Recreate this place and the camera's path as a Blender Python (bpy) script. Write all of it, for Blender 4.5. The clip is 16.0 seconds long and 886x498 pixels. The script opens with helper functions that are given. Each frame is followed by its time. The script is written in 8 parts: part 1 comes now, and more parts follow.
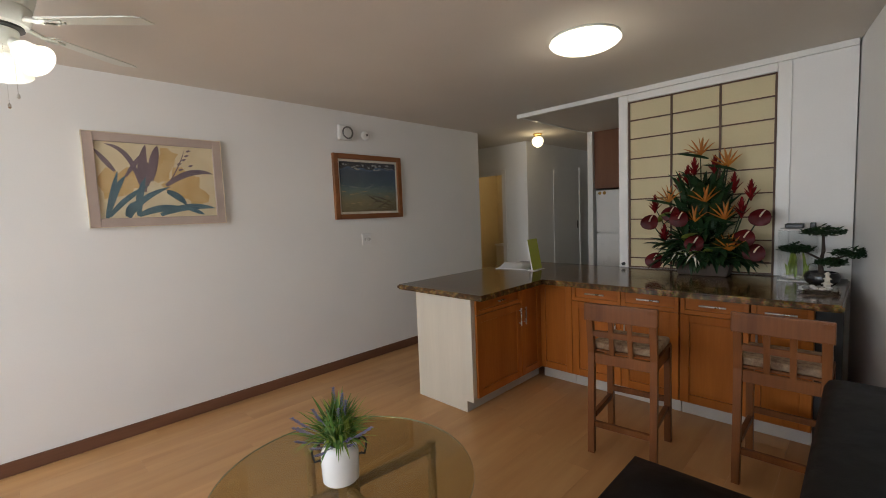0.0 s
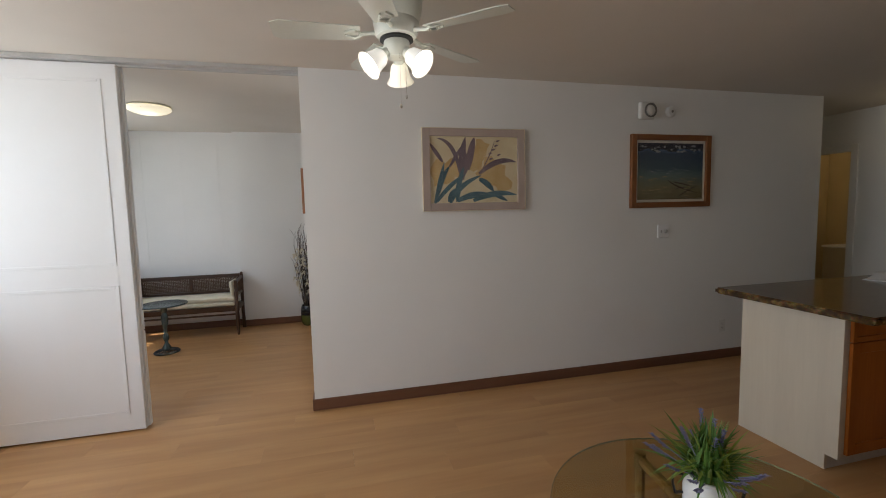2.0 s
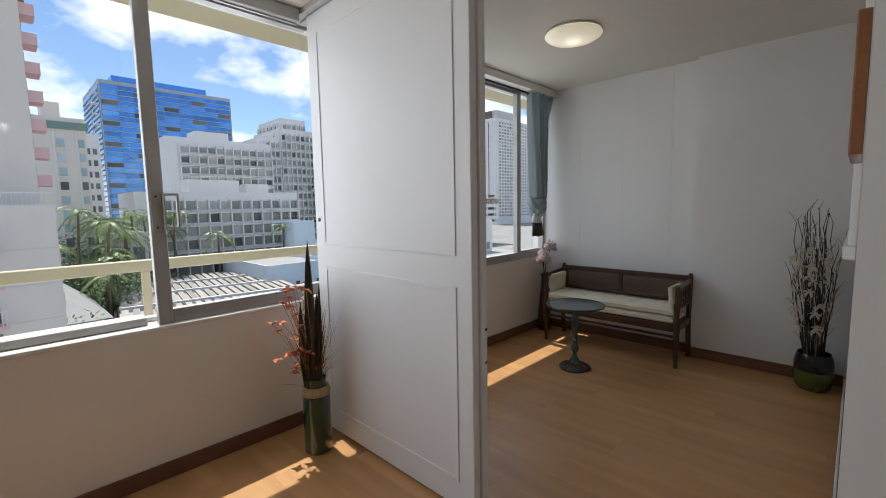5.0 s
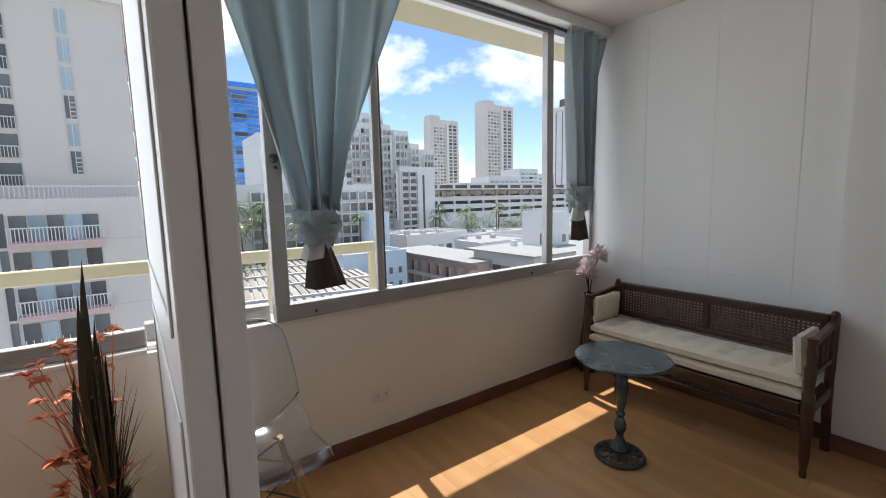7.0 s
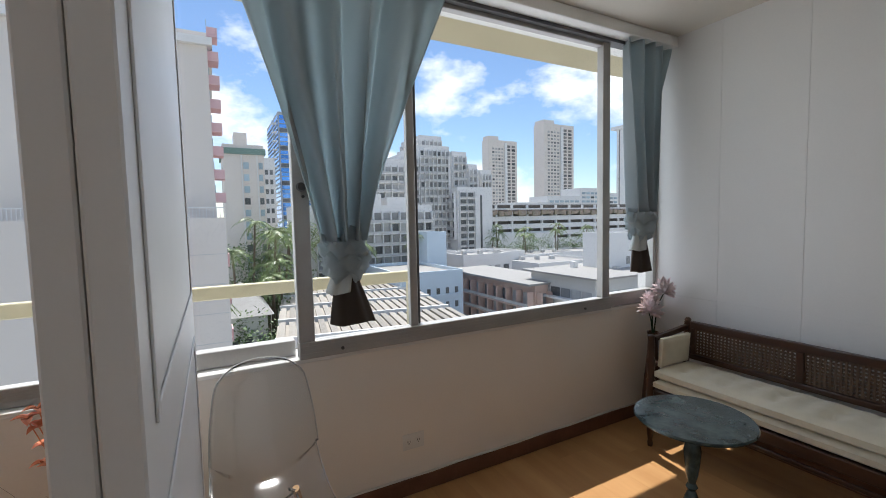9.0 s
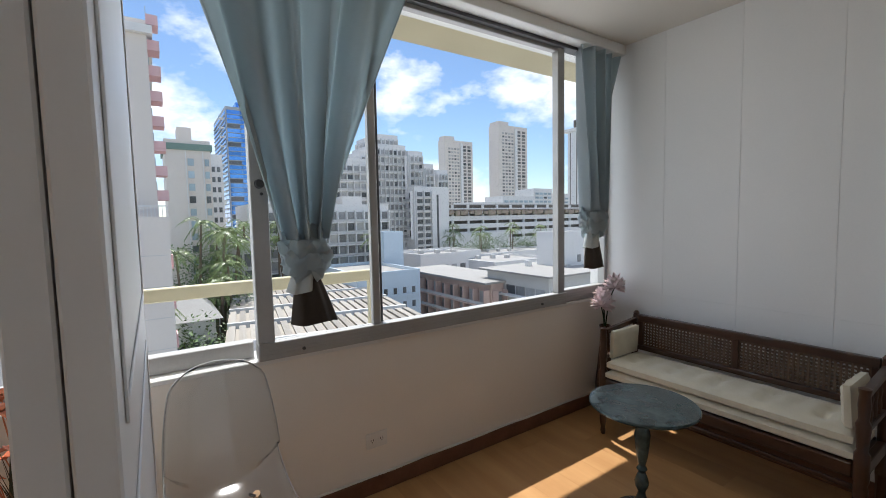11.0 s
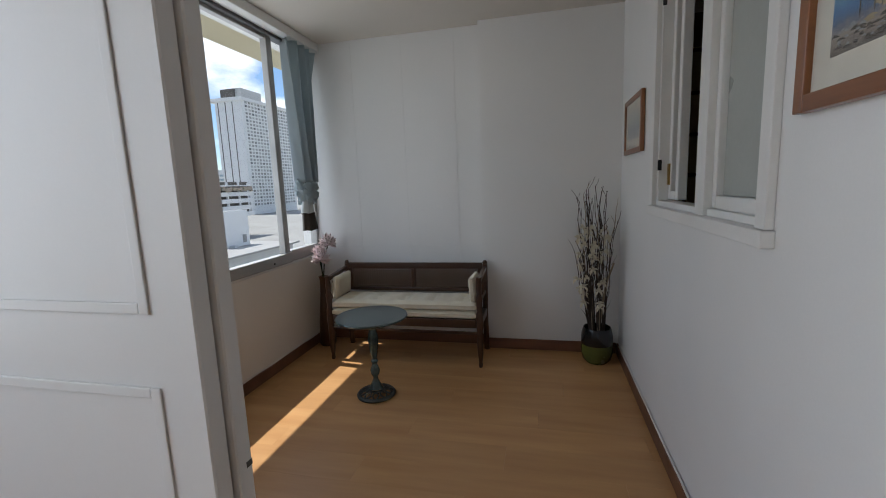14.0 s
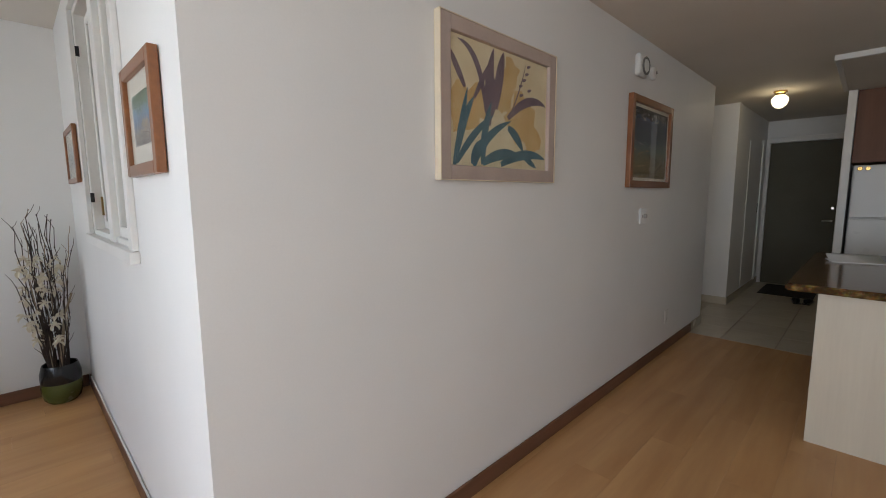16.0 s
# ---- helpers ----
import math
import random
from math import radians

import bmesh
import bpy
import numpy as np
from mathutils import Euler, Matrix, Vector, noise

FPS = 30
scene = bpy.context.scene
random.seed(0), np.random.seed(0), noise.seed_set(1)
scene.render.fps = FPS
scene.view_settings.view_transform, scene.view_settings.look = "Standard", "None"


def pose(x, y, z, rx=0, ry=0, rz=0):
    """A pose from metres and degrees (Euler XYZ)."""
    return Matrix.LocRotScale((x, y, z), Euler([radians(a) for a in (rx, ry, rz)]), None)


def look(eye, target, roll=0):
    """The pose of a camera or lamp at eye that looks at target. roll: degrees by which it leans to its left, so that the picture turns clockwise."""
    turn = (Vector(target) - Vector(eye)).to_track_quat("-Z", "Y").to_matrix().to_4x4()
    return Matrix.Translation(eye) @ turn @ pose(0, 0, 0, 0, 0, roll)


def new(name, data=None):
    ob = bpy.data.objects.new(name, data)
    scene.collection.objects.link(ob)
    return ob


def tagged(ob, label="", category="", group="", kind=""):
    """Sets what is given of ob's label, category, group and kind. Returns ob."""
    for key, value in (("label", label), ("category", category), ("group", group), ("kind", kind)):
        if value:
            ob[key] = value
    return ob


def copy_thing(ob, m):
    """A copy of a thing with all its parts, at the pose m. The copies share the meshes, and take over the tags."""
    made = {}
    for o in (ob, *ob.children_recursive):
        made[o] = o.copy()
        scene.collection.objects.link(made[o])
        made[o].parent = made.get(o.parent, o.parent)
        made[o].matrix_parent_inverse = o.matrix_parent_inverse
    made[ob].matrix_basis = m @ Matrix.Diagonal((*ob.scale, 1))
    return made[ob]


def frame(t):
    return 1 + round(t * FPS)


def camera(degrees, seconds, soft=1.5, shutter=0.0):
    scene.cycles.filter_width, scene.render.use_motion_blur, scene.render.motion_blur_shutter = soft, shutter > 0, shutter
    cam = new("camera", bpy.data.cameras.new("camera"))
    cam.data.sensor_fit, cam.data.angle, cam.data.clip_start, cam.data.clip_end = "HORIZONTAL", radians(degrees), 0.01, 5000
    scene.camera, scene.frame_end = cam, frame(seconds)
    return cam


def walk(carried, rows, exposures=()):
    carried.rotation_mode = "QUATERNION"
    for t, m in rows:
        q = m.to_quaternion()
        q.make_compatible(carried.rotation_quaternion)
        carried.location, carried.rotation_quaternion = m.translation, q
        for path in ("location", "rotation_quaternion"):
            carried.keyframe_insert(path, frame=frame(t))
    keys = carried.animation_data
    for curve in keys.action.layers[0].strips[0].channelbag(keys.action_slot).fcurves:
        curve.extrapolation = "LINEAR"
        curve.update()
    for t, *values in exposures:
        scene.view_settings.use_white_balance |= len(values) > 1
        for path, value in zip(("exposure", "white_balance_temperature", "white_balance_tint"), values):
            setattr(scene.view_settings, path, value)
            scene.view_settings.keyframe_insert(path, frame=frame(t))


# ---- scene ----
cam = camera(91.8, 16.0, soft=0.95)

EXPOSURES = [
    (0, 1.71, 6270, 10), (1, 1.44, 6270, 10), (1.5, 1.14, 6290, 10), (2, 0.84, 6290, 10), (2.5, 0.38, 6170, 10), (3, 0.12, 6120, 10), (3.5, 0.07, 6100, 10), (4.5, 0.07, 6190, 11),
    (7, 0.32, 6220, 11), (8, 0.20, 6180, 11), (10.5, 0.17, 6180, 11), (11.5, 0.30, 6180, 11), (12.5, 0.64, 6080, 11), (13, 0.60, 6080, 11), (13.5, 0.34, 6060, 10), (14, 0.10, 6020, 10), (15, 0.41, 6020, 10), (15.5, 0.73, 6020, 10), (16, 1.25, 6090, 10)]
PATH = [
    (0, (0.464, -3.553, 1.437), (1.884, -2.154, 1.273), -2.3),
    (0.5, (0.439, -3.52, 1.427), (1.709, -1.983, 1.274), -2.1),
    (1, (0.393, -3.473, 1.432), (1.465, -1.792, 1.283), -1.8),
    (1.5, (0.326, -3.369, 1.427), (1.146, -1.55, 1.279), -1.6),
    (2, (0.198, -3.184, 1.428), (0.682, -1.251, 1.256), -1.4),
    (2.5, (0.113, -3.002, 1.401), (0.197, -1.013, 1.211), -1.1),
    (3, (0.117, -2.733, 1.409), (-0.174, -0.764, 1.218), -1.1),
    (3.5, (0.079, -2.416, 1.384), (-0.564, -0.532, 1.192), -1.1),
    (4, (0.056, -2.045, 1.37), (-0.906, -0.302, 1.174), -1.1),
    (4.5, (0.042, -1.668, 1.347), (-1.179, -0.096, 1.154), -1.1),
    (7, (-0.456, -0.005, 1.325), (-2.066, 1.157, 1.089), -1.3),
    (7.5, (-0.569, 0.096, 1.345), (-2.248, 1.163, 1.148), -1.4),
    (8, (-0.574, 0.176, 1.371), (-2.329, 1.123, 1.222), -1.4),
    (10.5, (-0.55, 0.187, 1.362), (-2.302, 1.144, 1.245), -1.1),
    (11, (-0.562, 0.152, 1.362), (-2.215, 1.267, 1.217), -1.2),
    (11.5, (-0.553, 0.136, 1.349), (-2.061, 1.44, 1.182), -1.3),
    (12, (-0.501, 0.106, 1.339), (-1.825, 1.592, 1.143), -1.5),
    (12.5, (-0.447, -0.007, 1.332), (-1.543, 1.651, 1.101), -1.6),
    (13, (-0.482, -0.153, 1.352), (-1.34, 1.634, 1.086), -1.6),
    (13.5, (-0.541, -0.329, 1.326), (-1.212, 1.533, 1.042), -2.1),
    (14, (-0.55, -0.532, 1.322), (-1.004, 1.393, 1.027), -2.3),
    (14.5, (-0.543, -0.713, 1.324), (-0.64, 1.261, 1.024), -2.7),
    (15, (-0.526, -0.841, 1.33), (-0.146, 1.1, 1.038), -2.7),
    (15.5, (-0.452, -1.014, 1.335), (0.486, 0.732, 1.064), -1.6),
    (16, (-0.32, -1.201, 1.372), (1.088, 0.198, 1.126), -0.4),
]
walk(cam, [(t, look(eye, target, roll)) for t, eye, target, roll in PATH], EXPOSURES)

# ---- world, sun, exposure ----
SUN_WAY = Vector((0.46, -0.05, -1.0)).normalized()
world = bpy.data.worlds.new("World")
scene.world = world
world.use_nodes = True
wn, wl = world.node_tree.nodes, world.node_tree.links
sky = wn.new("ShaderNodeTexSky")
sky.sky_type = "NISHITA"
sky.sun_disc = False
sky.sun_elevation = math.asin(-SUN_WAY.z)
sky.sun_rotation = math.atan2(-SUN_WAY.x, -SUN_WAY.y)
sky.air_density, sky.dust_density, sky.ozone_density = 1.0, 0.15, 3.0
geo = wn.new("ShaderNodeTexCoord")
stretch = wn.new("ShaderNodeMapping")
stretch.inputs["Scale"].default_value = (1.0, 1.0, 1.9)
stretch.inputs["Location"].default_value = (0.35, 0.2, 0.1)
puffs = wn.new("ShaderNodeTexNoise")
puffs.inputs["Scale"].default_value = 3.6
puffs.inputs["Detail"].default_value = 7
puffs.inputs["Roughness"].default_value = 0.56
cover = wn.new("ShaderNodeMapRange")
cover.inputs["From Min"].default_value, cover.inputs["From Max"].default_value = 0.50, 0.62
cloud = wn.new("ShaderNodeMixRGB")
cloud.inputs[2].default_value = (8.6, 8.7, 8.9, 1)
wl.new(geo.outputs["Generated"], stretch.inputs["Vector"])
wl.new(stretch.outputs[0], puffs.inputs["Vector"])
wl.new(puffs.outputs[0], cover.inputs["Value"])
wl.new(cover.outputs[0], cloud.inputs[0])
wl.new(sky.outputs[0], cloud.inputs[1])
wl.new(cloud.outputs[0], wn["Background"].inputs[0])
wn["Background"].inputs[1].default_value = 0.135

sun = new("sun", bpy.data.lights.new("sun", "SUN"))
sun.data.energy, sun.data.angle, sun.data.color = 5.0, radians(0.55), (1.0, 0.95, 0.87)
sun.rotation_mode = "QUATERNION"
sun.rotation_quaternion = SUN_WAY.to_track_quat("-Z", "Y")


def sky_opening(y0, y1, z0, z1, watts):
    """The sky's light through a window's opening."""
    ob = new("window_daylight", bpy.data.lights.new("window_daylight", "AREA"))
    ob.data.shape, ob.data.size, ob.data.size_y = "RECTANGLE", y1 - y0, z1 - z0
    ob.data.energy, ob.data.color = watts, (0.93, 0.965, 1.0)
    ob.matrix_basis = look((-2.66, (y0 + y1) / 2, (z0 + z1) / 2), (0.0, (y0 + y1) / 2, (z0 + z1) / 2))


# reaches past y -2.2 over an unseen added bay, to brighten the main wall
sky_opening(-3.62, -0.05, 0.80, 2.36, 30)
sky_opening(0.10, 2.85, 0.85, 2.40, 10.5)


# ---- materials ----
def tree_of(name):
    m = bpy.data.materials.new(name)
    m.use_nodes = True
    return m, m.node_tree.nodes, m.node_tree.links, m.node_tree.nodes["Principled BSDF"]


def surface(name, a, b=None, rough=0.6, scale=6.0, fine=80.0, bump=0.05, metal=0.0, squash=(1, 1, 1), spread=0.0, coat=0.0, sheen=0.0, spec=0.5):
    """Two tones mixed by coarse and fine noise, with a fine relief; spread varies the tone from piece to piece."""
    m, n, l, p = tree_of(name)
    b = b or tuple(c * 0.86 for c in a)
    co = n.new("ShaderNodeTexCoord")
    mp = n.new("ShaderNodeMapping")
    mp.inputs["Scale"].default_value = squash
    l.new(co.outputs["Object"], mp.inputs["Vector"])
    big, small = n.new("ShaderNodeTexNoise"), n.new("ShaderNodeTexNoise")
    big.inputs["Scale"].default_value, big.inputs["Detail"].default_value = scale, 5
    small.inputs["Scale"].default_value, small.inputs["Detail"].default_value = fine, 3
    l.new(mp.outputs[0], big.inputs["Vector"]), l.new(mp.outputs[0], small.inputs["Vector"])
    half = n.new("ShaderNodeMath")
    half.operation = "MULTIPLY_ADD"
    half.inputs[1].default_value = 0.35
    l.new(small.outputs[0], half.inputs[0]), l.new(big.outputs[0], half.inputs[2])
    ramp = n.new("ShaderNodeMapRange")
    ramp.inputs["From Min"].default_value, ramp.inputs["From Max"].default_value = 0.45, 0.9
    l.new(half.outputs[0], ramp.inputs["Value"])
    mix = n.new("ShaderNodeMixRGB")
    mix.inputs[1].default_value, mix.inputs[2].default_value = (*a, 1), (*b, 1)
    l.new(ramp.outputs[0], mix.inputs[0])
    out = mix.outputs[0]
    if spread:
        info, hsv, sh = n.new("ShaderNodeObjectInfo"), n.new("ShaderNodeHueSaturation"), n.new("ShaderNodeMapRange")
        sh.inputs["To Min"].default_value, sh.inputs["To Max"].default_value = 1 - spread, 1 + spread
        l.new(info.outputs["Random"], sh.inputs["Value"]), l.new(sh.outputs[0], hsv.inputs["Value"])
        l.new(out, hsv.inputs["Color"])
        out = hsv.outputs[0]
    l.new(out, p.inputs["Base Color"])
    rr = n.new("ShaderNodeMapRange")
    rr.inputs["To Min"].default_value, rr.inputs["To Max"].default_value = max(rough - 0.08, 0.02), min(rough + 0.08, 1)
    l.new(big.outputs[0], rr.inputs["Value"]), l.new(rr.outputs[0], p.inputs["Roughness"])
    if bump:
        bp = n.new("ShaderNodeBump")
        bp.inputs["Strength"].default_value, bp.inputs["Distance"].default_value = bump, 0.01
        l.new(half.outputs[0], bp.inputs["Height"]), l.new(bp.outputs[0], p.inputs["Normal"])
    p.inputs["Metallic"].default_value = metal
    p.inputs["Coat Weight"].default_value = coat
    p.inputs["Specular IOR Level"].default_value = spec
    p.inputs["Sheen Weight"].default_value = sheen
    return m


def grain(name, a, b, along="X", rough=0.4, fine=26.0, spread=0.0, bump=0.04, coat=0.0, spec=0.4):
    """Wood with its grain along one axis."""
    s = {"X": (0.07, 1, 1), "Y": (1, 0.07, 1), "Z": (1, 1, 0.07)}[along]
    m = surface(name, a, b, rough, 7.0, fine * 3, bump, 0.0, s, spread, coat, 0.0, spec)
    return m


def clear(name, tint=(1, 1, 1), gloss=1.0, rough=0.0):
    """A thin pane: see-through, with a mirror's gloss at grazing angles."""
    m, n, l, p = tree_of(name)
    n.remove(p)
    t, g, mx, fr, mul, pw = n.new("ShaderNodeBsdfTransparent"), n.new("ShaderNodeBsdfGlossy"), n.new("ShaderNodeMixShader"), n.new("ShaderNodeLayerWeight"), n.new("ShaderNodeMath"), n.new("ShaderNodeMath")
    t.inputs[0].default_value = (*tint, 1)
    g.inputs["Roughness"].default_value = rough
    fr.inputs["Blend"].default_value = 0.5
    pw.operation, pw.inputs[1].default_value = "POWER", 4.5
    mul.operation = "MULTIPLY_ADD"
    mul.inputs[1].default_value, mul.inputs[2].default_value = 0.55 * gloss, 0.022 * gloss
    l.new(fr.outputs["Facing"], pw.inputs[0]), l.new(pw.outputs[0], mul.inputs[0]), l.new(mul.outputs[0], mx.inputs[0])
    l.new(t.outputs[0], mx.inputs[1]), l.new(g.outputs[0], mx.inputs[2])
    l.new(mx.outputs[0], n["Material Output"].inputs[0])
    return m


def glow(name, colour, strength):
    m, n, l, p = tree_of(name)
    p.inputs["Base Color"].default_value = (0.9, 0.88, 0.82, 1)
    p.inputs["Emission Color"].default_value = (*colour, 1)
    p.inputs["Emission Strength"].default_value = strength
    p.inputs["Roughness"].default_value = 0.3
    return m


def floor_wood(name):
    """Laminate with long streaks, its tone shifting from plank to plank."""
    m, n, l, p = tree_of(name)
    co, info = n.new("ShaderNodeTexCoord"), n.new("ShaderNodeObjectInfo")
    shift = n.new("ShaderNodeVectorMath")
    shift.operation = "MULTIPLY_ADD"
    shift.inputs[1].default_value = (1, 1, 1)
    scaled = n.new("ShaderNodeMath")
    scaled.operation = "MULTIPLY"
    scaled.inputs[1].default_value = 37.0
    l.new(info.outputs["Random"], scaled.inputs[0])
    l.new(co.outputs["Object"], shift.inputs[0]), l.new(scaled.outputs[0], shift.inputs[2])
    mp = n.new("ShaderNodeMapping")
    mp.inputs["Scale"].default_value = (0.8, 6.5, 1)
    l.new(shift.outputs[0], mp.inputs["Vector"])
    a, b = n.new("ShaderNodeTexNoise"), n.new("ShaderNodeTexNoise")
    a.inputs["Scale"].default_value, a.inputs["Detail"].default_value = 1.6, 6
    b.inputs["Scale"].default_value, b.inputs["Detail"].default_value = 9, 4
    l.new(mp.outputs[0], a.inputs["Vector"]), l.new(mp.outputs[0], b.inputs["Vector"])
    ramp = n.new("ShaderNodeValToRGB")
    e = ramp.color_ramp.elements
    e[0].position, e[0].color = 0.3, (0.45, 0.235, 0.090, 1)
    e[1].position, e[1].color = 0.72, (0.57, 0.325, 0.138, 1)
    l.new(a.outputs[0], ramp.inputs[0])
    mix = n.new("ShaderNodeMixRGB")
    mix.blend_type = "MULTIPLY"
    mix.inputs[0].default_value = 0.10
    l.new(ramp.outputs[0], mix.inputs[1]), l.new(b.outputs[0], mix.inputs[2])
    hsv, sh = n.new("ShaderNodeHueSaturation"), n.new("ShaderNodeMapRange")
    sh.inputs["To Min"].default_value, sh.inputs["To Max"].default_value = 0.94, 1.06
    l.new(info.outputs["Random"], sh.inputs["Value"]), l.new(sh.outputs[0], hsv.inputs["Value"])
    l.new(mix.outputs[0], hsv.inputs["Color"]), l.new(hsv.outputs[0], p.inputs["Base Color"])
    rr = n.new("ShaderNodeMapRange")
    rr.inputs["To Min"].default_value, rr.inputs["To Max"].default_value = 0.30, 0.46
    l.new(b.outputs[0], rr.inputs["Value"]), l.new(rr.outputs[0], p.inputs["Roughness"])
    bp = n.new("ShaderNodeBump")
    bp.inputs["Strength"].default_value, bp.inputs["Distance"].default_value = 0.03, 0.002
    l.new(b.outputs[0], bp.inputs["Height"]), l.new(bp.outputs[0], p.inputs["Normal"])
    return m


def granite_stone(name):
    m, n, l, p = tree_of(name)
    co = n.new("ShaderNodeTexCoord")
    v, a = n.new("ShaderNodeTexVoronoi"), n.new("ShaderNodeTexNoise")
    v.inputs["Scale"].default_value = 95
    a.inputs["Scale"].default_value, a.inputs["Detail"].default_value = 22, 8
    l.new(co.outputs["Object"], v.inputs["Vector"]), l.new(co.outputs["Object"], a.inputs["Vector"])
    ramp = n.new("ShaderNodeValToRGB")
    e = ramp.color_ramp.elements
    e[0].position, e[0].color = 0.34, (0.035, 0.02, 0.012, 1)
    e[1].position, e[1].color = 0.66, (0.27, 0.175, 0.085, 1)
    mid = e.new(0.5)
    mid.color = (0.085, 0.052, 0.026, 1)
    l.new(a.outputs[0], ramp.inputs[0])
    mix = n.new("ShaderNodeMixRGB")
    mix.blend_type = "OVERLAY"
    mix.inputs[0].default_value = 0.22
    l.new(ramp.outputs[0], mix.inputs[1]), l.new(v.outputs["Color"], mix.inputs[2])
    hs = n.new("ShaderNodeHueSaturation")
    hs.inputs["Saturation"].default_value = 1.15
    l.new(mix.outputs[0], hs.inputs["Color"]), l.new(hs.outputs[0], p.inputs["Base Color"])
    p.inputs["Roughness"].default_value = 0.12
    p.inputs["Specular IOR Level"].default_value = 0.36
    return m


WALL = surface("wall_paint", (0.80, 0.79, 0.77), (0.75, 0.745, 0.73), 0.55, 1.3, 140, 0.05)
SILLWALL = surface("sill_wall_paint", (0.83, 0.78, 0.71), (0.78, 0.73, 0.66), 0.55, 1.6, 140, 0.05)
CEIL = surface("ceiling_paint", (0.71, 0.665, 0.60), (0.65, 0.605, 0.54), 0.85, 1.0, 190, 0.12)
TRIM = surface("white_trim_paint", (0.80, 0.79, 0.76), (0.74, 0.73, 0.70), 0.35, 3, 90, 0.03)
DOORPAINT = surface("white_door_paint", (0.80, 0.80, 0.80), (0.775, 0.775, 0.77), 0.44, 2.4, 220, 0.006)
HORNGREY = surface("grey_horn_plastic", (0.20, 0.195, 0.18), (0.15, 0.145, 0.135), 0.5, 9, 90, 0.03)
EDGEPAINT = surface("grey_door_edge_paint", (0.50, 0.49, 0.47), (0.42, 0.41, 0.39), 0.45, 5, 90, 0.04)
BASEWOOD = grain("baseboard_wood", (0.19, 0.088, 0.050), (0.12, 0.055, 0.032), "X", 0.42)
FLOOR = floor_wood("laminate")
SUBFLOOR = surface("dark_joint", (0.06, 0.03, 0.015), None, 0.9, 8, 80, 0)
TILE = surface("beige_tile", (0.60, 0.54, 0.43), (0.52, 0.465, 0.365), 0.25, 5, 60, 0.03, spread=0.05)
GROUT = surface("grout", (0.34, 0.31, 0.27), None, 0.9, 20, 120, 0.1)
ALU = surface("brushed_aluminium", (0.46, 0.45, 0.43), (0.38, 0.37, 0.355), 0.42, 5, 160, 0.03, metal=0.3)
ALUDARK = surface("dark_track_seal", (0.05, 0.05, 0.05), (0.09, 0.09, 0.09), 0.5, 8, 90, 0.03)
PANE = clear("window_pane", (0.985, 0.992, 0.99), 0.4)
CREAM = surface("cream_paint", (0.72, 0.66, 0.46), (0.66, 0.60, 0.41), 0.6, 2.5, 60, 0.06)
GRANITE = granite_stone("polished_brown_granite")
CABWOOD = grain("orange_maple", (0.45, 0.145, 0.024), (0.32, 0.095, 0.015), "Z", 0.36, spec=0.18)
CABWOODY = grain("orange_maple_crosswise", (0.45, 0.145, 0.024), (0.32, 0.095, 0.015), "Y", 0.36, spec=0.18)
CABSIDE = grain("pale_laminate", (0.66, 0.60, 0.49), (0.59, 0.53, 0.43), "Z", 0.4)
KICK = surface("pale_kick_board", (0.62, 0.58, 0.52), None, 0.5, 6, 90, 0.03)
STEEL = surface("satin_steel", (0.62, 0.60, 0.57), None, 0.28, 9, 160, 0.02, metal=1.0)
STOOLWOOD = grain("stool_pine", (0.225, 0.080, 0.024), (0.11, 0.036, 0.011), "Z", 0.38, spec=0.25)
SEATCLOTH = surface("patterned_seat_cloth", (0.40, 0.28, 0.17), (0.14, 0.07, 0.035), 0.85, 30, 200, 0.2)
BLACKLEATHER = surface("black_leather", (0.006, 0.006, 0.0065), (0.004, 0.004, 0.0045), 0.5, 14, 260, 0.25, spec=0.14)
BLACK = surface("black_plastic", (0.015, 0.015, 0.016), None, 0.35, 9, 80, 0.02)
# near-black for the closet's lower panel and for the counter gap's shade
DARKPANEL = surface("dark_panel_and_gap_shade", (0.02, 0.019, 0.018), None, 0.6, 5, 60, 0.02)
PAPER = surface("shoji_paper", (0.62, 0.54, 0.34), (0.56, 0.48, 0.29), 0.8, 2.2, 120, 0.05)
SHOJIBAR = grain("shoji_bar_wood", (0.12, 0.055, 0.024), (0.07, 0.03, 0.014), "Z", 0.45)
CABBROWN = grain("brown_cabinet", (0.20, 0.085, 0.04), (0.15, 0.06, 0.028), "Z", 0.5)
FRIDGE = surface("white_enamel", (0.74, 0.73, 0.71), (0.70, 0.69, 0.67), 0.3, 2, 220, 0.05)
BRASS = surface("brass", (0.55, 0.36, 0.12), None, 0.25, 8, 90, 0.02, metal=1.0)
OLIVE = surface("dark_olive_door_paint", (0.110, 0.100, 0.062), (0.092, 0.084, 0.052), 0.6, 2, 90, 0.03)
DARKMAT = surface("dark_doormat", (0.02, 0.018, 0.017), (0.035, 0.03, 0.028), 0.95, 30, 240, 0.4)
LAMPGLOW = glow("lit_lamp_glass", (1.0, 0.92, 0.74), 0.55)
LAMPDIM = glow("softly_lit_lamp_glass", (1.0, 0.86, 0.55), 0.35)
SHADEGLOW = glow("lit_frosted_shade", (1.0, 0.96, 0.88), 0.24)
SHADEDIM = glow("dim_frosted_shade", (1.0, 0.85, 0.50), 0.14)
GLOBE = glow("lit_globe_glass", (1.0, 0.82, 0.50), 1.0)
FANWHITE = surface("fan_enamel", (0.66, 0.68, 0.62), (0.59, 0.61, 0.55), 0.35, 4, 90, 0.02)
FRAMETAUPE = surface("taupe_frame", (0.46, 0.37, 0.32), (0.40, 0.32, 0.28), 0.45, 8, 120, 0.04)
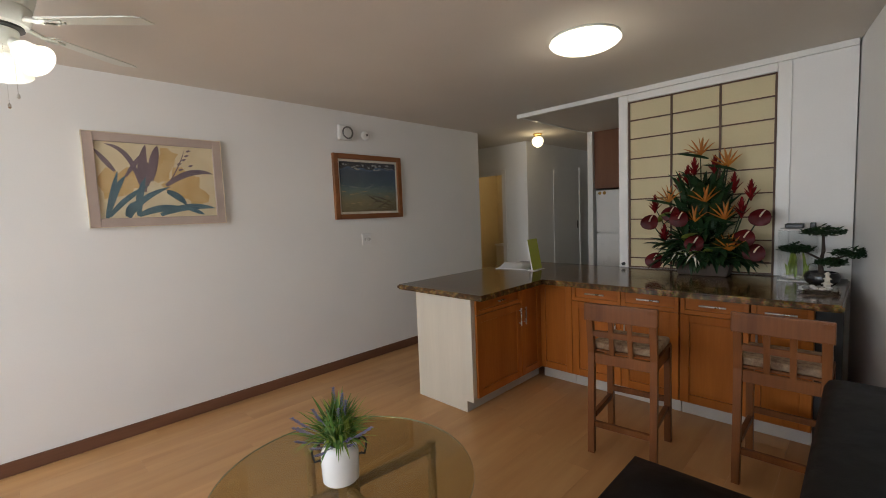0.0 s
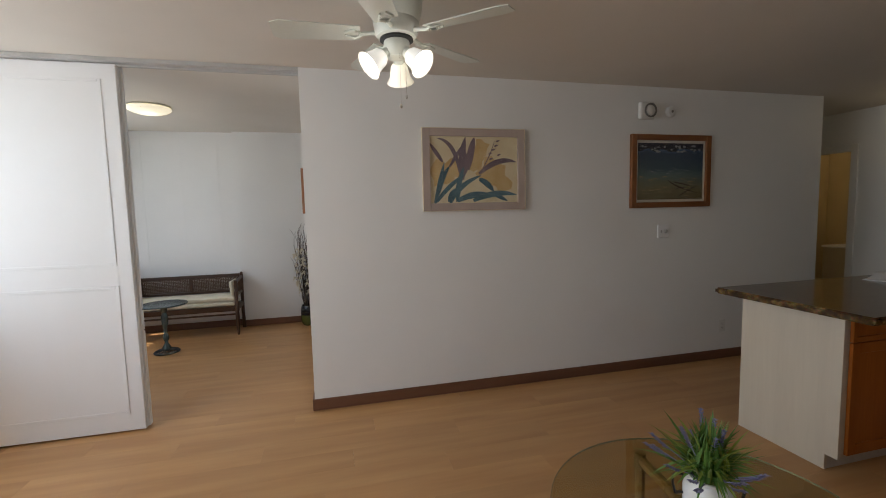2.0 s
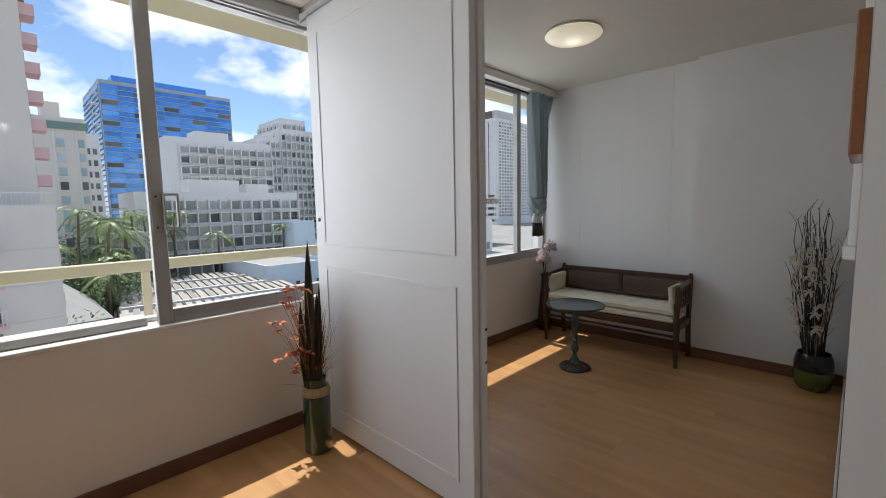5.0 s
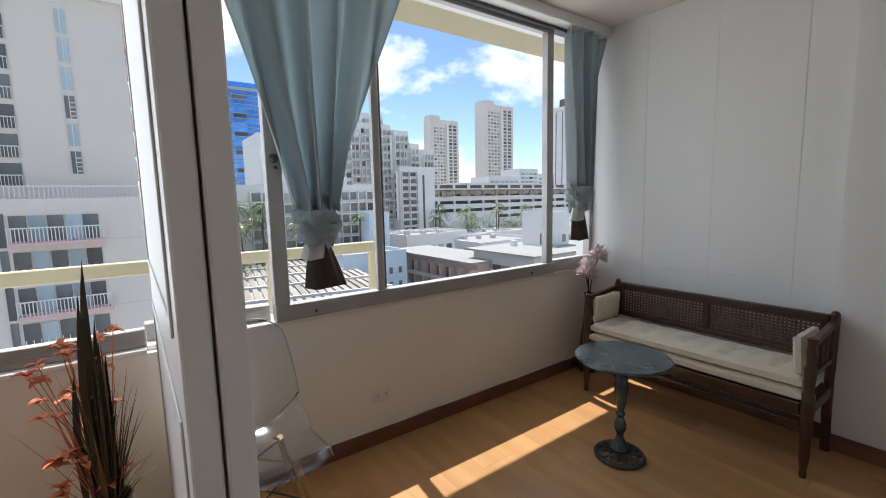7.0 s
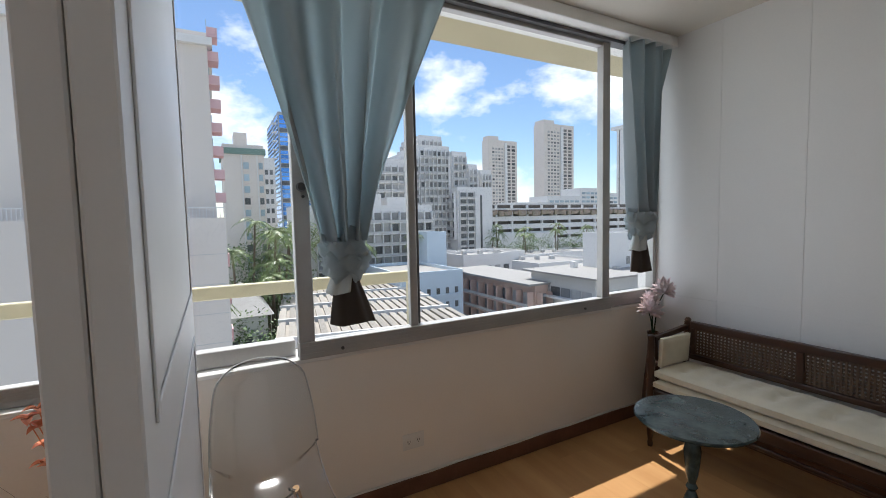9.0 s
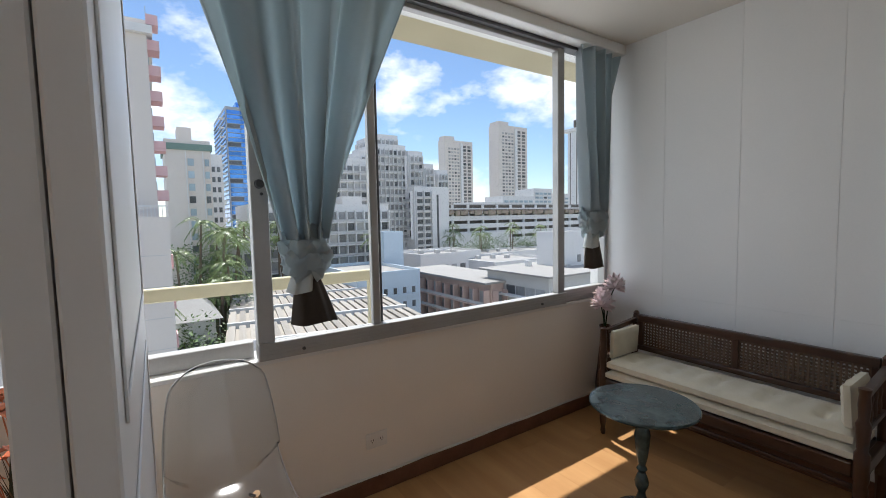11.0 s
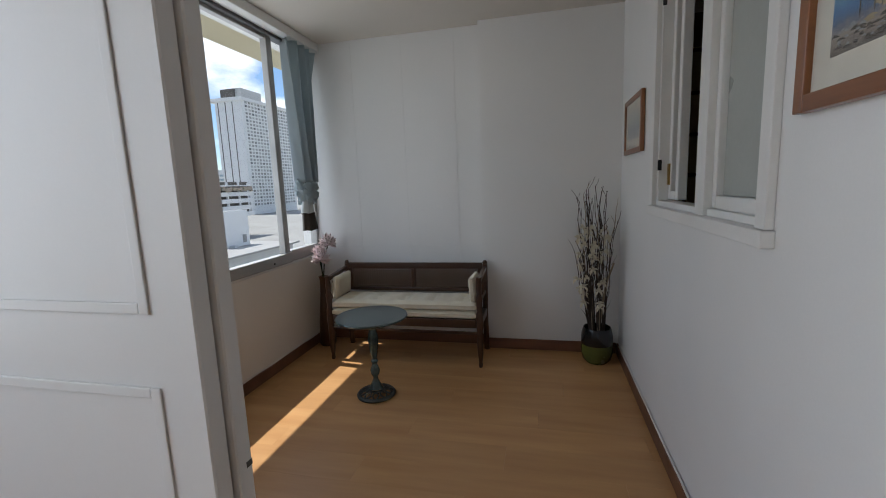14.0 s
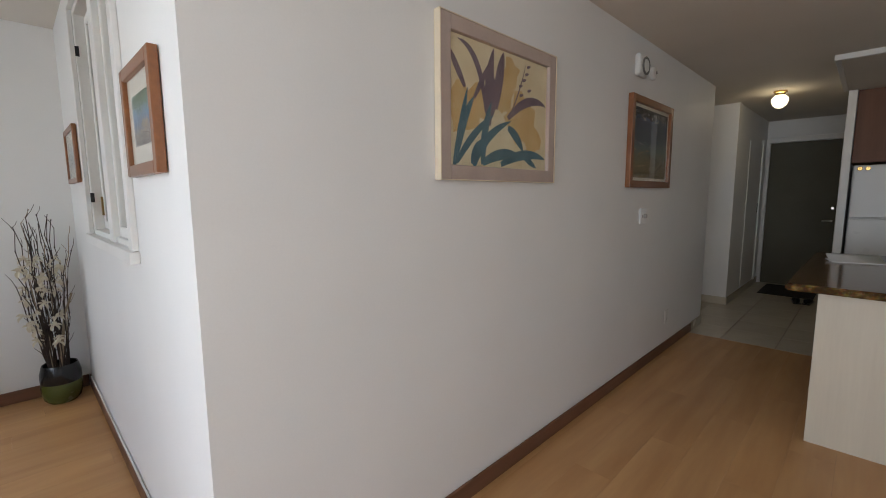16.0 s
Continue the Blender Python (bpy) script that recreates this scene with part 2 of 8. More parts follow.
FRAMECREAM = surface("cream_frame_edge", (0.74, 0.64, 0.48), None, 0.4, 8, 90, 0.03)
FRAMEWOOD = grain("koa_frame", (0.27, 0.105, 0.036), (0.17, 0.06, 0.02), "X", 0.32, coat=0.3)
MATBOARD = surface("cream_mat_board", (0.72, 0.68, 0.58), None, 0.8, 12, 160, 0.04)
ARTCREAM = surface("cream_canvas", (0.74, 0.66, 0.46), (0.66, 0.55, 0.34), 0.7, 6, 160, 0.06)
OCHRE = surface("ochre_wash", (0.54, 0.34, 0.12), (0.64, 0.48, 0.24), 0.7, 9, 120, 0.04)
TEAL = surface("teal_brush_stroke", (0.055, 0.115, 0.15), (0.13, 0.22, 0.25), 0.6, 12, 120, 0.04)
PLUM = surface("plum_brush_stroke", (0.15, 0.105, 0.135), (0.25, 0.19, 0.20), 0.6, 12, 120, 0.04)
PICGLASS = clear("picture_glass", (1, 1, 1), 0.9)
BENCHWOOD = grain("walnut_bench", (0.070, 0.029, 0.014), (0.036, 0.015, 0.008), "X", 0.35, coat=0.3)
BENCHWOODZ = grain("walnut_bench_upright", (0.080, 0.033, 0.014), (0.040, 0.016, 0.008), "Z", 0.35, coat=0.3)
CANE = surface("woven_cane", (0.115, 0.064, 0.033), (0.07, 0.038, 0.020), 0.6, 40, 300, 0.1)
CUSHION = surface("cream_cotton", (0.70, 0.645, 0.50), (0.62, 0.56, 0.42), 0.9, 14, 320, 0.25, sheen=0.3)
VERDIGRIS = surface("verdigris_metal", (0.022, 0.040, 0.041), (0.105, 0.145, 0.142), 0.17, 11, 60, 0.08, metal=0.3)
VERDARK = surface("dark_cast_iron", (0.035, 0.038, 0.036), (0.07, 0.075, 0.07), 0.5, 16, 120, 0.2, metal=0.4)
CURTAIN = surface("blue_grey_curtain_cloth", (0.50, 0.535, 0.55), (0.40, 0.44, 0.455), 0.8, 3, 400, 0.08, sheen=0.15)
cn, cl = CURTAIN.node_tree.nodes, CURTAIN.node_tree.links
thin, both = cn.new("ShaderNodeBsdfTranslucent"), cn.new("ShaderNodeMixShader")
thin.inputs[0].default_value = (0.60, 0.675, 0.69, 1)
both.inputs[0].default_value = 0.55
cl.new(cn["Principled BSDF"].outputs[0], both.inputs[1]), cl.new(thin.outputs[0], both.inputs[2]), cl.new(both.outputs[0], cn["Material Output"].inputs[0])
CURTAINEDGE = surface("pale_curtain_lining", (0.56, 0.58, 0.56), None, 0.85, 3, 400, 0.08)
CURTAINHEM = surface("brown_curtain_hem", (0.06, 0.045, 0.034), (0.04, 0.03, 0.022), 0.85, 5, 400, 0.1)
GREENGLASS = surface("dark_green_glass", (0.008, 0.035, 0.016), (0.012, 0.055, 0.026), 0.08, 3, 40, 0.01, coat=1.0)
RAFFIA = surface("raffia_band", (0.42, 0.30, 0.15), (0.30, 0.20, 0.09), 0.9, 40, 260, 0.3)
GRASSDARK = surface("dried_dark_blade", (0.028, 0.038, 0.018), (0.055, 0.05, 0.025), 0.6, 18, 90, 0.05)
GRASSBROWN = surface("dried_brown_stem", (0.085, 0.05, 0.025), (0.14, 0.09, 0.045), 0.75, 18, 90, 0.05)
ORANGE = surface("orange_silk_petal", (0.52, 0.13, 0.05), (0.62, 0.24, 0.11), 0.7, 20, 90, 0.05)
TWIG = surface("dark_twig", (0.028, 0.017, 0.013), (0.06, 0.040, 0.030), 0.8, 24, 160, 0.15)
PALETWIG = surface("bleached_twig", (0.36, 0.29, 0.20), (0.24, 0.18, 0.12), 0.8, 24, 160, 0.1)
HUSK = surface("pale_husk_flower", (0.74, 0.68, 0.54), (0.60, 0.53, 0.40), 0.8, 24, 160, 0.1)
POTBLACK = surface("black_glaze", (0.012, 0.012, 0.013), None, 0.18, 6, 80, 0.02)
POTGREEN = surface("olive_glaze", (0.085, 0.10, 0.022), (0.06, 0.07, 0.017), 0.25, 6, 80, 0.03)
PINKPETAL = surface("pale_pink_petal", (0.80, 0.64, 0.645), (0.80, 0.72, 0.71), 0.7, 20, 90, 0.04)
ACRYLIC = clear("clear_acrylic", (0.93, 0.94, 0.945), 3.4, 0.14)
BEECH = grain("beech", (0.45, 0.27, 0.12), (0.36, 0.20, 0.08), "Z", 0.4)
BAMBOO = surface("bamboo_cane", (0.42, 0.27, 0.12), (0.30, 0.18, 0.075), 0.38, 8, 90, 0.06, coat=0.2)
SMOKEGLASS = clear("smoked_glass_top", (0.84, 0.83, 0.70), 1.4)
GLASSEDGE = surface("bright_glass_edge", (0.35, 0.42, 0.38), None, 0.08, 4, 50, 0.0, coat=1.0)
WHITEPOT = surface("white_ceramic", (0.80, 0.80, 0.79), (0.76, 0.76, 0.75), 0.22, 4, 70, 0.02)
LEAF = surface("fresh_green_leaf", (0.15, 0.30, 0.05), (0.06, 0.15, 0.03), 0.5, 20, 90, 0.05)
LEAFDARK = surface("dark_green_leaf", (0.010, 0.028, 0.011), (0.02, 0.048, 0.015), 0.4, 14, 90, 0.05, spec=0.25)
LEAFPALE = surface("pale_green_leaf", (0.22, 0.33, 0.06), (0.30, 0.34, 0.05), 0.45, 14, 90, 0.05)
LAVENDER = surface("lavender_bud", (0.20, 0.21, 0.36), (0.30, 0.28, 0.44), 0.8, 30, 160, 0.1)
RED = surface("deep_red_petal", (0.085, 0.002, 0.004), (0.045, 0.001, 0.002), 0.4, 12, 60, 0.03, spec=0.18)
FIRE = surface("scarlet_petal", (0.20, 0.008, 0.009), (0.10, 0.004, 0.006), 0.45, 12, 60, 0.03, spec=0.2)
GOLD = surface("orange_yellow_petal", (0.44, 0.17, 0.016), (0.34, 0.10, 0.010), 0.5, 12, 60, 0.03)
SPADIX = surface("cream_spadix", (0.74, 0.66, 0.50), None, 0.5, 12, 60, 0.03)
BROWNPOT = surface("brown_wood_trough", (0.06, 0.04, 0.027), (0.09, 0.06, 0.04), 0.6, 12, 120, 0.1)
LIME = surface("lime_green_card", (0.45, 0.50, 0.06), None, 0.5, 6, 80, 0.02)
WHITEPAPER = surface("white_paper", (0.80, 0.80, 0.80), (0.76, 0.76, 0.76), 0.7, 12, 90, 0.02)
CLOUDPAINT = surface("pale_cloud_paint", (0.44, 0.44, 0.42), (0.26, 0.27, 0.28), 0.6, 30, 140, 0.05)
SANDPAINT = surface("sand_paint", (0.46, 0.37, 0.22), (0.34, 0.26, 0.15), 0.6, 30, 140, 0.05)
SHADEPAINT = surface("dark_shade_paint", (0.05, 0.045, 0.04), (0.10, 0.08, 0.06), 0.6, 30, 140, 0.05)
PALMPAINT = surface("green_palm_paint", (0.05, 0.13, 0.05), (0.12, 0.21, 0.09), 0.6, 30, 140, 0.05)
INK = surface("grey_print", (0.25, 0.25, 0.26), None, 0.7, 20, 90, 0.0)
PLASTIC = surface("white_plastic", (0.76, 0.75, 0.72), None, 0.35, 6, 80, 0.02)
DARKSLOT = surface("dark_slot", (0.02, 0.02, 0.02), None, 0.6, 6, 80, 0.0)
# yellow of the bathroom lamp's light, mixed into the wall colour
BATHLIT = surface("lamp_yellow_bath_wall", (0.70, 0.58, 0.36), (0.64, 0.52, 0.31), 0.5, 2, 80, 0.03)
FROST = surface("frosted_pane", (0.42, 0.44, 0.41), (0.37, 0.39, 0.36), 0.3, 3, 60, 0.02)
# the bedroom's lack of light is put into this brown
ROOMSHADE = surface("shaded_bedroom_wall", (0.30, 0.24, 0.15), (0.25, 0.19, 0.12), 0.8, 3, 60, 0.02)
CABLE = surface("white_cable", (0.72, 0.70, 0.66), None, 0.5, 6, 80, 0.0)
# outside
CONC = surface("white_facade", (0.80, 0.79, 0.77), (0.74, 0.73, 0.71), 0.8, 0.15, 2.5, 0.05)
CONCWARM = surface("warm_facade", (0.77, 0.71, 0.65), (0.71, 0.65, 0.59), 0.8, 0.15, 2.5, 0.05)
CONCGREY = surface("grey_facade", (0.60, 0.59, 0.57), (0.54, 0.53, 0.51), 0.8, 0.15, 2.5, 0.05)
PINKC = surface("pink_balcony_paint", (0.74, 0.50, 0.50), (0.70, 0.45, 0.46), 0.7, 0.3, 3, 0.04)
SALMON = surface("salmon_facade", (0.66, 0.50, 0.43), (0.60, 0.44, 0.37), 0.8, 0.3, 3, 0.05)
ROOFW = surface("pale_flat_roof", (0.40, 0.385, 0.36), (0.31, 0.30, 0.28), 0.8, 0.12, 1.6, 0.1)
WINDARK = surface("far_window_glass", (0.15, 0.16, 0.165), (0.08, 0.085, 0.09), 0.2, 0.3, 2, 0, spread=0.5)
WINBLUE = surface("pale_blue_window", (0.42, 0.51, 0.55), (0.32, 0.41, 0.46), 0.12, 0.3, 2, 0, spread=0.25)
BLUEGLASS = surface("blue_curtain_wall", (0.16, 0.38, 0.78), (0.10, 0.26, 0.60), 0.08, 0.06, 0.5, 0, metal=0.75, spread=0.3)
GLASSLINE = surface("blue_grey_mullion", (0.44, 0.46, 0.48), (0.37, 0.39, 0.42), 0.5, 0.2, 2, 0.02)
# shade inside decks, bays and grooves as a colour; also plain dark parts
DARKFILL = surface("dark_matte_and_shade_fill", (0.20, 0.18, 0.16), (0.11, 0.10, 0.09), 0.9, 0.12, 1.5, 0.05)
DECKBROWN = surface("brown_deck_wall", (0.40, 0.30, 0.25), (0.33, 0.25, 0.21), 0.8, 0.15, 2, 0.05)
# the bright glint of the chair's edge as a pale colour
RIMGLINT = surface("pale_edge_glint", (0.50, 0.50, 0.48), None, 0.12, 8, 60, 0.0, coat=0.6)
GREENTRIM = surface("green_cornice", (0.20, 0.30, 0.26), None, 0.6, 0.3, 3, 0.02)
PALMLEAF = surface("palm_frond", (0.14, 0.21, 0.055), (0.24, 0.30, 0.11), 0.35, 0.8, 8, 0.05)
BUSH = surface("bush_leaf", (0.07, 0.125, 0.035), (0.13, 0.20, 0.06), 0.5, 0.8, 8, 0.05)
BARK = surface("palm_bark", (0.20, 0.15, 0.10), (0.14, 0.10, 0.07), 0.85, 1.5, 12, 0.3)
WINBROWN = surface("brown_window_glass", (0.24, 0.22, 0.20), (0.15, 0.14, 0.13), 0.3, 0.3, 2, 0, spread=0.3)
WINGREY = surface("grey_window_glass", (0.44, 0.435, 0.42), (0.30, 0.30, 0.295), 0.25, 0.3, 2, 0, spread=0.45)
SLATPALE = surface("pale_roof_slat", (0.40, 0.37, 0.32), (0.28, 0.25, 0.21), 0.8, 0.5, 5, 0.08, spread=0.2)
PALEBLUE = surface("pale_blue_facade", (0.62, 0.72, 0.80), (0.57, 0.67, 0.75), 0.8, 0.2, 3, 0.04)
HEDGE = surface("dry_pink_hedge", (0.44, 0.33, 0.28), (0.30, 0.28, 0.18), 0.8, 0.6, 4, 0.1)
GROUNDM = surface("street_ground", (0.34, 0.33, 0.30), (0.26, 0.25, 0.23), 0.9, 0.06, 0.8, 0.1)
PERGOLA = surface("weathered_slat", (0.46, 0.42, 0.36), (0.36, 0.32, 0.27), 0.8, 1.0, 8, 0.1)


# ---- building helpers ----
def box(bm, x0, x1, y0, y1, z0, z1, bevel=0.0, seg=1, m=None):
    g = bmesh.ops.create_cube(bm, size=1)
    vs = g["verts"]
    t = Matrix.Translation(((x0 + x1) / 2, (y0 + y1) / 2, (z0 + z1) / 2)) @ Matrix.Diagonal((abs(x1 - x0), abs(y1 - y0), abs(z1 - z0), 1))
    bmesh.ops.transform(bm, matrix=(m @ t) if m else t, verts=vs)
    if bevel:
        es = list({e for v in vs for e in v.link_edges})
        bmesh.ops.bevel(bm, geom=es, offset=bevel, segments=seg, affect="EDGES", profile=0.6)
    return vs


def rod(bm, a, b, r0, r1=None, seg=8, caps=True):
    a, b = Vector(a), Vector(b)
    r1 = r0 if r1 is None else r1
    q = (b - a).to_track_quat("Z", "Y").to_matrix()
    rings = [[bm.verts.new(p + q @ Vector((r * math.cos(k * math.tau / seg), r * math.sin(k * math.tau / seg), 0))) for k in range(seg)] for p, r in ((a, r0), (b, r1))]
    for k in range(seg):
        bm.faces.new((rings[0][k], rings[0][(k + 1) % seg], rings[1][(k + 1) % seg], rings[1][k]))
    if caps:
        bm.faces.new(rings[0][::-1]), bm.faces.new(rings[1])


def tube(bm, pts, r0, r1=None, seg=6):
    """A bent, tapering rod along points."""
    r1 = r0 if r1 is None else r1
    pts = [Vector(p) for p in pts]
    rings = []
    for i, p in enumerate(pts):
        d = pts[min(i + 1, len(pts) - 1)] - pts[max(i - 1, 0)]
        q = d.to_track_quat("Z", "Y").to_matrix()
        r = r0 + (r1 - r0) * i / (len(pts) - 1)
        rings.append([bm.verts.new(p + q @ Vector((r * math.cos(k * math.tau / seg), r * math.sin(k * math.tau / seg), 0))) for k in range(seg)])
    for i in range(len(rings) - 1):
        best = min(range(seg), key=lambda s: (rings[i][0].co - rings[i + 1][s].co).length)
        for k in range(seg):
            bm.faces.new((rings[i][k], rings[i][(k + 1) % seg], rings[i + 1][(k + 1 + best) % seg], rings[i + 1][(k + best) % seg]))
    bm.faces.new(rings[0][::-1]), bm.faces.new(rings[-1])


def lathe(bm, profile, seg=24, at=(0, 0, 0), m=None, wave=None):
    """Turns (radius, height) pairs round z; a radius of 0 closes the end."""
    at = Vector(at)
    rings = []
    for r, z in profile:
        if r <= 1e-6:
            rings.append([bm.verts.new(Vector((0, 0, z)))])
        else:
            rings.append([bm.verts.new(Vector((r * math.cos(k * math.tau / seg), r * math.sin(k * math.tau / seg), z))) for k in range(seg)])
    for a, b in zip(rings, rings[1:]):
        for k in range(seg):
            j = (k + 1) % seg
            if len(a) == 1 and len(b) == 1:
                continue
            if len(a) == 1:
                bm.faces.new((a[0], b[j], b[k]))
            elif len(b) == 1:
                bm.faces.new((a[k], a[j], b[0]))
            else:
                bm.faces.new((a[k], a[j], b[j], b[k]))
    for ring in rings:
        for v in ring:
            v.co = (m @ v.co if m else v.co) + at


def blade(bm, base, tip, width, droop=0.0, n=6, fold=0.2, side=None):
    """A pointed leaf from base to tip, bent by droop and folded along its rib."""
    base, tip = Vector(base), Vector(tip)
    d = tip - base
    s = side or d.cross(Vector((0, 0, 1)))
    if s.length < 1e-5:
        s = Vector((1, 0, 0))
    s = s.normalized()
    up = s.cross(d).normalized()
    rows = []
    for i in range(n + 1):
        f = i / n
        c = base + d * f + Vector((0, 0, -droop * f * f)) + up * (droop * 0.6 * math.sin(math.pi * f))
        w = width * (math.sin(math.pi * min(f * 0.86 + 0.14, 1.0)) ** 0.8) * (0.5 if i == n else 1)
        w = max(w, width * 0.03)
        rows.append((bm.verts.new(c - s * w / 2 + up * fold * w), bm.verts.new(c), bm.verts.new(c + s * w / 2 + up * fold * w)))
    for a, b in zip(rows, rows[1:]):
        bm.faces.new((a[0], a[1], b[1], b[0])), bm.faces.new((a[1], a[2], b[2], b[1]))


def part(name, bm, material, parent=None, label="", smooth=False):
    """Links a bmesh as one mesh object under a thing or a part."""
    bmesh.ops.recalc_face_normals(bm, faces=bm.faces)
    me = bpy.data.meshes.new(name)
    bm.to_mesh(me)
    bm.free()
    me.materials.append(material)
    if smooth:
        me.shade_smooth()
        me.set_sharp_from_angle(angle=radians(35))
    ob = new(name, me)
    ob.parent = parent
    return tagged(ob, label) if label else ob


def thing(name, at, label, category, group="", turn=0.0):
    ob = new(name)
    ob.empty_display_size = 0.1
    ob.matrix_basis = pose(*at, 0, 0, turn)
    return tagged(ob, label, category, group)


def block(name, x0, x1, y0, y1, z0, z1, material, parent=None, bevel=0.0, seg=1, label=""):
    bm = bmesh.new()
    box(bm, x0, x1, y0, y1, z0, z1, bevel, seg)
    return part(name, bm, material, parent, label)


def structure(ob, label, category=""):
    return tagged(ob, label, category, kind="structure")


def rnd(a, b):
    return random.uniform(a, b)


# ---- the large structure ----
H, H2, XW = 2.44, 2.50, -2.50

bm = bmesh.new()
box(bm, 0.0, 4.78, 0.0, 0.10, 0, H)
structure(part("wall_main", bm, WALL), "white painted wall carrying two framed pictures", "wall")

bm = bmesh.new()
for y0, y1, z0, z1 in ((0.10, 0.72, 0, H2), (0.72, 1.80, 0, 1.18), (0.72, 1.80, 2.33, H2), (1.80, 2.80, 0, H2)):
    box(bm, 0.0, 0.10, y0, y1, z0, z1)
structure(part("wall_inner", bm, WALL), "white painted wall with an inner window", "wall")

bm = bmesh.new()
box(bm, -2.62, -1.01, 2.884, 3.02, 0, H2), box(bm, -1.01, 0.10, 2.80, 3.02, 0, H2)
back = structure(part("wall_back", bm, WALL), "white wall, one half clad in thin panels", "wall")
cuts = (-2.50, -2.062, -1.634, -1.209, -1.011)
for a, b in zip(cuts, cuts[1:]):
    for z0, z1 in ((0.09, 0.828), (0.833, H2)):
        block("panel", a + 0.0008, b - 0.0008, 2.8815, 2.8838, z0 + (0 if z0 < 0.5 else -0.0035), z1, WALL, back, 0.0006)

bm = bmesh.new()
box(bm, -2.62, -2.425, -4.6, 0.050, 0, 0.755), box(bm, -2.62, -2.47, 0.050, 3.02, 0, 0.755)
structure(part("wall_sill", bm, SILLWALL), "cream painted low wall under the windows", "wall")
bm = bmesh.new()
box(bm, -2.62, XW, -4.6, 3.02, 2.436, 2.62), box(bm, -2.62, XW, -4.6, -3.71, 0.7555, 2.4355)
box(bm, -2.62, XW, -4.72, -4.6, 0, 2.62)
structure(part("wall_window_head", bm, TRIM), "white painted wall over the windows", "wall")

# behind the camera and round the kitchen
bm = bmesh.new()
box(bm, -2.62, 0.96, -4.72, -4.6, 0, H)
rear = [bm.verts.new(p) for p in ((0.96, -4.6, 0), (0.96, -4.06, 0), (4.42, -3.50, 0), (4.42, -4.6, 0))]
top = [bm.verts.new(v.co + Vector((0, 0, H))) for v in rear]
bm.faces.new(rear), bm.faces.new(top)
for k in range(4):
    bm.faces.new((rear[k], rear[(k + 1) % 4], top[(k + 1) % 4], top[k]))
structure(part("wall_rear", bm, WALL), "plain white wall behind the sofa", "wall")
bm = bmesh.new()
box(bm, 4.42, 7.95, -3.62, -3.50, 0, H), box(bm, 6.62, 6.72, -3.50, -1.02, 0, H), box(bm, 6.62, 7.95, -1.02, -0.93, 0, H)
structure(part("wall_kitchen", bm, WALL), "white kitchen wall", "wall")
bm = bmesh.new()
box(bm, 4.36, 4.44, -3.50, -3.165, 0.93, H), box(bm, 4.40, 4.46, -3.165, -1.99, 0, 0.88), box(bm, 4.40, 4.46, -1.99, -0.95, 0, 0.84), box(bm, 4.40, 4.44, -3.50, -3.165, 0, 0.93)
structure(part("wall_partition", bm, WALL), "white partition beside the paper screen", "wall")

# hall, recess and bathroom
bm = bmesh.new()
box(bm, 4.68, 4.78, 0.10, 1.70, 0, H), box(bm, 4.78, 5.87, 1.60, 1.70, 0, H)
for y0, y1, z0, z1 in ((0.09, 0.44, 0, H), (0.44, 1.14, 2.0, H), (1.14, 1.70, 0, H)):
    box(bm, 5.87, 5.97, y0, y1, z0, z1)
box(bm, 5.87, 7.95, -0.01, 0.09, 0, H)
structure(part("wall_hall", bm, WALL), "white hall wall with the bathroom opening", "wall")
bm = bmesh.new()
box(bm, 7.85, 7.95, -0.93, -0.86, 0, H), box(bm, 7.85, 7.95, -0.06, -0.01, 0, H), box(bm, 7.85, 7.95, -0.86, -0.06, 2.12, H), box(bm, 8.05, 8.12, -0.93, 0.09, 0, H)
structure(part("wall_hall_end", bm, WALL), "white end wall of the hall round the entry door", "wall")
# bathroom walls, tinted yellow on top of the lamp's own light
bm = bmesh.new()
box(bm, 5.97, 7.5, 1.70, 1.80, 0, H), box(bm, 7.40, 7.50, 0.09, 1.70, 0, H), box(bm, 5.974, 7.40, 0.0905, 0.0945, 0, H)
structure(part("wall_bath", bm, BATHLIT), "bathroom wall with the lamp's yellow light in its colour", "wall")
# walls behind the inner window, their dimness painted in
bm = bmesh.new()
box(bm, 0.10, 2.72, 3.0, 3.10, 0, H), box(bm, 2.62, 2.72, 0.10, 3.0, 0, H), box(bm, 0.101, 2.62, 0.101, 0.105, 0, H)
structure(part("wall_bedroom", bm, ROOMSHADE), "wall behind the inner window, coloured dark for the unlit room", "wall")

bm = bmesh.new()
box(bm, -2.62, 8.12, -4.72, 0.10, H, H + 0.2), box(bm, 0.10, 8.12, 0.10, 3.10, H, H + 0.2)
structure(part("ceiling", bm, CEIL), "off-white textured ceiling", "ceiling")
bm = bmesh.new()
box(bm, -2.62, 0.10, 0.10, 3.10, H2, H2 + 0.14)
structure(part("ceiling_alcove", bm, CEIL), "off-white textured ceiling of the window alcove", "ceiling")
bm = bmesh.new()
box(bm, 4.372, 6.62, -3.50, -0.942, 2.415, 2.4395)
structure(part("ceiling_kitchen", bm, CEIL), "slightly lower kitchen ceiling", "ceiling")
bm = bmesh.new()
box(bm, 4.335, 4.372, -3.50, -0.905, 2.398, 2.4395, 0.003), box(bm, 4.372, 5.86, -0.942, -0.905, 2.408, 2.4395, 0.003)
structure(part("trim_kitchen", bm, TRIM), "white trim strip round the kitchen ceiling", "trim")
bm = bmesh.new()
box(bm, -2.445, 0.0, -0.006, 0.114, 2.412, 2.4395, 0.002), box(bm, -2.40, -0.001, 0.044, 0.052, 2.400, 2.413)
box(bm, -2.445, 0.0, 0.101, 0.114, 2.4395, H2)
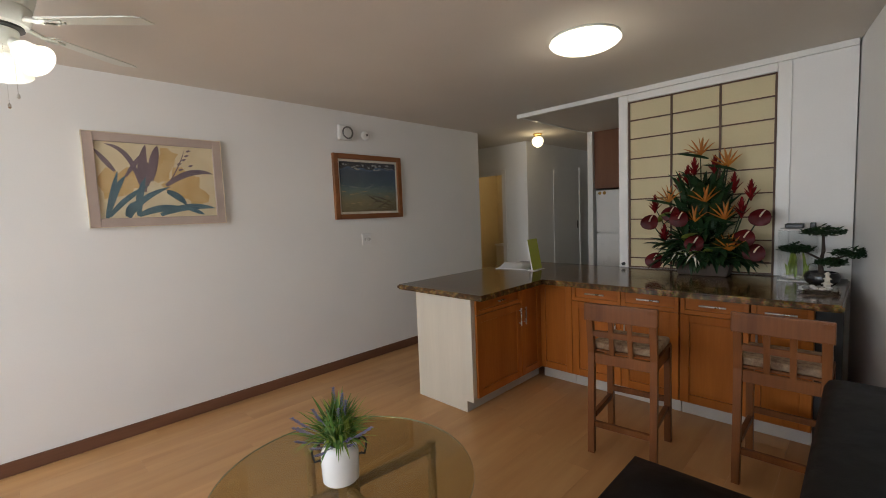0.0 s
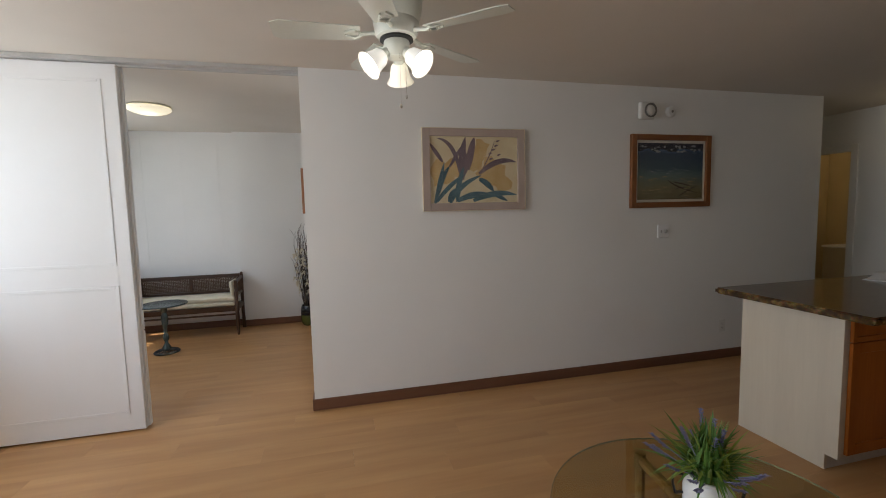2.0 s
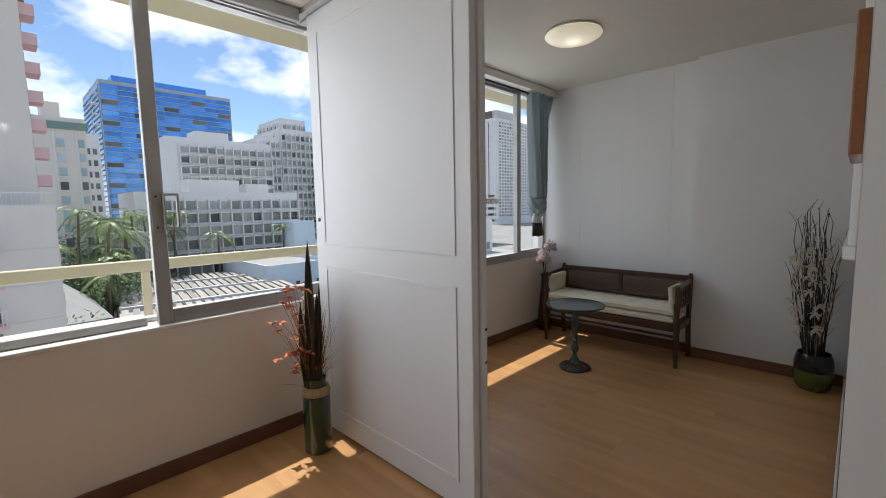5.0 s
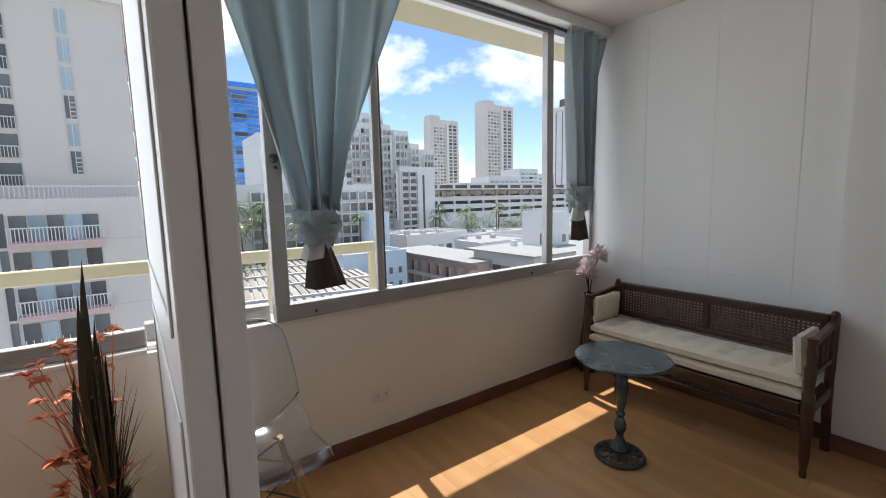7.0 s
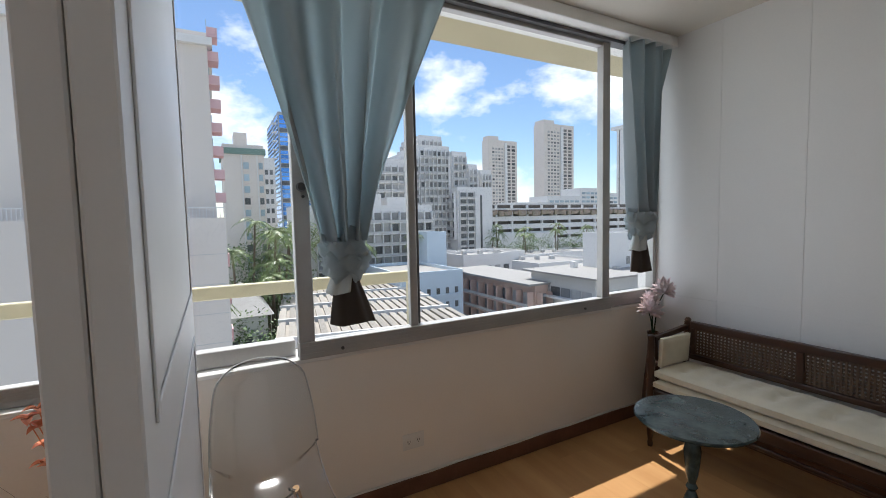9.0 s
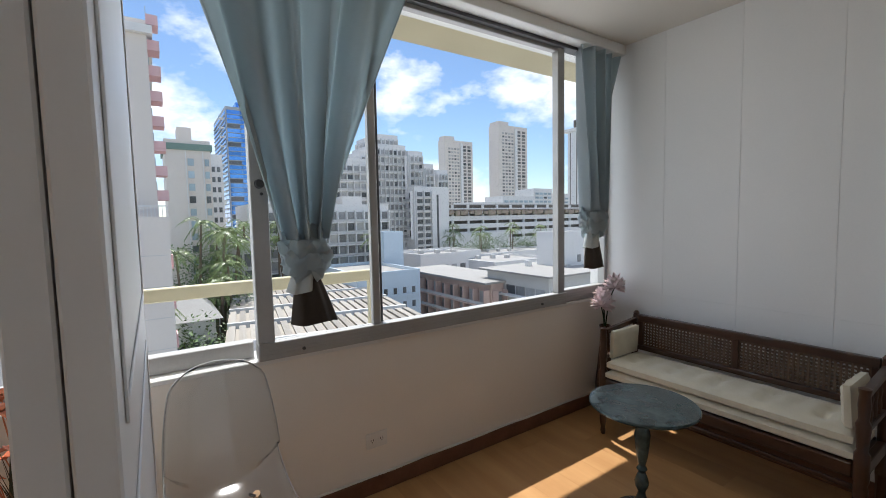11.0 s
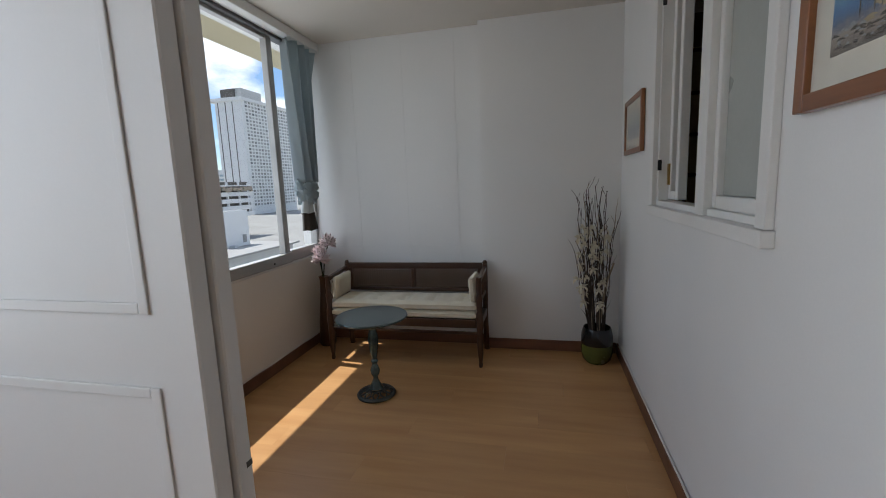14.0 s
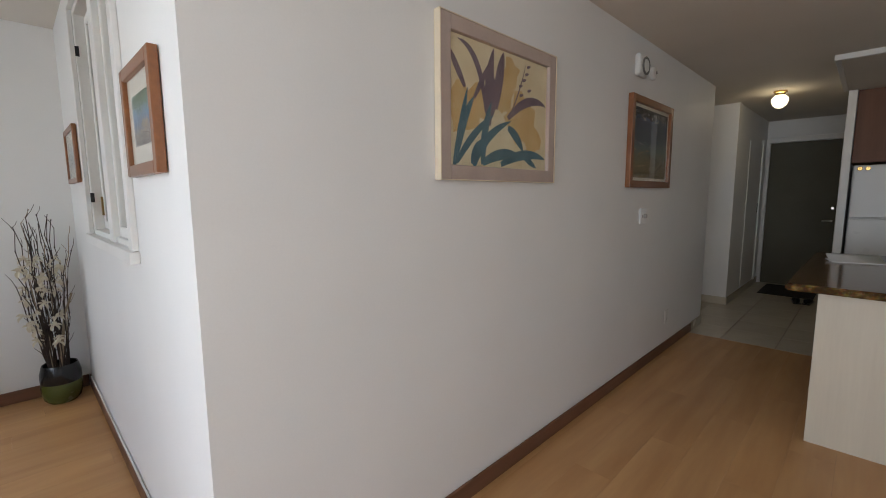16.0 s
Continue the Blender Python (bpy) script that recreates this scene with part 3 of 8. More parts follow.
structure(part("trim_door_track", bm, EDGEPAINT), "grey overhead track of the sliding doors", "trim")
bm = bmesh.new()
box(bm, -2.445, -2.30, -4.6, -0.008, 2.370, 2.4395, 0.004), box(bm, -2.41, -2.37, -4.6, -0.008, 2.360, 2.3695), box(bm, -2.35, -2.335, -4.6, -0.008, 2.363, 2.3695)
structure(part("trim_window_head", bm, ALU), "grey metal head rail over the living room window", "trim")
bm = bmesh.new()
box(bm, XW, -2.335, 0.12, 2.878, 2.435, H2 - 0.0005, 0.004)
structure(part("trim_valance", bm, TRIM), "white wooden curtain valance board", "trim")
bm = bmesh.new()
box(bm, -2.49, -2.42, 0.12, 2.87, 2.415, 2.4345)
structure(part("trim_curtain_track", bm, ALUDARK), "dark curtain track under the valance", "trim")


def baseboard(name, x0, x1, y0, y1, mat_=BASEWOOD):
    bm = bmesh.new()
    box(bm, x0, x1, y0, y1, 0, 0.085, 0.004)
    structure(part(name, bm, mat_), "dark brown wooden baseboard", "baseboard")


baseboard("baseboard_main", -0.014, 4.42, -0.014, -0.0005)
baseboard("baseboard_inner", -0.014, -0.0005, 0.0, 2.785)
baseboard("baseboard_back", -1.005, -0.015, 2.786, 2.7995)
baseboard("baseboard_recess", -2.455, -1.011, 2.865, 2.8835)
baseboard("baseboard_sill", -2.4245, -2.411, -4.6, 0.030)
baseboard("baseboard_alcove", -2.4695, -2.456, 0.115, 2.864)
bm = bmesh.new()
box(bm, 4.425, 4.78, -0.010, -0.0005, 0, 0.09, 0.002), box(bm, 5.858, 5.8695, -0.01, 0.43, 0, 0.09, 0.002), box(bm, 5.858, 7.84, -0.022, -0.0105, 0, 0.09, 0.002)
structure(part("baseboard_tile", bm, TILE), "beige tile skirting", "baseboard")

# cables clipped along the baseboards
for name, a, b in (("cable", (-2.462, 0.16, 0.091), (-2.462, 2.80, 0.091)), ("cable", (-0.008, 0.15, 0.090), (-0.008, 2.70, 0.090))):
    bm = bmesh.new()
    n = 14
    tube(bm, [Vector(a).lerp(Vector(b), k / n) + Vector((0, 0, 0.003 * math.sin(k * 2.3))) for k in range(n + 1)], 0.0055, None, 6)
    tagged(part(name, bm, CABLE), "thin white cable running along a baseboard", "cable", "cables")


# ---- windows ----
def window_frame(name, bars, panes, label):
    """bars: boxes of metal; panes: (y0, y1, z0, z1, x)."""
    root = thing(name, (-2.5, 0, 0.755), label, "window")
    root["kind"] = "structure"
    for nm, x0, x1, y0, y1, z0, z1, mt in bars:
        bm = bmesh.new()
        box(bm, x0 + 2.5, x1 + 2.5, y0, y1, z0 - 0.755, z1 - 0.755, 0.003)
        if nm == "bottom_rail":
            for k in range(3):
                zz = z0 - 0.755 + (z1 - z0) * (0.25 + 0.22 * k)
                box(bm, x1 + 2.5, x1 + 2.5025, y0 + 0.004, y1 - 0.004, zz, zz + 0.006)
        part(nm, bm, mt, root)
    for y0, y1, z0, z1, x in panes:
        bm = bmesh.new()
        box(bm, x + 2.5 - 0.002, x + 2.5 + 0.002, y0, y1, z0 - 0.755, z1 - 0.755)
        part("pane", bm, PANE, root).visible_shadow = False
    return root


# the bay beyond y -2.255 is unseen, added to let in more light
T1 = 2.430
w1 = window_frame("window_1", [
    ("sill", -2.64, -2.418, -3.705, 0.0, 0.7555, 0.775, TRIM), ("bottom_rail", -2.60, -2.49, -3.705, -0.80, 0.7755, 0.815, ALU),
    ("outer_rail", -2.61, -2.56, -0.80, 0.0, 0.7755, 0.80, ALU),
    ("stile", -2.49, -2.446, -0.762, -0.697, 0.776, T1, ALU), ("bottom_rail", -2.50, -2.455, -0.697, 0.0005, 0.776, 0.845, ALU),
    ("top_rail", -2.50, -2.455, -0.697, 0.115, 2.395, T1, ALU),
    ("stile", -2.57, -2.53, -2.255, -2.20, 0.8155, T1, ALU), ("top_rail", -2.58, -2.52, -2.2, -0.80, 2.400, T1, ALU),
    ("stile", -2.57, -2.53, -3.705, -3.65, 0.8155, T1, ALU), ("top_rail", -2.58, -2.52, -3.65, -2.256, 2.400, T1, ALU)],
    [(-2.20, -0.80, 0.815, 2.400, -2.55), (-3.65, -2.255, 0.815, 2.400, -2.55), (-0.697, 0.115, 0.845, 2.395, -2.478)],
    "wide aluminium sliding window onto the balcony")
bm = bmesh.new()
box(bm, 0.055, 0.062, -0.756, -0.701, 0.475, 0.675, 0.002)
latch = part("latch", bm, ALU, w1, "metal latch plate with a pull handle")
bm = bmesh.new()
box(bm, 0.0625, 0.090, -0.710, -0.700, 0.49, 0.665, 0.002), box(bm, 0.0625, 0.090, -0.652, -0.642, 0.49, 0.665, 0.002)
box(bm, 0.0625, 0.090, -0.700, -0.652, 0.49, 0.502), box(bm, 0.0625, 0.090, -0.700, -0.652, 0.653, 0.665)
part("handle", bm, ALU, latch)
bm = bmesh.new()
for z in (0.50, 0.65):
    rod(bm, (0.0622, -0.735, z), (0.0650, -0.735, z), 0.006, None, 8)
part("latch_screws", bm, ALUDARK, latch)

T2 = 2.434
w2 = window_frame("window_2", [
    ("sill", -2.64, -2.462, 0.001, 2.884, 0.7555, 0.775, TRIM), ("outer_rail", -2.60, -2.535, 0.0, 0.487, 0.7755, 0.845, ALU),
    ("bottom_rail", -2.50, -2.44, 0.488, 2.40, 0.778, 0.852, ALU), ("stile", -2.50, -2.445, 0.488, 0.556, 0.852, T2, ALU),
    ("stile", -2.485, -2.455, 1.015, 1.055, 0.852, T2, ALU), ("meeting_stile", -2.515, -2.486, 1.040, 1.082, 0.852, T2, ALUDARK),
    ("stile", -2.50, -2.45, 2.330, 2.392, 0.852, T2, ALU), ("top_rail", -2.50, -2.455, 0.556, 2.330, 2.395, T2, ALU),
    ("bottom_rail", -2.53, -2.47, 2.40, 2.884, 0.778, 0.862, ALU), ("stile", -2.53, -2.47, 2.845, 2.8795, 0.862, T2, ALU)],
    [(0.12, 0.50, 0.845, T2, -2.565), (0.556, 1.015, 0.852, 2.395, -2.472), (1.06, 2.330, 0.852, 2.395, -2.503), (2.392, 2.845, 0.862, T2, -2.50)],
    "wide aluminium sliding window with tied curtains")
for y in (0.672, 2.165):
    bm = bmesh.new()
    rod(bm, (0.061, y, 0.05), (0.068, y, 0.05), 0.008, 0.007, 10)
    part("screw", bm, ALUDARK, w2)
bm = bmesh.new()
rod(bm, (0.055, 0.523, 0.76), (0.075, 0.523, 0.76), 0.020, 0.016, 12)
rod(bm, (0.055, 0.530, 0.72), (0.063, 0.530, 0.72), 0.007, 0.006, 8)
part("lock_knob", bm, ALUDARK, w2)

# inner window with an open leaf and a frosted pane
iw = thing("window_3", (0.0, 1.26, 1.18), "white wooden inner window with one leaf open", "window")
iw["kind"] = "structure"
for nm, x0, x1, y0, y1, z0, z1 in (("casing", -0.022, 0.0, 0.665, 0.7195, 1.1805, 2.385), ("casing", -0.022, 0.0, 1.8005, 1.855, 1.1805, 2.385), ("casing", -0.022, 0.0, 0.7195, 1.8005, 2.3305, 2.385),
                                   ("sill", -0.034, 0.0, 0.655, 1.865, 1.135, 1.1795), ("mullion", -0.012, 0.07, 1.115, 1.205, 1.1805, 2.3295), ("jamb", 0.0, 0.09, 0.7205, 0.745, 1.1805, 2.3295),
                                   ("jamb", 0.0, 0.09, 1.775, 1.7995, 1.1805, 2.3295), ("top_rail", 0.0, 0.09, 0.745, 1.775, 2.305, 2.3295), ("bottom_rail", 0.0, 0.07, 0.745, 1.775, 1.1805, 1.205)):
    bm = bmesh.new()
    box(bm, x0, x1, y0 - 1.26, y1 - 1.26, z0 - 1.18, z1 - 1.18, 0.004, 2)
    part(nm, bm, TRIM, iw)
block("pane", 0.034, 0.04, 0.782 - 1.26, 1.078 - 1.26, 0.072, 1.083, FROST, iw, label="frosted glass pane")
for y0, y1, z0, z1 in ((0.7455, 0.780, 0.0255, 1.124), (1.080, 1.1145, 0.0255, 1.124), (0.7805, 1.0795, 0.0255, 0.070), (0.7805, 1.0795, 1.085, 1.124)):
    bm = bmesh.new()
    box(bm, 0.012, 0.058, y0 - 1.26, y1 - 1.26, z0, z1, 0.006, 2)
    part("sash_rail", bm, TRIM, iw)
bm = bmesh.new()
for y0, y1, z0, z1 in ((1.735, 1.775, 1.21, 2.30), (1.62, 1.66, 1.21, 2.30), (1.66, 1.735, 1.21, 1.25), (1.66, 1.735, 2.26, 2.30)):
    box(bm, 0.045, 0.085, y0 - 1.26, y1 - 1.26, z0 - 1.18, z1 - 1.18, 0.003)
leaf = part("leaf", bm, TRIM, iw, "slid-open white sash leaf")
block("catch", 0.036, 0.0445, 1.745 - 1.26, 1.765 - 1.26, 0.10, 0.20, BRASS, leaf)
for z in (0.17, 0.92):
    block("hinge", -0.005, 0.012, 1.770 - 1.26, 1.774 - 1.26, z, z + 0.05, BLACK, iw)

# paper-screen closet doors in the dim room
scr = thing("closet_screen", (0.9, 2.95, 0), "amber paper closet screen with dark wooden bars", "screen")
block("paper", -0.75, 0.75, 0.0, 0.008, 0.75, 2.2, PAPER, scr)
block("lower_panel", -0.75, 0.75, 0.0, 0.02, 0.0, 0.74, DARKPANEL, scr)
for k in range(6):
    block("bar", -0.76, 0.76, -0.014, -0.001, 0.74 + k * 0.285, 0.765 + k * 0.285, SHOJIBAR, scr)
for k in range(6):
    block("bar", -0.76 + k * 0.30, -0.735 + k * 0.30, -0.018, -0.0145, 0.74, 2.2, SHOJIBAR, scr)

# ---- sliding doors ----
def door_leaf(name, x0, x1, y0, y1, front, label):
    """A flat leaf with two moulded panels on the side named by front."""
    root = thing(name, ((x0 + x1) / 2, (y0 + y1) / 2, 0.013), label, "sliding door", "sliding doors")
    root["kind"] = "structure"
    w, d = (x1 - x0) / 2, (y1 - y0) / 2
    bm = bmesh.new()
    box(bm, -w, w, -d, d, 0, 2.395, 0.003)
    part("leaf", bm, DOORPAINT, root)
    s = -1 if front else 1
    for z0, z1 in ((0.12, 0.985), (1.115, 2.30)):
        bm = bmesh.new()
        a, b, c = w - 0.085, 0.020, 0.0045
        ya, yb = sorted((s * (d + 0.0003), s * (d + c)))
        for xx0, xx1, zz0, zz1 in ((-a, -a + b, z0, z1), (a - b, a, z0, z1), (-a + b, a - b, z0, z0 + b), (-a + b, a - b, z1 - b, z1)):
            box(bm, xx0, xx1, ya, yb, zz0, zz1, 0.0025, 2)
        part("moulding", bm, DOORPAINT, root)
    return root


dA = door_leaf("door_1", -2.300, -1.102, 0.031, 0.0705, True, "white sliding door leaf with two moulded panels")
bm = bmesh.new()
rod(bm, (-0.556, -0.020, 1.255), (-0.556, -0.025, 1.255), 0.012, 0.010, 12)
part("finger_pull", bm, ALUDARK, dA)
dB = door_leaf("door_2", -2.285, -1.091, 0.0745, 0.113, False, "white sliding door leaf stacked behind its twin")
bm = bmesh.new()
lathe(bm, [(0, -0.002), (0.012, -0.002), (0.014, 0.001), (0.016, 0.003), (0.016, 0.0)], 16, (0.555, 0.0196, 0.98), pose(0, 0, 0, 90, 0, 0) @ Matrix.Diagonal((1, 2.6, -1, 1)))
part("flush_pull", bm, BRASS, dB, "oval brass flush pull")
for z, r in ((0.80, 0.010), (0.66, 0.008)):
    block("scuff", 0.5972, 0.5976, 0.002, 0.002 + r * 1.6, z, z + r * 1.2, ALUDARK, dB)

# hall doors
d3 = thing("door_3", (7.83, -0.46, 0), "closed dark olive entry door in a white frame", "door")
d3["kind"] = "structure"
block("leaf", 0.03, 0.07, -0.40, 0.40, 0.004, 2.115, OLIVE, d3, 0.003)
for y0, y1, z0, z1 in ((-0.47, -0.40, 0, 2.12), (0.40, 0.452, 0, 2.12), (-0.47, 0.452, 2.1205, 2.19)):
    block("frame", -0.015, 0.0195, y0, y1, z0, z1, TRIM, d3, 0.004)
bm = bmesh.new()
rod(bm, (0.028, -0.36, 0.98), (-0.03, -0.36, 0.98), 0.014, 0.012, 12), rod(bm, (-0.03, -0.36, 0.98), (-0.03, -0.26, 0.98), 0.010, 0.009, 10)
part("lever_handle", bm, STEEL, d3)
bm = bmesh.new()
rod(bm, (0.029, -0.36, 1.16), (0.005, -0.36, 1.16), 0.020, 0.018, 16)
part("deadbolt", bm, STEEL, d3)
d4 = thing("door_4", (7.02, -0.012, 0), "white closet door with a recessed pull", "door")
d4["kind"] = "structure"
block("leaf", -0.42, 0.42, -0.008, 0.0, 0.095, 2.06, WALL, d4, 0.002)
block("pull", 0.34, 0.375, -0.012, -0.0085, 1.10, 1.23, BLACK, d4, 0.002)
for x0, x1, z0, z1 in ((0.421, 0.49, 0.095, 2.13),):
    block("frame", x0, x1, -0.026, 0.0, z0, z1, TRIM, d4, 0.003)
d5 = thing("door_5", (5.87, 0.79, 0), "open bathroom doorway with a white casing", "doorway")
d5["kind"] = "structure"
for y0, y1, z0, z1 in ((-0.42, -0.351, 0, 2.0), (0.351, 0.42, 0, 2.0), (-0.42, 0.42, 2.0005, 2.07)):
    block("casing", -0.016, -0.0005, y0, y1, z0, z1, TRIM, d5, 0.003)

# ---- the balcony outside ----
bm = bmesh.new()
box(bm, -3.12, -2.62, -9, 7, -0.20, -0.03)
structure(part("balcony_floor", bm, CONC), "pale concrete balcony floor", "balcony")
bm = bmesh.new()
box(bm, -3.055, -2.6205, -9, 7, 2.50, 2.70, 0.004)
structure(part("balcony_soffit", bm, CREAM), "cream painted underside of the balcony above", "balcony")
rail = thing("balcony_railing", (-3.05, 0, -0.03), "cream painted balcony railing", "railing")
block("top_rail", -0.028, 0.028, -8.5, 1.30, 1.012, 1.078, CREAM, rail, 0.004)
block("bottom_rail", -0.015, 0.015, -8.5, 1.25, 0.10, 0.13, CREAM, rail, 0.003)
for y in [0.625 + 1.31 * k for k in range(-6, 1)] + [1.275]:
    bm = bmesh.new()
    box(bm, -0.02, 0.02, y - 0.02, y + 0.02, 0, 1.0115, 0.003)
    part("post", bm, CREAM, rail)
bm = bmesh.new()
box(bm, -2.62, 8.12, -4.72, -4.60, H, H + 0.2)
box(bm, -2.62, 8.2, 3.10, 3.2, -0.2, 2.8)
structure(part("wall_outer", bm, CONC), "pale outer wall of the building", "wall")


# ---- kitchen counter ----
bm = bmesh.new()
outline = [(2.615, -0.905), (2.595, -1.785), (3.405, -1.745), (3.395, -3.495), (4.395, -3.495), (4.395, -0.905)]
lo = [bm.verts.new((x, y, 0.850)) for x, y in outline]
hi = [bm.verts.new((x, y, 0.890)) for x, y in outline]
bm.faces.new(lo), bm.faces.new(hi)
for k in range(6):
    bm.faces.new((lo[k], lo[(k + 1) % 6], hi[(k + 1) % 6], hi[k]))
bmesh.ops.bevel(bm, geom=[e for e in bm.edges if abs(e.verts[0].co.z - e.verts[1].co.z) < 1e-4], offset=0.010, segments=3, affect="EDGES")
top = part("worktop", bm, GRANITE, smooth=True)
tagged(top, "polished brown granite L-shaped worktop with a rounded edge", "worktop")


def bar_handle(parent, a, b, off):
    """A steel bar on two stand-offs; off points away from the front."""
    a, b, off = Vector(a), Vector(b), Vector(off)
    bm = bmesh.new()
    rod(bm, a + off, b + off, 0.006, None, 10)
    d = (b - a).normalized() * 0.02
    for p in (a + d, b - d):
        rod(bm, p, p + off, 0.004, None, 6)
    part("handle", bm, STEEL, parent, "satin steel bar handle")


def shaker(bm, u0, u1, z0, z1, face, t=0.018, inner=None):
    """A framed front in the plane face(u, z, depth); its panel goes into inner where that is given."""
    f = 0.055 if z1 - z0 > 0.25 else 0.028
    for a, b, c, d, dep in ((u0, u0 + f, z0, z1, t), (u1 - f, u1, z0, z1, t), (u0 + f, u1 - f, z0, z0 + f, t), (u0 + f, u1 - f, z1 - f, z1, t), (u0 + f, u1 - f, z0 + f, z1 - f, t * 0.45)):
        p, q = face(a, c, 0.0), face(b, d, dep)
        lo_, hi_ = [min(i, j) for i, j in zip(p, q)], [max(i, j) for i, j in zip(p, q)]
        box(inner if inner and dep < t else bm, lo_[0], hi_[0], lo_[1], hi_[1], lo_[2], hi_[2], 0.0022)


def cabinet(y0, y1, fronts, label):
    """A base unit of the long run; its front looks towards -x. fronts: (kind, y0, y1, z0, z1, handle)."""
    root = thing("base_cabinet", (3.60, (y0 + y1) / 2, 0), label, "cabinet", "kitchen base cabinets")
    c = (y0 + y1) / 2
    block("body", 0.0, 0.60, y0 - c + 0.001, y1 - c - 0.001, 0.095, 0.848, CABWOOD, root)
    block("kick_board", 0.045, 0.06, y0 - c + 0.001, y1 - c - 0.001, 0.0015, 0.094, KICK, root)
    for kind, a, b, z0, z1, hd in fronts:
        bm, inn = bmesh.new(), bmesh.new()
        shaker(bm, a - c + 0.002, b - c - 0.002, z0, z1, lambda u, z, d: (-0.0005 - d, u, z), inner=inn)
        f = part(kind, bm, CABWOODY if kind == "drawer_front" else CABWOOD, root)
        part("panel", inn, CABWOODY if kind == "drawer_front" else CABWOOD, f)
        if hd == "h":
            m_ = (a + b) / 2 - c
            bar_handle(f, (-0.0195, m_ - 0.075, (z0 + z1) / 2), (-0.0195, m_ + 0.075, (z0 + z1) / 2), (-0.022, 0, 0))
        elif hd in "lr":
            u = (b - c - 0.035) if hd == "l" else (a - c + 0.035)
            bar_handle(f, (-0.0195, u, z1 - 0.20), (-0.0195, u, z1 - 0.05), (-0.022, 0, 0))
    return root


ZB, ZM, ZT = 0.105, 0.705, 0.842
cabinet(-1.90, -1.60, [("door", -1.90, -1.60, ZB, ZT, "n")], "orange maple corner base cabinet with a plain door")
cabinet(-2.29, -1.90, [("drawer_front", -2.29, -1.90, ZM + 0.005, ZT, "h"), ("door", -2.29, -1.90, ZB, ZM, "r")], "orange maple base cabinet with a drawer over a door")
cabinet(-2.68, -2.29, [("drawer_front", -2.68, -2.29, ZM + 0.005, ZT, "h"), ("door", -2.68, -2.29, ZB, ZM, "l")], "orange maple base cabinet with a drawer over a door")
cabinet(-3.07, -2.685, [("drawer_front", -3.07, -2.685, ZM + 0.005, ZT, "h"), ("door", -3.07, -2.685, ZB, ZM, "r")], "orange maple base cabinet with a drawer over a door")
cabinet(-3.37, -3.075, [("drawer_front", -3.37, -3.075, ZM + 0.005, ZT, "h"), ("door", -3.37, -3.075, ZB, ZM, "l")], "orange maple base cabinet with a drawer over a door")
# added black sheet in place of the deep shade under the counter end
kn = thing("knee_space", (3.62, -3.43, 0), "black sheet painting the shade in the gap beside the cabinets", "panel")
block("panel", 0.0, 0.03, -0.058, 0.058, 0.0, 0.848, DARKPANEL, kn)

pen = thing("peninsula_cabinet", (2.69, -1.04, 0), "orange maple peninsula cabinet with a pale laminate end", "cabinet")
bm = bmesh.new()
prof = [(0.0, 0.0), (-0.505, 0.0), (-0.505, 0.085), (-0.565, 0.085), (-0.565, 0.848), (0.0, 0.848)]
fa = [bm.verts.new((0.0, y, z)) for y, z in prof]
fb = [bm.verts.new((0.018, y, z)) for y, z in prof]
bm.faces.new(fa), bm.faces.new(fb)
for k in range(6):
    bm.faces.new((fa[k], fa[(k + 1) % 6], fb[(k + 1) % 6], fb[k]))
part("end_panel", bm, CABSIDE, pen, "pale laminate end panel")
block("body", 0.019, 1.69, -0.56, 0.0, 0.09, 0.848, CABSIDE, pen)
block("kick_board", 0.019, 0.95, -0.505, -0.49, 0.0015, 0.0895, KICK, pen)
for kind, a, b, z0, z1, hd in (("drawer_front", 0.045, 0.595, ZM + 0.005, ZT, "h"), ("door", 0.045, 0.595, ZB, ZM, "r"), ("door", 0.60, 0.885, ZB, ZT, "l")):
    bm, inn = bmesh.new(), bmesh.new()
    shaker(bm, a, b, z0, z1, lambda u, z, d: (u, -0.5605 - d, z), inner=inn)
    f = part(kind, bm, CABWOOD, pen)
    part("panel", inn, CABWOOD, f)
    if kind == "drawer_front":
        bar_handle(f, ((a + b) / 2 - 0.04, -0.5795, (z0 + z1) / 2), ((a + b) / 2 + 0.04, -0.5795, (z0 + z1) / 2), (0, -0.02, 0))
    else:
        u = b - 0.03 if hd == "r" else a + 0.03
        bar_handle(f, (u, -0.5795, 0.53), (u, -0.5795, 0.67), (0, -0.022, 0))

# ---- paper screen over the counter ----
sc = thing("shoji_screen", (4.36, -2.57, 0.892), "white-framed shoji screen with amber paper panes", "screen")
for y0, y1, z0, z1 in ((0.520, 0.600, 0, 1.505), (-0.600, -0.520, 0, 1.505), (-0.520, 0.520, 1.445, 1.505)):
    block("frame", -0.012, 0.03, y0, y1, z0, z1, TRIM, sc, 0.004)
ys = [0.512, 0.172, -0.172, -0.512]
zs = [0.008, 0.088, 0.255, 0.428, 0.603, 0.780, 0.955, 1.125, 1.283, 1.438]
for a, b in zip(ys, ys[1:]):
    for c, d in zip(zs, zs[1:]):
        block("pane", 0.012, 0.016, b + 0.004, a - 0.004, c + 0.003, d - 0.003, PAPER, sc)
for y in ys:
    block("bar", -0.002, 0.011, y - 0.007, y + 0.007, 0.002, 1.444, SHOJIBAR, sc)
for z in zs:
    block("bar", 0.000, 0.0108, -0.504, 0.504, z - 0.005, z + 0.005, SHOJIBAR, sc)
bm = bmesh.new()
rod(bm, (-0.0125, 0.56, 0.03), (-0.03, 0.56, 0.03), 0.016, 0.014, 12)
part("stop", bm, BLACK, sc)

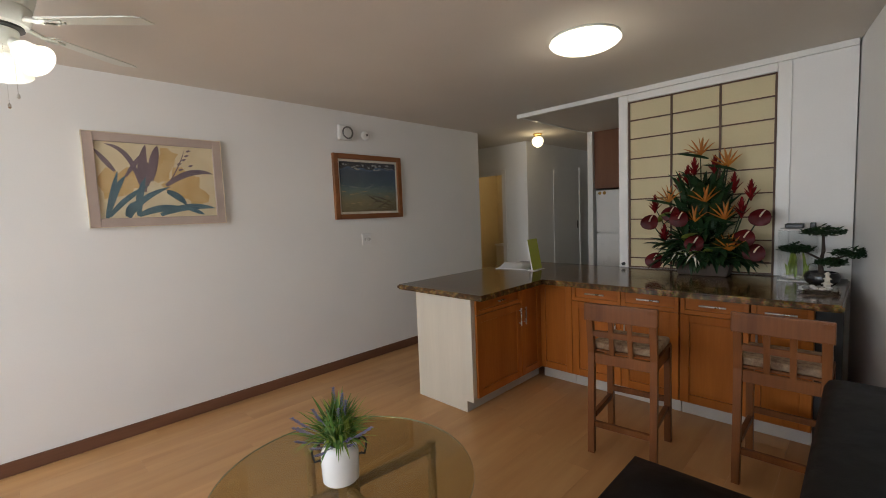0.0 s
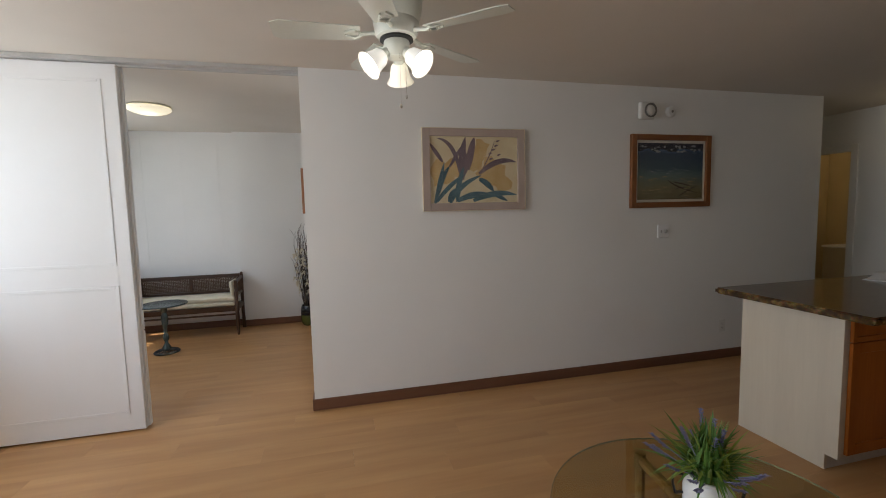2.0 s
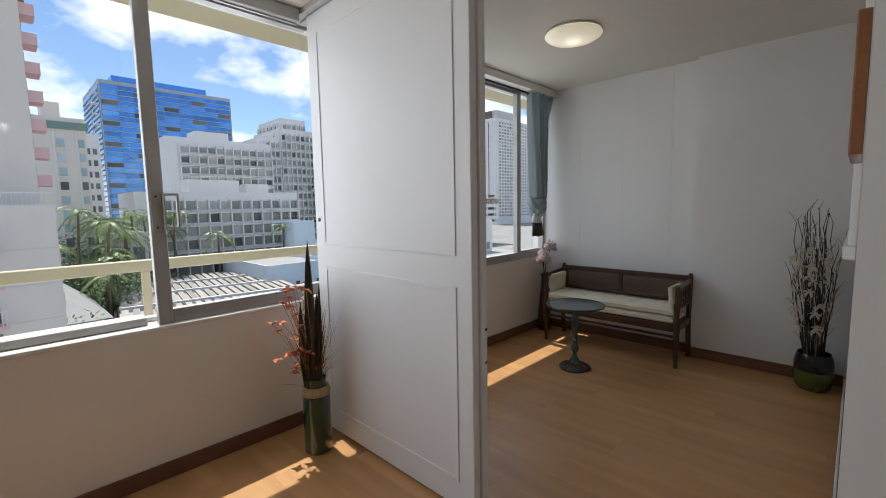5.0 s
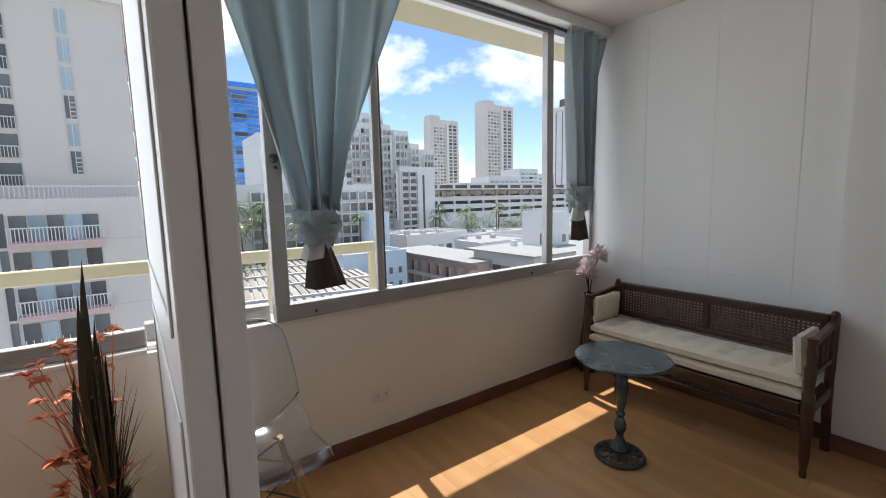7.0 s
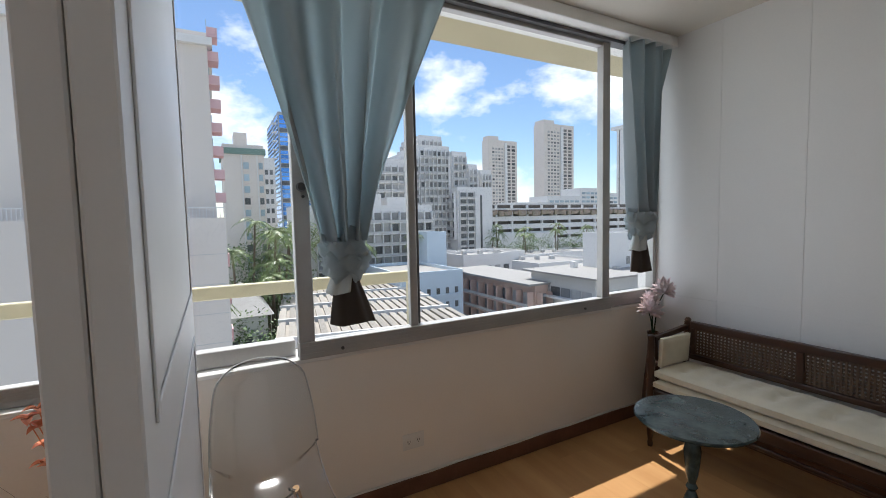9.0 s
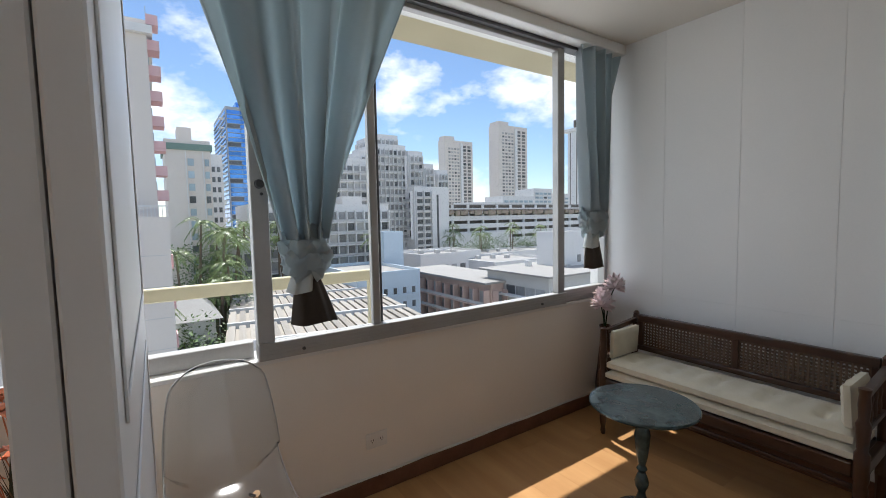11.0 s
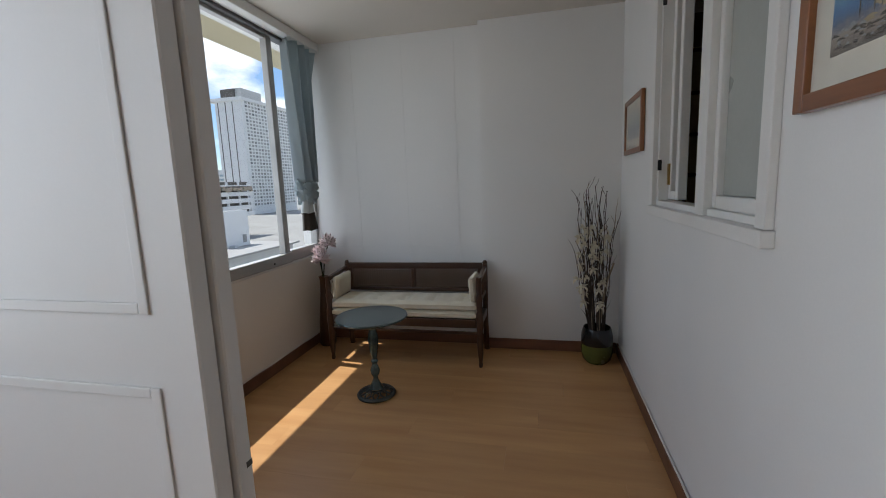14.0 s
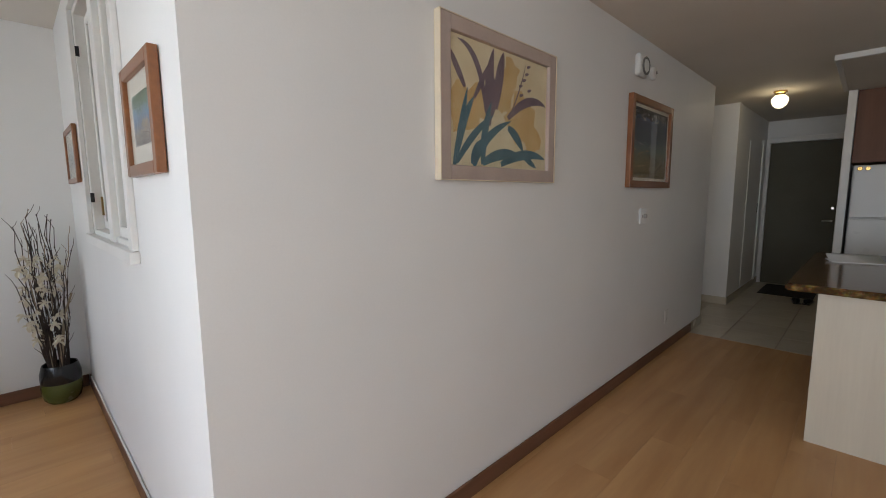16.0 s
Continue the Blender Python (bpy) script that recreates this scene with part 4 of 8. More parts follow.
# ---- refrigerator and the cabinet over it ----
fr = thing("refrigerator", (5.90, -1.40, 0), "white two-door refrigerator beside a white end panel", "refrigerator")
block("body", 0.06, 0.68, -0.36, 0.36, 0.02, 1.655, FRIDGE, fr, 0.006)
dl = block("lower_door", 0.0, 0.055, -0.36, 0.36, 0.06, 1.10, FRIDGE, fr, 0.012, 3)
du = block("freezer_door", 0.0, 0.055, -0.36, 0.36, 1.115, 1.655, FRIDGE, fr, 0.012, 3)
block("handle", -0.035, -0.001, -0.34, -0.315, 0.70, 1.07, FRIDGE, dl, 0.006)
block("handle", -0.035, -0.001, -0.34, -0.315, 1.15, 1.42, FRIDGE, du, 0.006)
for y in (0.31, 0.25):
    bm = bmesh.new()
    rod(bm, (-0.0005, y, 1.62), (-0.010, y, 1.62), 0.022, 0.018, 14)
    tagged(part("fridge_magnet", bm, BRASS, None), "round brass-coloured fridge magnet", "magnet", "fridge magnets").location = (5.90, -1.40, 0)
for y in (-0.3, 0.3):
    block("foot", 0.10, 0.14, y - 0.02, y + 0.02, 0.0015, 0.0195, BLACK, fr)
wc = thing("wall_cabinet", (5.90, -1.40, 1.68), "brown wooden cabinet over the refrigerator", "cabinet")
block("body", 0.02, 0.70, -0.40, 0.38, 0.0, 0.734, CABBROWN, wc)
block("door", 0.0, 0.0195, -0.398, 0.378, 0.004, 0.73, CABBROWN, wc, 0.002)
bm = bmesh.new()
box(bm, 5.86, 6.615, -1.015, -0.945, 0.0015, 2.4145, 0.003)
structure(part("trim_end_panel", bm, TRIM), "white end panel beside the refrigerator", "panel")

# ---- things on the counter ----
ar = thing("flower_arrangement", (4.20, -2.68, 0.8905), "tropical silk flower arrangement in a brown trough", "flowers")
bm = bmesh.new()
vs = box(bm, -0.085, 0.085, -0.19, 0.19, 0, 0.095, 0.012, 2)
for v in bm.verts:
    k = 0.86 + 0.14 * v.co.z / 0.095
    v.co.x, v.co.y = v.co.x * k, v.co.y * k
part("trough", bm, BROWNPOT, ar)
R = random.Random(5)
bm = bmesh.new()
for k in range(300):
    zt = 0.06 + 0.78 * R.random() ** 1.7
    half = 0.47 * (1 - 0.55 * zt / 0.85)
    yy = R.uniform(-half, half) * (0.7 + 0.3 * R.random())
    xx = R.uniform(-0.20, 0.10) - 0.10 * (zt < 0.3)
    o = Vector((xx * 0.5, yy * R.uniform(0.35, 0.7), 0.08 + zt * R.uniform(0.4, 0.75)))
    tip = Vector((xx, yy, zt + 0.03))
    if (tip - o).length < 0.10:
        tip = o + (tip - o).normalized() * 0.12
    tip.x = min(tip.x, 0.13)
    blade(bm, o, tip, R.uniform(0.035, 0.085), R.uniform(0.0, 0.07), 6, 0.25)
tagged(part("leaf_mass", bm, LEAFDARK, ar, smooth=True), kind="stuff")
bm = bmesh.new()
for k in range(14):
    y0 = R.uniform(-0.18, 0.18)
    p = Vector((R.uniform(-0.16, -0.02), y0, R.uniform(0.16, 0.62)))
    for s in (-1, 1):
        for j in range(7):
            q = p + Vector((0, 0.0, 0.03 * j))
            blade(bm, q, q + Vector((-0.02, s * 0.09 * (1 - j / 9), 0.035)), 0.014, 0.01, 3, 0.1)
tagged(part("fern_mass", bm, LEAFDARK, ar), kind="stuff")
bm = bmesh.new()
for y, z, w in ((0.06, 0.30, 0.09), (-0.10, 0.20, 0.12), (0.23, 0.46, 0.07), (-0.17, 0.13, 0.10), (0.02, 0.17, 0.08), (0.12, 0.16, 0.07)):
    blade(bm, (-0.10, y + 0.06, z - 0.05), (-0.20, y - 0.07, z + 0.05), w, 0.02, 7, 0.15)
part("pale_leaves", bm, LEAFPALE, ar, smooth=True)
bm = bmesh.new()
for k in range(10):
    y0 = R.uniform(-0.06, 0.16)
    blade(bm, (-0.13, y0, 0.14), (-0.24, y0 + R.uniform(-0.12, 0.12), R.uniform(0.12, 0.24)), 0.018, 0.05, 6, 0.1)
part("striped_leaves", bm, MATBOARD, ar)
stems = [((0.02, 0.18, 0.69), "g"), ((-0.04, 0.02, 0.90), "b"), ((-0.02, -0.07, 0.80), "g"), ((-0.02, -0.15, 0.80), "b"), ((-0.10, -0.03, 0.55), "b"), ((-0.08, 0.33, 0.53), "g"), ((-0.06, -0.30, 0.60), "g"),
         ((-0.16, 0.34, 0.42), "a"), ((-0.16, 0.13, 0.44), "a"), ((-0.10, -0.36, 0.44), "a"), ((-0.15, -0.28, 0.30), "a"), ((-0.18, 0.30, 0.12), "a"), ((-0.07, 0.08, 0.62), "k"), ((-0.12, 0.04, 0.40), "b"), ((-0.14, -0.26, 0.48), "g"),
         ((-0.10, 0.22, 0.56), "b"), ((-0.13, -0.16, 0.42), "b"), ((-0.06, 0.10, 0.74), "g"), ((-0.06, -0.20, 0.66), "g"), ((-0.18, 0.02, 0.26), "a"), ((-0.17, -0.20, 0.20), "b"), ((-0.14, 0.24, 0.30), "g"), ((-0.04, 0.06, 0.80), "g"), ((-0.16, -0.34, 0.20), "a"), ((-0.12, 0.20, 0.48), "k")]
for p, kind in stems:
    p = Vector(p)
    bm = bmesh.new()
    tube(bm, [(0, p.y * 0.25, 0.08), (p.x * 0.4, p.y * 0.7, p.z * 0.55), p], 0.006, 0.004, 6)
    part("stem", bm, LEAFDARK, ar)
    bm = bmesh.new()
    if kind == "g":
        for j in range(22):
            a, h = j * 2.4, j / 22
            blade(bm, p + Vector((0, 0, 0.09 * h - 0.05)), p + Vector((math.cos(a) * 0.055 * (1.1 - h), math.sin(a) * 0.055 * (1.1 - h), 0.09 * h + 0.02)), 0.022, 0.0, 4, 0.3)
        part("ginger_flower", bm, FIRE, ar, "scarlet ginger bloom")
    elif kind == "b":
        for j in range(7):
            a = -0.9 + j * 0.33
            blade(bm, p, p + Vector((R.uniform(-0.06, 0.0), math.sin(a) * 0.13, 0.05 + 0.09 * math.cos(a * 1.3))), 0.022, 0.0, 5, 0.4)
        part("paradise_flower", bm, GOLD, ar, "orange bird of paradise bloom")
        bm = bmesh.new()
        blade(bm, p + Vector((0.01, -0.05, -0.03)), p + Vector((-0.05, 0.16, 0.03)), 0.035, 0.0, 6, 0.6)
        part("flower_beak", bm, LEAFDARK, ar)
    else:
        ctr = bm.verts.new(p + Vector((-0.012, 0, 0.01)))
        ring = []
        for j in range(18):
            a = j / 18 * math.tau
            r = 0.064 * (1 - 0.28 * math.sin(a)) * (0.78 + 0.35 * abs(math.sin(a / 2 + math.pi / 4)))
            ring.append(bm.verts.new(p + Vector((0.025 * math.sin(a) - 0.02 * math.cos(2 * a), math.cos(a) * r, math.sin(a) * r))))
        for j in range(18):
            bm.faces.new((ctr, ring[j], ring[(j + 1) % 18]))
        fl_ = part("anthurium", bm, RED, ar, "glossy deep red anthurium", True)
        bm = bmesh.new()
        tube(bm, [p + Vector((-0.014, 0, 0.0)), p + Vector((-0.04, -0.02, 0.03)), p + Vector((-0.055, -0.035, 0.045))], 0.006, 0.004, 8)
        part("spadix", bm, SPADIX, fl_)

tk = thing("fish_tank", (4.23, -3.235, 0.8905), "small clear tank with a black lid", "tank")
for x0, x1, y0, y1 in ((-0.10, -0.096, -0.10, 0.10), (0.096, 0.10, -0.10, 0.10), (-0.096, 0.096, -0.10, -0.096), (-0.096, 0.096, 0.096, 0.10)):
    block("glass", x0, x1, y0, y1, 0.004, 0.34, PANE, tk)
block("base", -0.10, 0.10, -0.10, 0.10, 0.0, 0.0035, PLASTIC, tk)
block("lid", -0.10, 0.10, -0.10, 0.10, 0.3405, 0.352, PLASTIC, tk, 0.003)
block("filter", -0.05, 0.06, -0.03, 0.07, 0.3525, 0.385, BLACK, tk, 0.006)
block("lamp_knob", -0.02, 0.02, -0.09, -0.06, 0.3525, 0.39, BLACK, tk, 0.004)
bm = bmesh.new()
for k in range(60):
    x, y = R.uniform(-0.08, 0.08), R.uniform(-0.08, 0.08)
    bmesh.ops.create_icosphere(bm, subdivisions=1, radius=R.uniform(0.008, 0.014), matrix=Matrix.Translation((x, y, 0.012 + R.uniform(0, 0.015))))
part("gravel", bm, KICK, tk)
bm = bmesh.new()
for k in range(16):
    x, y = R.uniform(-0.06, 0.06), R.uniform(-0.06, 0.06)
    blade(bm, (x, y, 0.02), (x + R.uniform(-0.03, 0.03), y + R.uniform(-0.03, 0.03), R.uniform(0.10, 0.24)), 0.025, 0.01, 5)
part("water_plant", bm, LEAFPALE, tk)

bo = thing("bonsai", (4.04, -3.37, 0.8905), "dark bonsai in a round black pot", "bonsai")
bm = bmesh.new()
lathe(bm, [(0, 0), (0.055, 0), (0.085, 0.03), (0.09, 0.06), (0.078, 0.085), (0.068, 0.085), (0.065, 0.07), (0, 0.07)], 22)
part("pot", bm, POTBLACK, bo, smooth=True)
bm = bmesh.new()
tube(bm, [(0, 0, 0.06), (0.01, 0.01, 0.14), (-0.01, -0.005, 0.22), (0, 0, 0.33)], 0.016, 0.007, 8)
for y, z in ((0.11, 0.22), (-0.13, 0.20)):
    tube(bm, [(0, 0, z - 0.06), (0, y * 0.6, z - 0.02), (0, y, z)], 0.008, 0.004, 6)
part("trunk", bm, TWIG, bo)
for cy, cz, rr in ((0.0, 0.33, 0.105), (0.13, 0.22, 0.090), (-0.14, 0.20, 0.105), (-0.04, 0.14, 0.075)):
    bm = bmesh.new()
    for k in range(300):
        a, r = R.uniform(0, math.tau), rr * math.sqrt(R.random())
        p = Vector((math.cos(a) * r, cy + math.sin(a) * r, cz + R.uniform(-0.03, 0.042) * (1.2 - r / rr)))
        blade(bm, p, p + Vector((R.uniform(-0.03, 0.03), R.uniform(-0.03, 0.03), R.uniform(0.0, 0.024))), 0.018, 0, 3, 0.2)
    part("foliage_pad", bm, LEAFDARK, bo)
rk = thing("rock_garden", (3.74, -3.37, 0.8905), "little glass tray of grey stones with a tiny pagoda", "ornament")
block("tray", -0.07, 0.07, -0.10, 0.10, 0, 0.012, PANE, rk, 0.003)
for k in range(34):
    bm = bmesh.new()
    bmesh.ops.create_icosphere(bm, subdivisions=1, radius=R.uniform(0.010, 0.020), matrix=Matrix.Translation((R.uniform(-0.05, 0.05), R.uniform(-0.08, 0.08), 0.022 + R.uniform(0, 0.012))) @ Matrix.Diagonal((1, 1.2, 0.7, 1)))
    part("stone", bm, HORNGREY if k % 3 else CONCGREY, rk)
bm = bmesh.new()
for k in range(3):
    r = 0.03 - 0.007 * k
    lathe(bm, [(r * 0.6, 0.04 + 0.028 * k), (r * 0.6, 0.055 + 0.028 * k), (r, 0.056 + 0.028 * k), (0.004, 0.070 + 0.028 * k)], 6, (0.0, -0.04, 0))
part("pagoda", bm, KICK, rk)

st = thing("card_stand", (3.85, -1.42, 0.8905), "lime green card leaning in a clear stand", "card stand", turn=7)
bm = bmesh.new()
box(bm, -0.10, 0.10, -0.003, 0.003, 0.005, 0.285, 0.001, 1, pose(0, 0, 0, -10, 0, 0))
part("card", bm, LIME, st)
block("foot", -0.10, 0.10, -0.03, 0.05, 0.0, 0.0045, PLASTIC, st)
bm = bmesh.new()
box(bm, -0.105, -0.099, -0.006, 0.006, 0.005, 0.29, 0.001, 1, pose(0, 0, 0, -10, 0, 0))
part("white_edge", bm, WHITEPAPER, st)
pp = thing("paper_sheets", (3.86, -1.16, 0.8905), "white printed sheets lying open on the worktop", "papers", turn=14)
block("lower_sheet", -0.11, 0.11, -0.15, 0.15, 0, 0.003, WHITEPAPER, pp)
bm = bmesh.new()
rows = [[bm.verts.new((-0.108 + 0.216 * i / 8, y, 0.0035 + 0.035 * (i / 8) ** 3)) for i in range(9)] for y in (-0.145, 0.148)]
for i in range(8):
    bm.faces.new((rows[0][i], rows[0][i + 1], rows[1][i + 1], rows[1][i]))
up = part("curled_sheet", bm, WHITEPAPER, pp, smooth=True)
up.modifiers.new("thickness", "SOLIDIFY").thickness = 0.001


# ---- bar stools ----
def bar_stool(at, turn, label):
    root = thing("bar_stool", at, label, "bar stool", "bar stools", turn)
    for sx, sy in ((-1, -1), (-1, 1), (1, -1), (1, 1)):
        bm = bmesh.new()
        if sx < 0:
            for z0, z1, l0, l1 in ((0, 0.60, 0.0, 0.0), (0.60, 0.885, 0.0, -0.04)):
                vs = box(bm, -0.185, -0.150, sy * 0.168 - 0.018, sy * 0.168 + 0.018, z0, z1, 0.0)
                for v in vs:
                    v.co.x += l0 if abs(v.co.z - z0) < 1e-4 else l1
                    if z0 == 0 and v.co.z < 0.01:
                        v.co.x -= 0.02
        else:
            vs = box(bm, 0.145, 0.180, sy * 0.168 - 0.018, sy * 0.168 + 0.018, 0, 0.60, 0.0)
            for v in vs:
                if v.co.z < 0.01:
                    v.co.x += 0.02
        part("leg", bm, STOOLWOOD, root)
    for x in (-0.168, 0.163):
        block("apron", x - 0.010, x + 0.010, -0.15, 0.15, 0.535, 0.598, STOOLWOOD, root, 0.003)
    for y in (-0.168, 0.168):
        block("apron", -0.15, 0.145, y - 0.010, y + 0.010, 0.535, 0.598, STOOLWOOD, root, 0.003)
    bm = bmesh.new()
    box(bm, -0.15, 0.185, -0.185, 0.185, 0.599, 0.612, 0.003)
    part("seat", bm, STOOLWOOD, root)
    bm = bmesh.new()
    box(bm, -0.145, 0.18, -0.178, 0.178, 0.6125, 0.652, 0.016, 3)
    part("seat_cushion", bm, SEATCLOTH, root, "patterned brown seat cushion", True)
    block("footrest", -0.150, 0.145, -0.150 - 0.026, -0.150, 0.20, 0.235, STOOLWOOD, root, 0.003)
    block("footrest", -0.150, 0.145, 0.150, 0.150 + 0.026, 0.20, 0.235, STOOLWOOD, root, 0.003)
    block("stretcher", -0.19, -0.165, -0.15, 0.15, 0.155, 0.19, STOOLWOOD, root, 0.003)
    block("stretcher", 0.155, 0.175, -0.15, 0.15, 0.25, 0.285, STOOLWOOD, root, 0.003)
    bm = bmesh.new()
    box(bm, -0.222, -0.198, -0.195, 0.195, 0.795, 0.890, 0.006, 2)
    for v in bm.verts:
        if v.co.z > 0.86:
            v.co.z -= 0.02 * (1 - min(1, abs(v.co.y) / 0.16)) - 0.005
    part("back_rail", bm, STOOLWOOD, root)
    block("back_rail", -0.200, -0.178, -0.15, 0.15, 0.70, 0.735, STOOLWOOD, root, 0.003)
    for y in (-0.050, 0.050):
        vs_bm = bmesh.new()
        vs = box(vs_bm, -0.185, -0.170, y - 0.013, y + 0.013, 0.60, 0.80)
        for v in vs:
            if v.co.z > 0.7:
                v.co.x -= 0.028
        part("slat", vs_bm, STOOLWOOD, root)
    return root


bar_stool((2.99, -2.585, 0), 6, "brown pine bar stool with a slatted back and padded seat")
bar_stool((3.17, -3.285, 0), 0, "brown pine bar stool drawn up to the counter end")

# ---- black sofa ----
sf = thing("sofa", (1.72, -3.42, 0), "black leather sofa with loose cushions", "sofa")


def pillow(bm, x0, x1, y0, y1, z0, z1, puff=0.03, m=None):
    n = 6
    grid = {}
    for s in (0, 1):
        for i in range(n + 1):
            for j in range(n + 1):
                u, v = i / n, j / n
                b = (math.sin(math.pi * u) * math.sin(math.pi * v)) ** 0.5 * puff
                z = (z1 + b) if s else (z0 - b * 0.25)
                k = 0.10 if 0 < i < n and 0 < j < n else 0
                co = Vector((x0 + (x1 - x0) * u, y0 + (y1 - y0) * v, z if k or s else z))
                if i in (0, n) or j in (0, n):
                    co.z = (z0 + z1) / 2 + (0.25 if s else -0.25) * (z1 - z0)
                grid[s, i, j] = bm.verts.new(m @ co if m else co)
    for i in range(n):
        for j in range(n):
            bm.faces.new((grid[1, i, j], grid[1, i + 1, j], grid[1, i + 1, j + 1], grid[1, i, j + 1]))
            bm.faces.new((grid[0, i, j], grid[0, i, j + 1], grid[0, i + 1, j + 1], grid[0, i + 1, j]))
    for i in range(n):
        for a, b in (((i, 0), (i + 1, 0)), ((i + 1, n), (i, n)), ((0, i + 1), (0, i)), ((n, i), (n, i + 1))):
            bm.faces.new((grid[0, *a], grid[0, *b], grid[1, *b], grid[1, *a]))


block("base", -0.42, 0.48, -0.25, 0.48, 0.06, 0.27, BLACKLEATHER, sf, 0.03, 3)
bm = bmesh.new()
pillow(bm, -0.44, 0.52, -0.04, 0.53, 0.275, 0.425, 0.05)
part("seat_cushion", bm, BLACKLEATHER, sf, smooth=True)
bm = bmesh.new()
vs = box(bm, -0.44, 0.80, -0.26, -0.045, 0.10, 0.80, 0.05, 4)
for v in bm.verts:
    v.co.x -= 0.05 * max(0, v.co.z - 0.5)
part("backrest", bm, BLACKLEATHER, sf, smooth=True)
for x in (-0.36, 0.42):
    for y in (-0.16, 0.38):
        bm = bmesh.new()
        rod(bm, (x, y, 0.0), (x, y, 0.0595), 0.022, 0.026, 10)
        part("foot", bm, BLACK, sf)

# ---- glass table with a bamboo frame ----
gt = thing("glass_table", (1.30, -2.16, 0), "round smoked glass table on a bamboo frame", "table", turn=37)
bm = bmesh.new()
lathe(bm, [(0, 0.440), (0.484, 0.440), (0.490, 0.443), (0.490, 0.449), (0.484, 0.452), (0, 0.452)], 64)
part("glass_top", bm, SMOKEGLASS, gt)
bm = bmesh.new()
lathe(bm, [(0.4902, 0.4425), (0.4915, 0.446), (0.4902, 0.4495)], 64)
part("glass_edge", bm, GLASSEDGE, gt, "bright ground glass edge")


def bamboo(bm, a, b, r):
    a, b = Vector(a), Vector(b)
    n = max(2, int((b - a).length / 0.16))
    for k in range(n):
        p, q = a.lerp(b, k / n), a.lerp(b, (k + 1) / n)
        tube(bm, [p, p.lerp(q, 0.06), p.lerp(q, 0.94), q], r * 1.08, r * 1.08, 10)
    for k in range(n + 1):
        p = a.lerp(b, k / n)
        d = (b - a).normalized() * 0.006
        rod(bm, p - d, p + d, r * 1.22, None, 10)


for k in range(4):
    a = math.radians(45 + 90 * k)
    bm = bmesh.new()
    bamboo(bm, (0.40 * math.cos(a), 0.40 * math.sin(a), 0.0), (0.40 * math.cos(a), 0.40 * math.sin(a), 0.432), 0.017)
    part("leg", bm, BAMBOO, gt)
    bm = bmesh.new()
    bamboo(bm, (0.05 * math.cos(a), 0.05 * math.sin(a), 0.405), (0.385 * math.cos(a), 0.385 * math.sin(a), 0.410), 0.018)
    part("strut", bm, BAMBOO, gt)
    bm = bmesh.new()
    b_ = a + math.pi / 2
    bamboo(bm, (0.40 * math.cos(a), 0.40 * math.sin(a), 0.15), (0.40 * math.cos(b_), 0.40 * math.sin(b_), 0.15), 0.013)
    part("stretcher", bm, BAMBOO, gt)
    bm = bmesh.new()
    for t in range(5):
        q = Vector((0.40 * math.cos(a), 0.40 * math.sin(a), 0.375 + t * 0.009))
        lathe(bm, [(0.0215, -0.004), (0.024, 0), (0.0215, 0.004)], 10, q)
    part("cane_binding", bm, RAFFIA, gt)
bm = bmesh.new()
rod(bm, (0, 0, 0.385), (0, 0, 0.432), 0.050, 0.046, 16)
part("hub", bm, BAMBOO, gt)

pt = thing("potted_lavender", (1.275, -2.165, 0.4522), "lavender and grass in a white ceramic jar", "potted plant", turn=-29)
bm = bmesh.new()
lathe(bm, [(0, 0), (0.052, 0), (0.058, 0.006), (0.060, 0.05), (0.060, 0.095), (0.052, 0.115), (0.046, 0.120), (0.049, 0.130), (0.044, 0.130), (0.042, 0.112), (0, 0.105)], 32)
part("jar", bm, WHITEPOT, pt, smooth=True)
for s in (-1, 1):
    bm = bmesh.new()
    pts = []
    for k in range(13):
        f = k / 12
        pts.append((s * (0.060 + 0.028 * math.sin(math.pi * f * 1.1) + 0.010 * f * math.sin(9 * f)), 0, 0.125 - 0.062 * f + 0.012 * math.sin(7.5 * f)))
    tube(bm, pts, 0.0035, None, 6)
    part("iron_handle", bm, BLACK, pt)
pt.scale = (1.16, 1.16, 1.16)
bm, bg = bmesh.new(), bmesh.new()
for k in range(330):
    a, r = R.uniform(0, math.tau), abs(R.gauss(0.065, 0.04))
    h = R.uniform(0.13, 0.29) - r * 0.6
    blade(bm if k % 3 else bg, (math.cos(a) * 0.02, math.sin(a) * 0.02, 0.105), (math.cos(a) * r * 1.1, math.sin(a) * r * 1.1, 0.115 + h * 0.72), R.uniform(0.006, 0.013), R.uniform(0.01, 0.07), 6, 0.2)
tagged(part("grass_tuft", bm, LEAF, pt), kind="stuff"), tagged(part("pale_tuft", bg, LEAFPALE, pt), kind="stuff")
for k in range(18):
    a, r = R.uniform(0, math.tau), R.uniform(0.015, 0.115)
    tip = Vector((math.cos(a) * r, math.sin(a) * r, R.uniform(0.22, 0.28) - r * 0.9))
    bm = bmesh.new()
    d = (tip - Vector((0, 0, 0.1))).normalized()
    for j in range(7):
        p = tip + d * (j * 0.008)
        for q in range(4):
            b_ = q * 1.57 + j
            blade(bm, p, p + d * 0.008 + Vector((math.cos(b_), math.sin(b_), 0)) * 0.0085, 0.007, 0, 2, 0.3)
    tube(bm, [(0, 0, 0.1), tip * 0.6 + Vector((0, 0, 0.05)), tip + d * 0.05], 0.0014, None, 4)
    part("lavender_spike", bm, LAVENDER, pt)


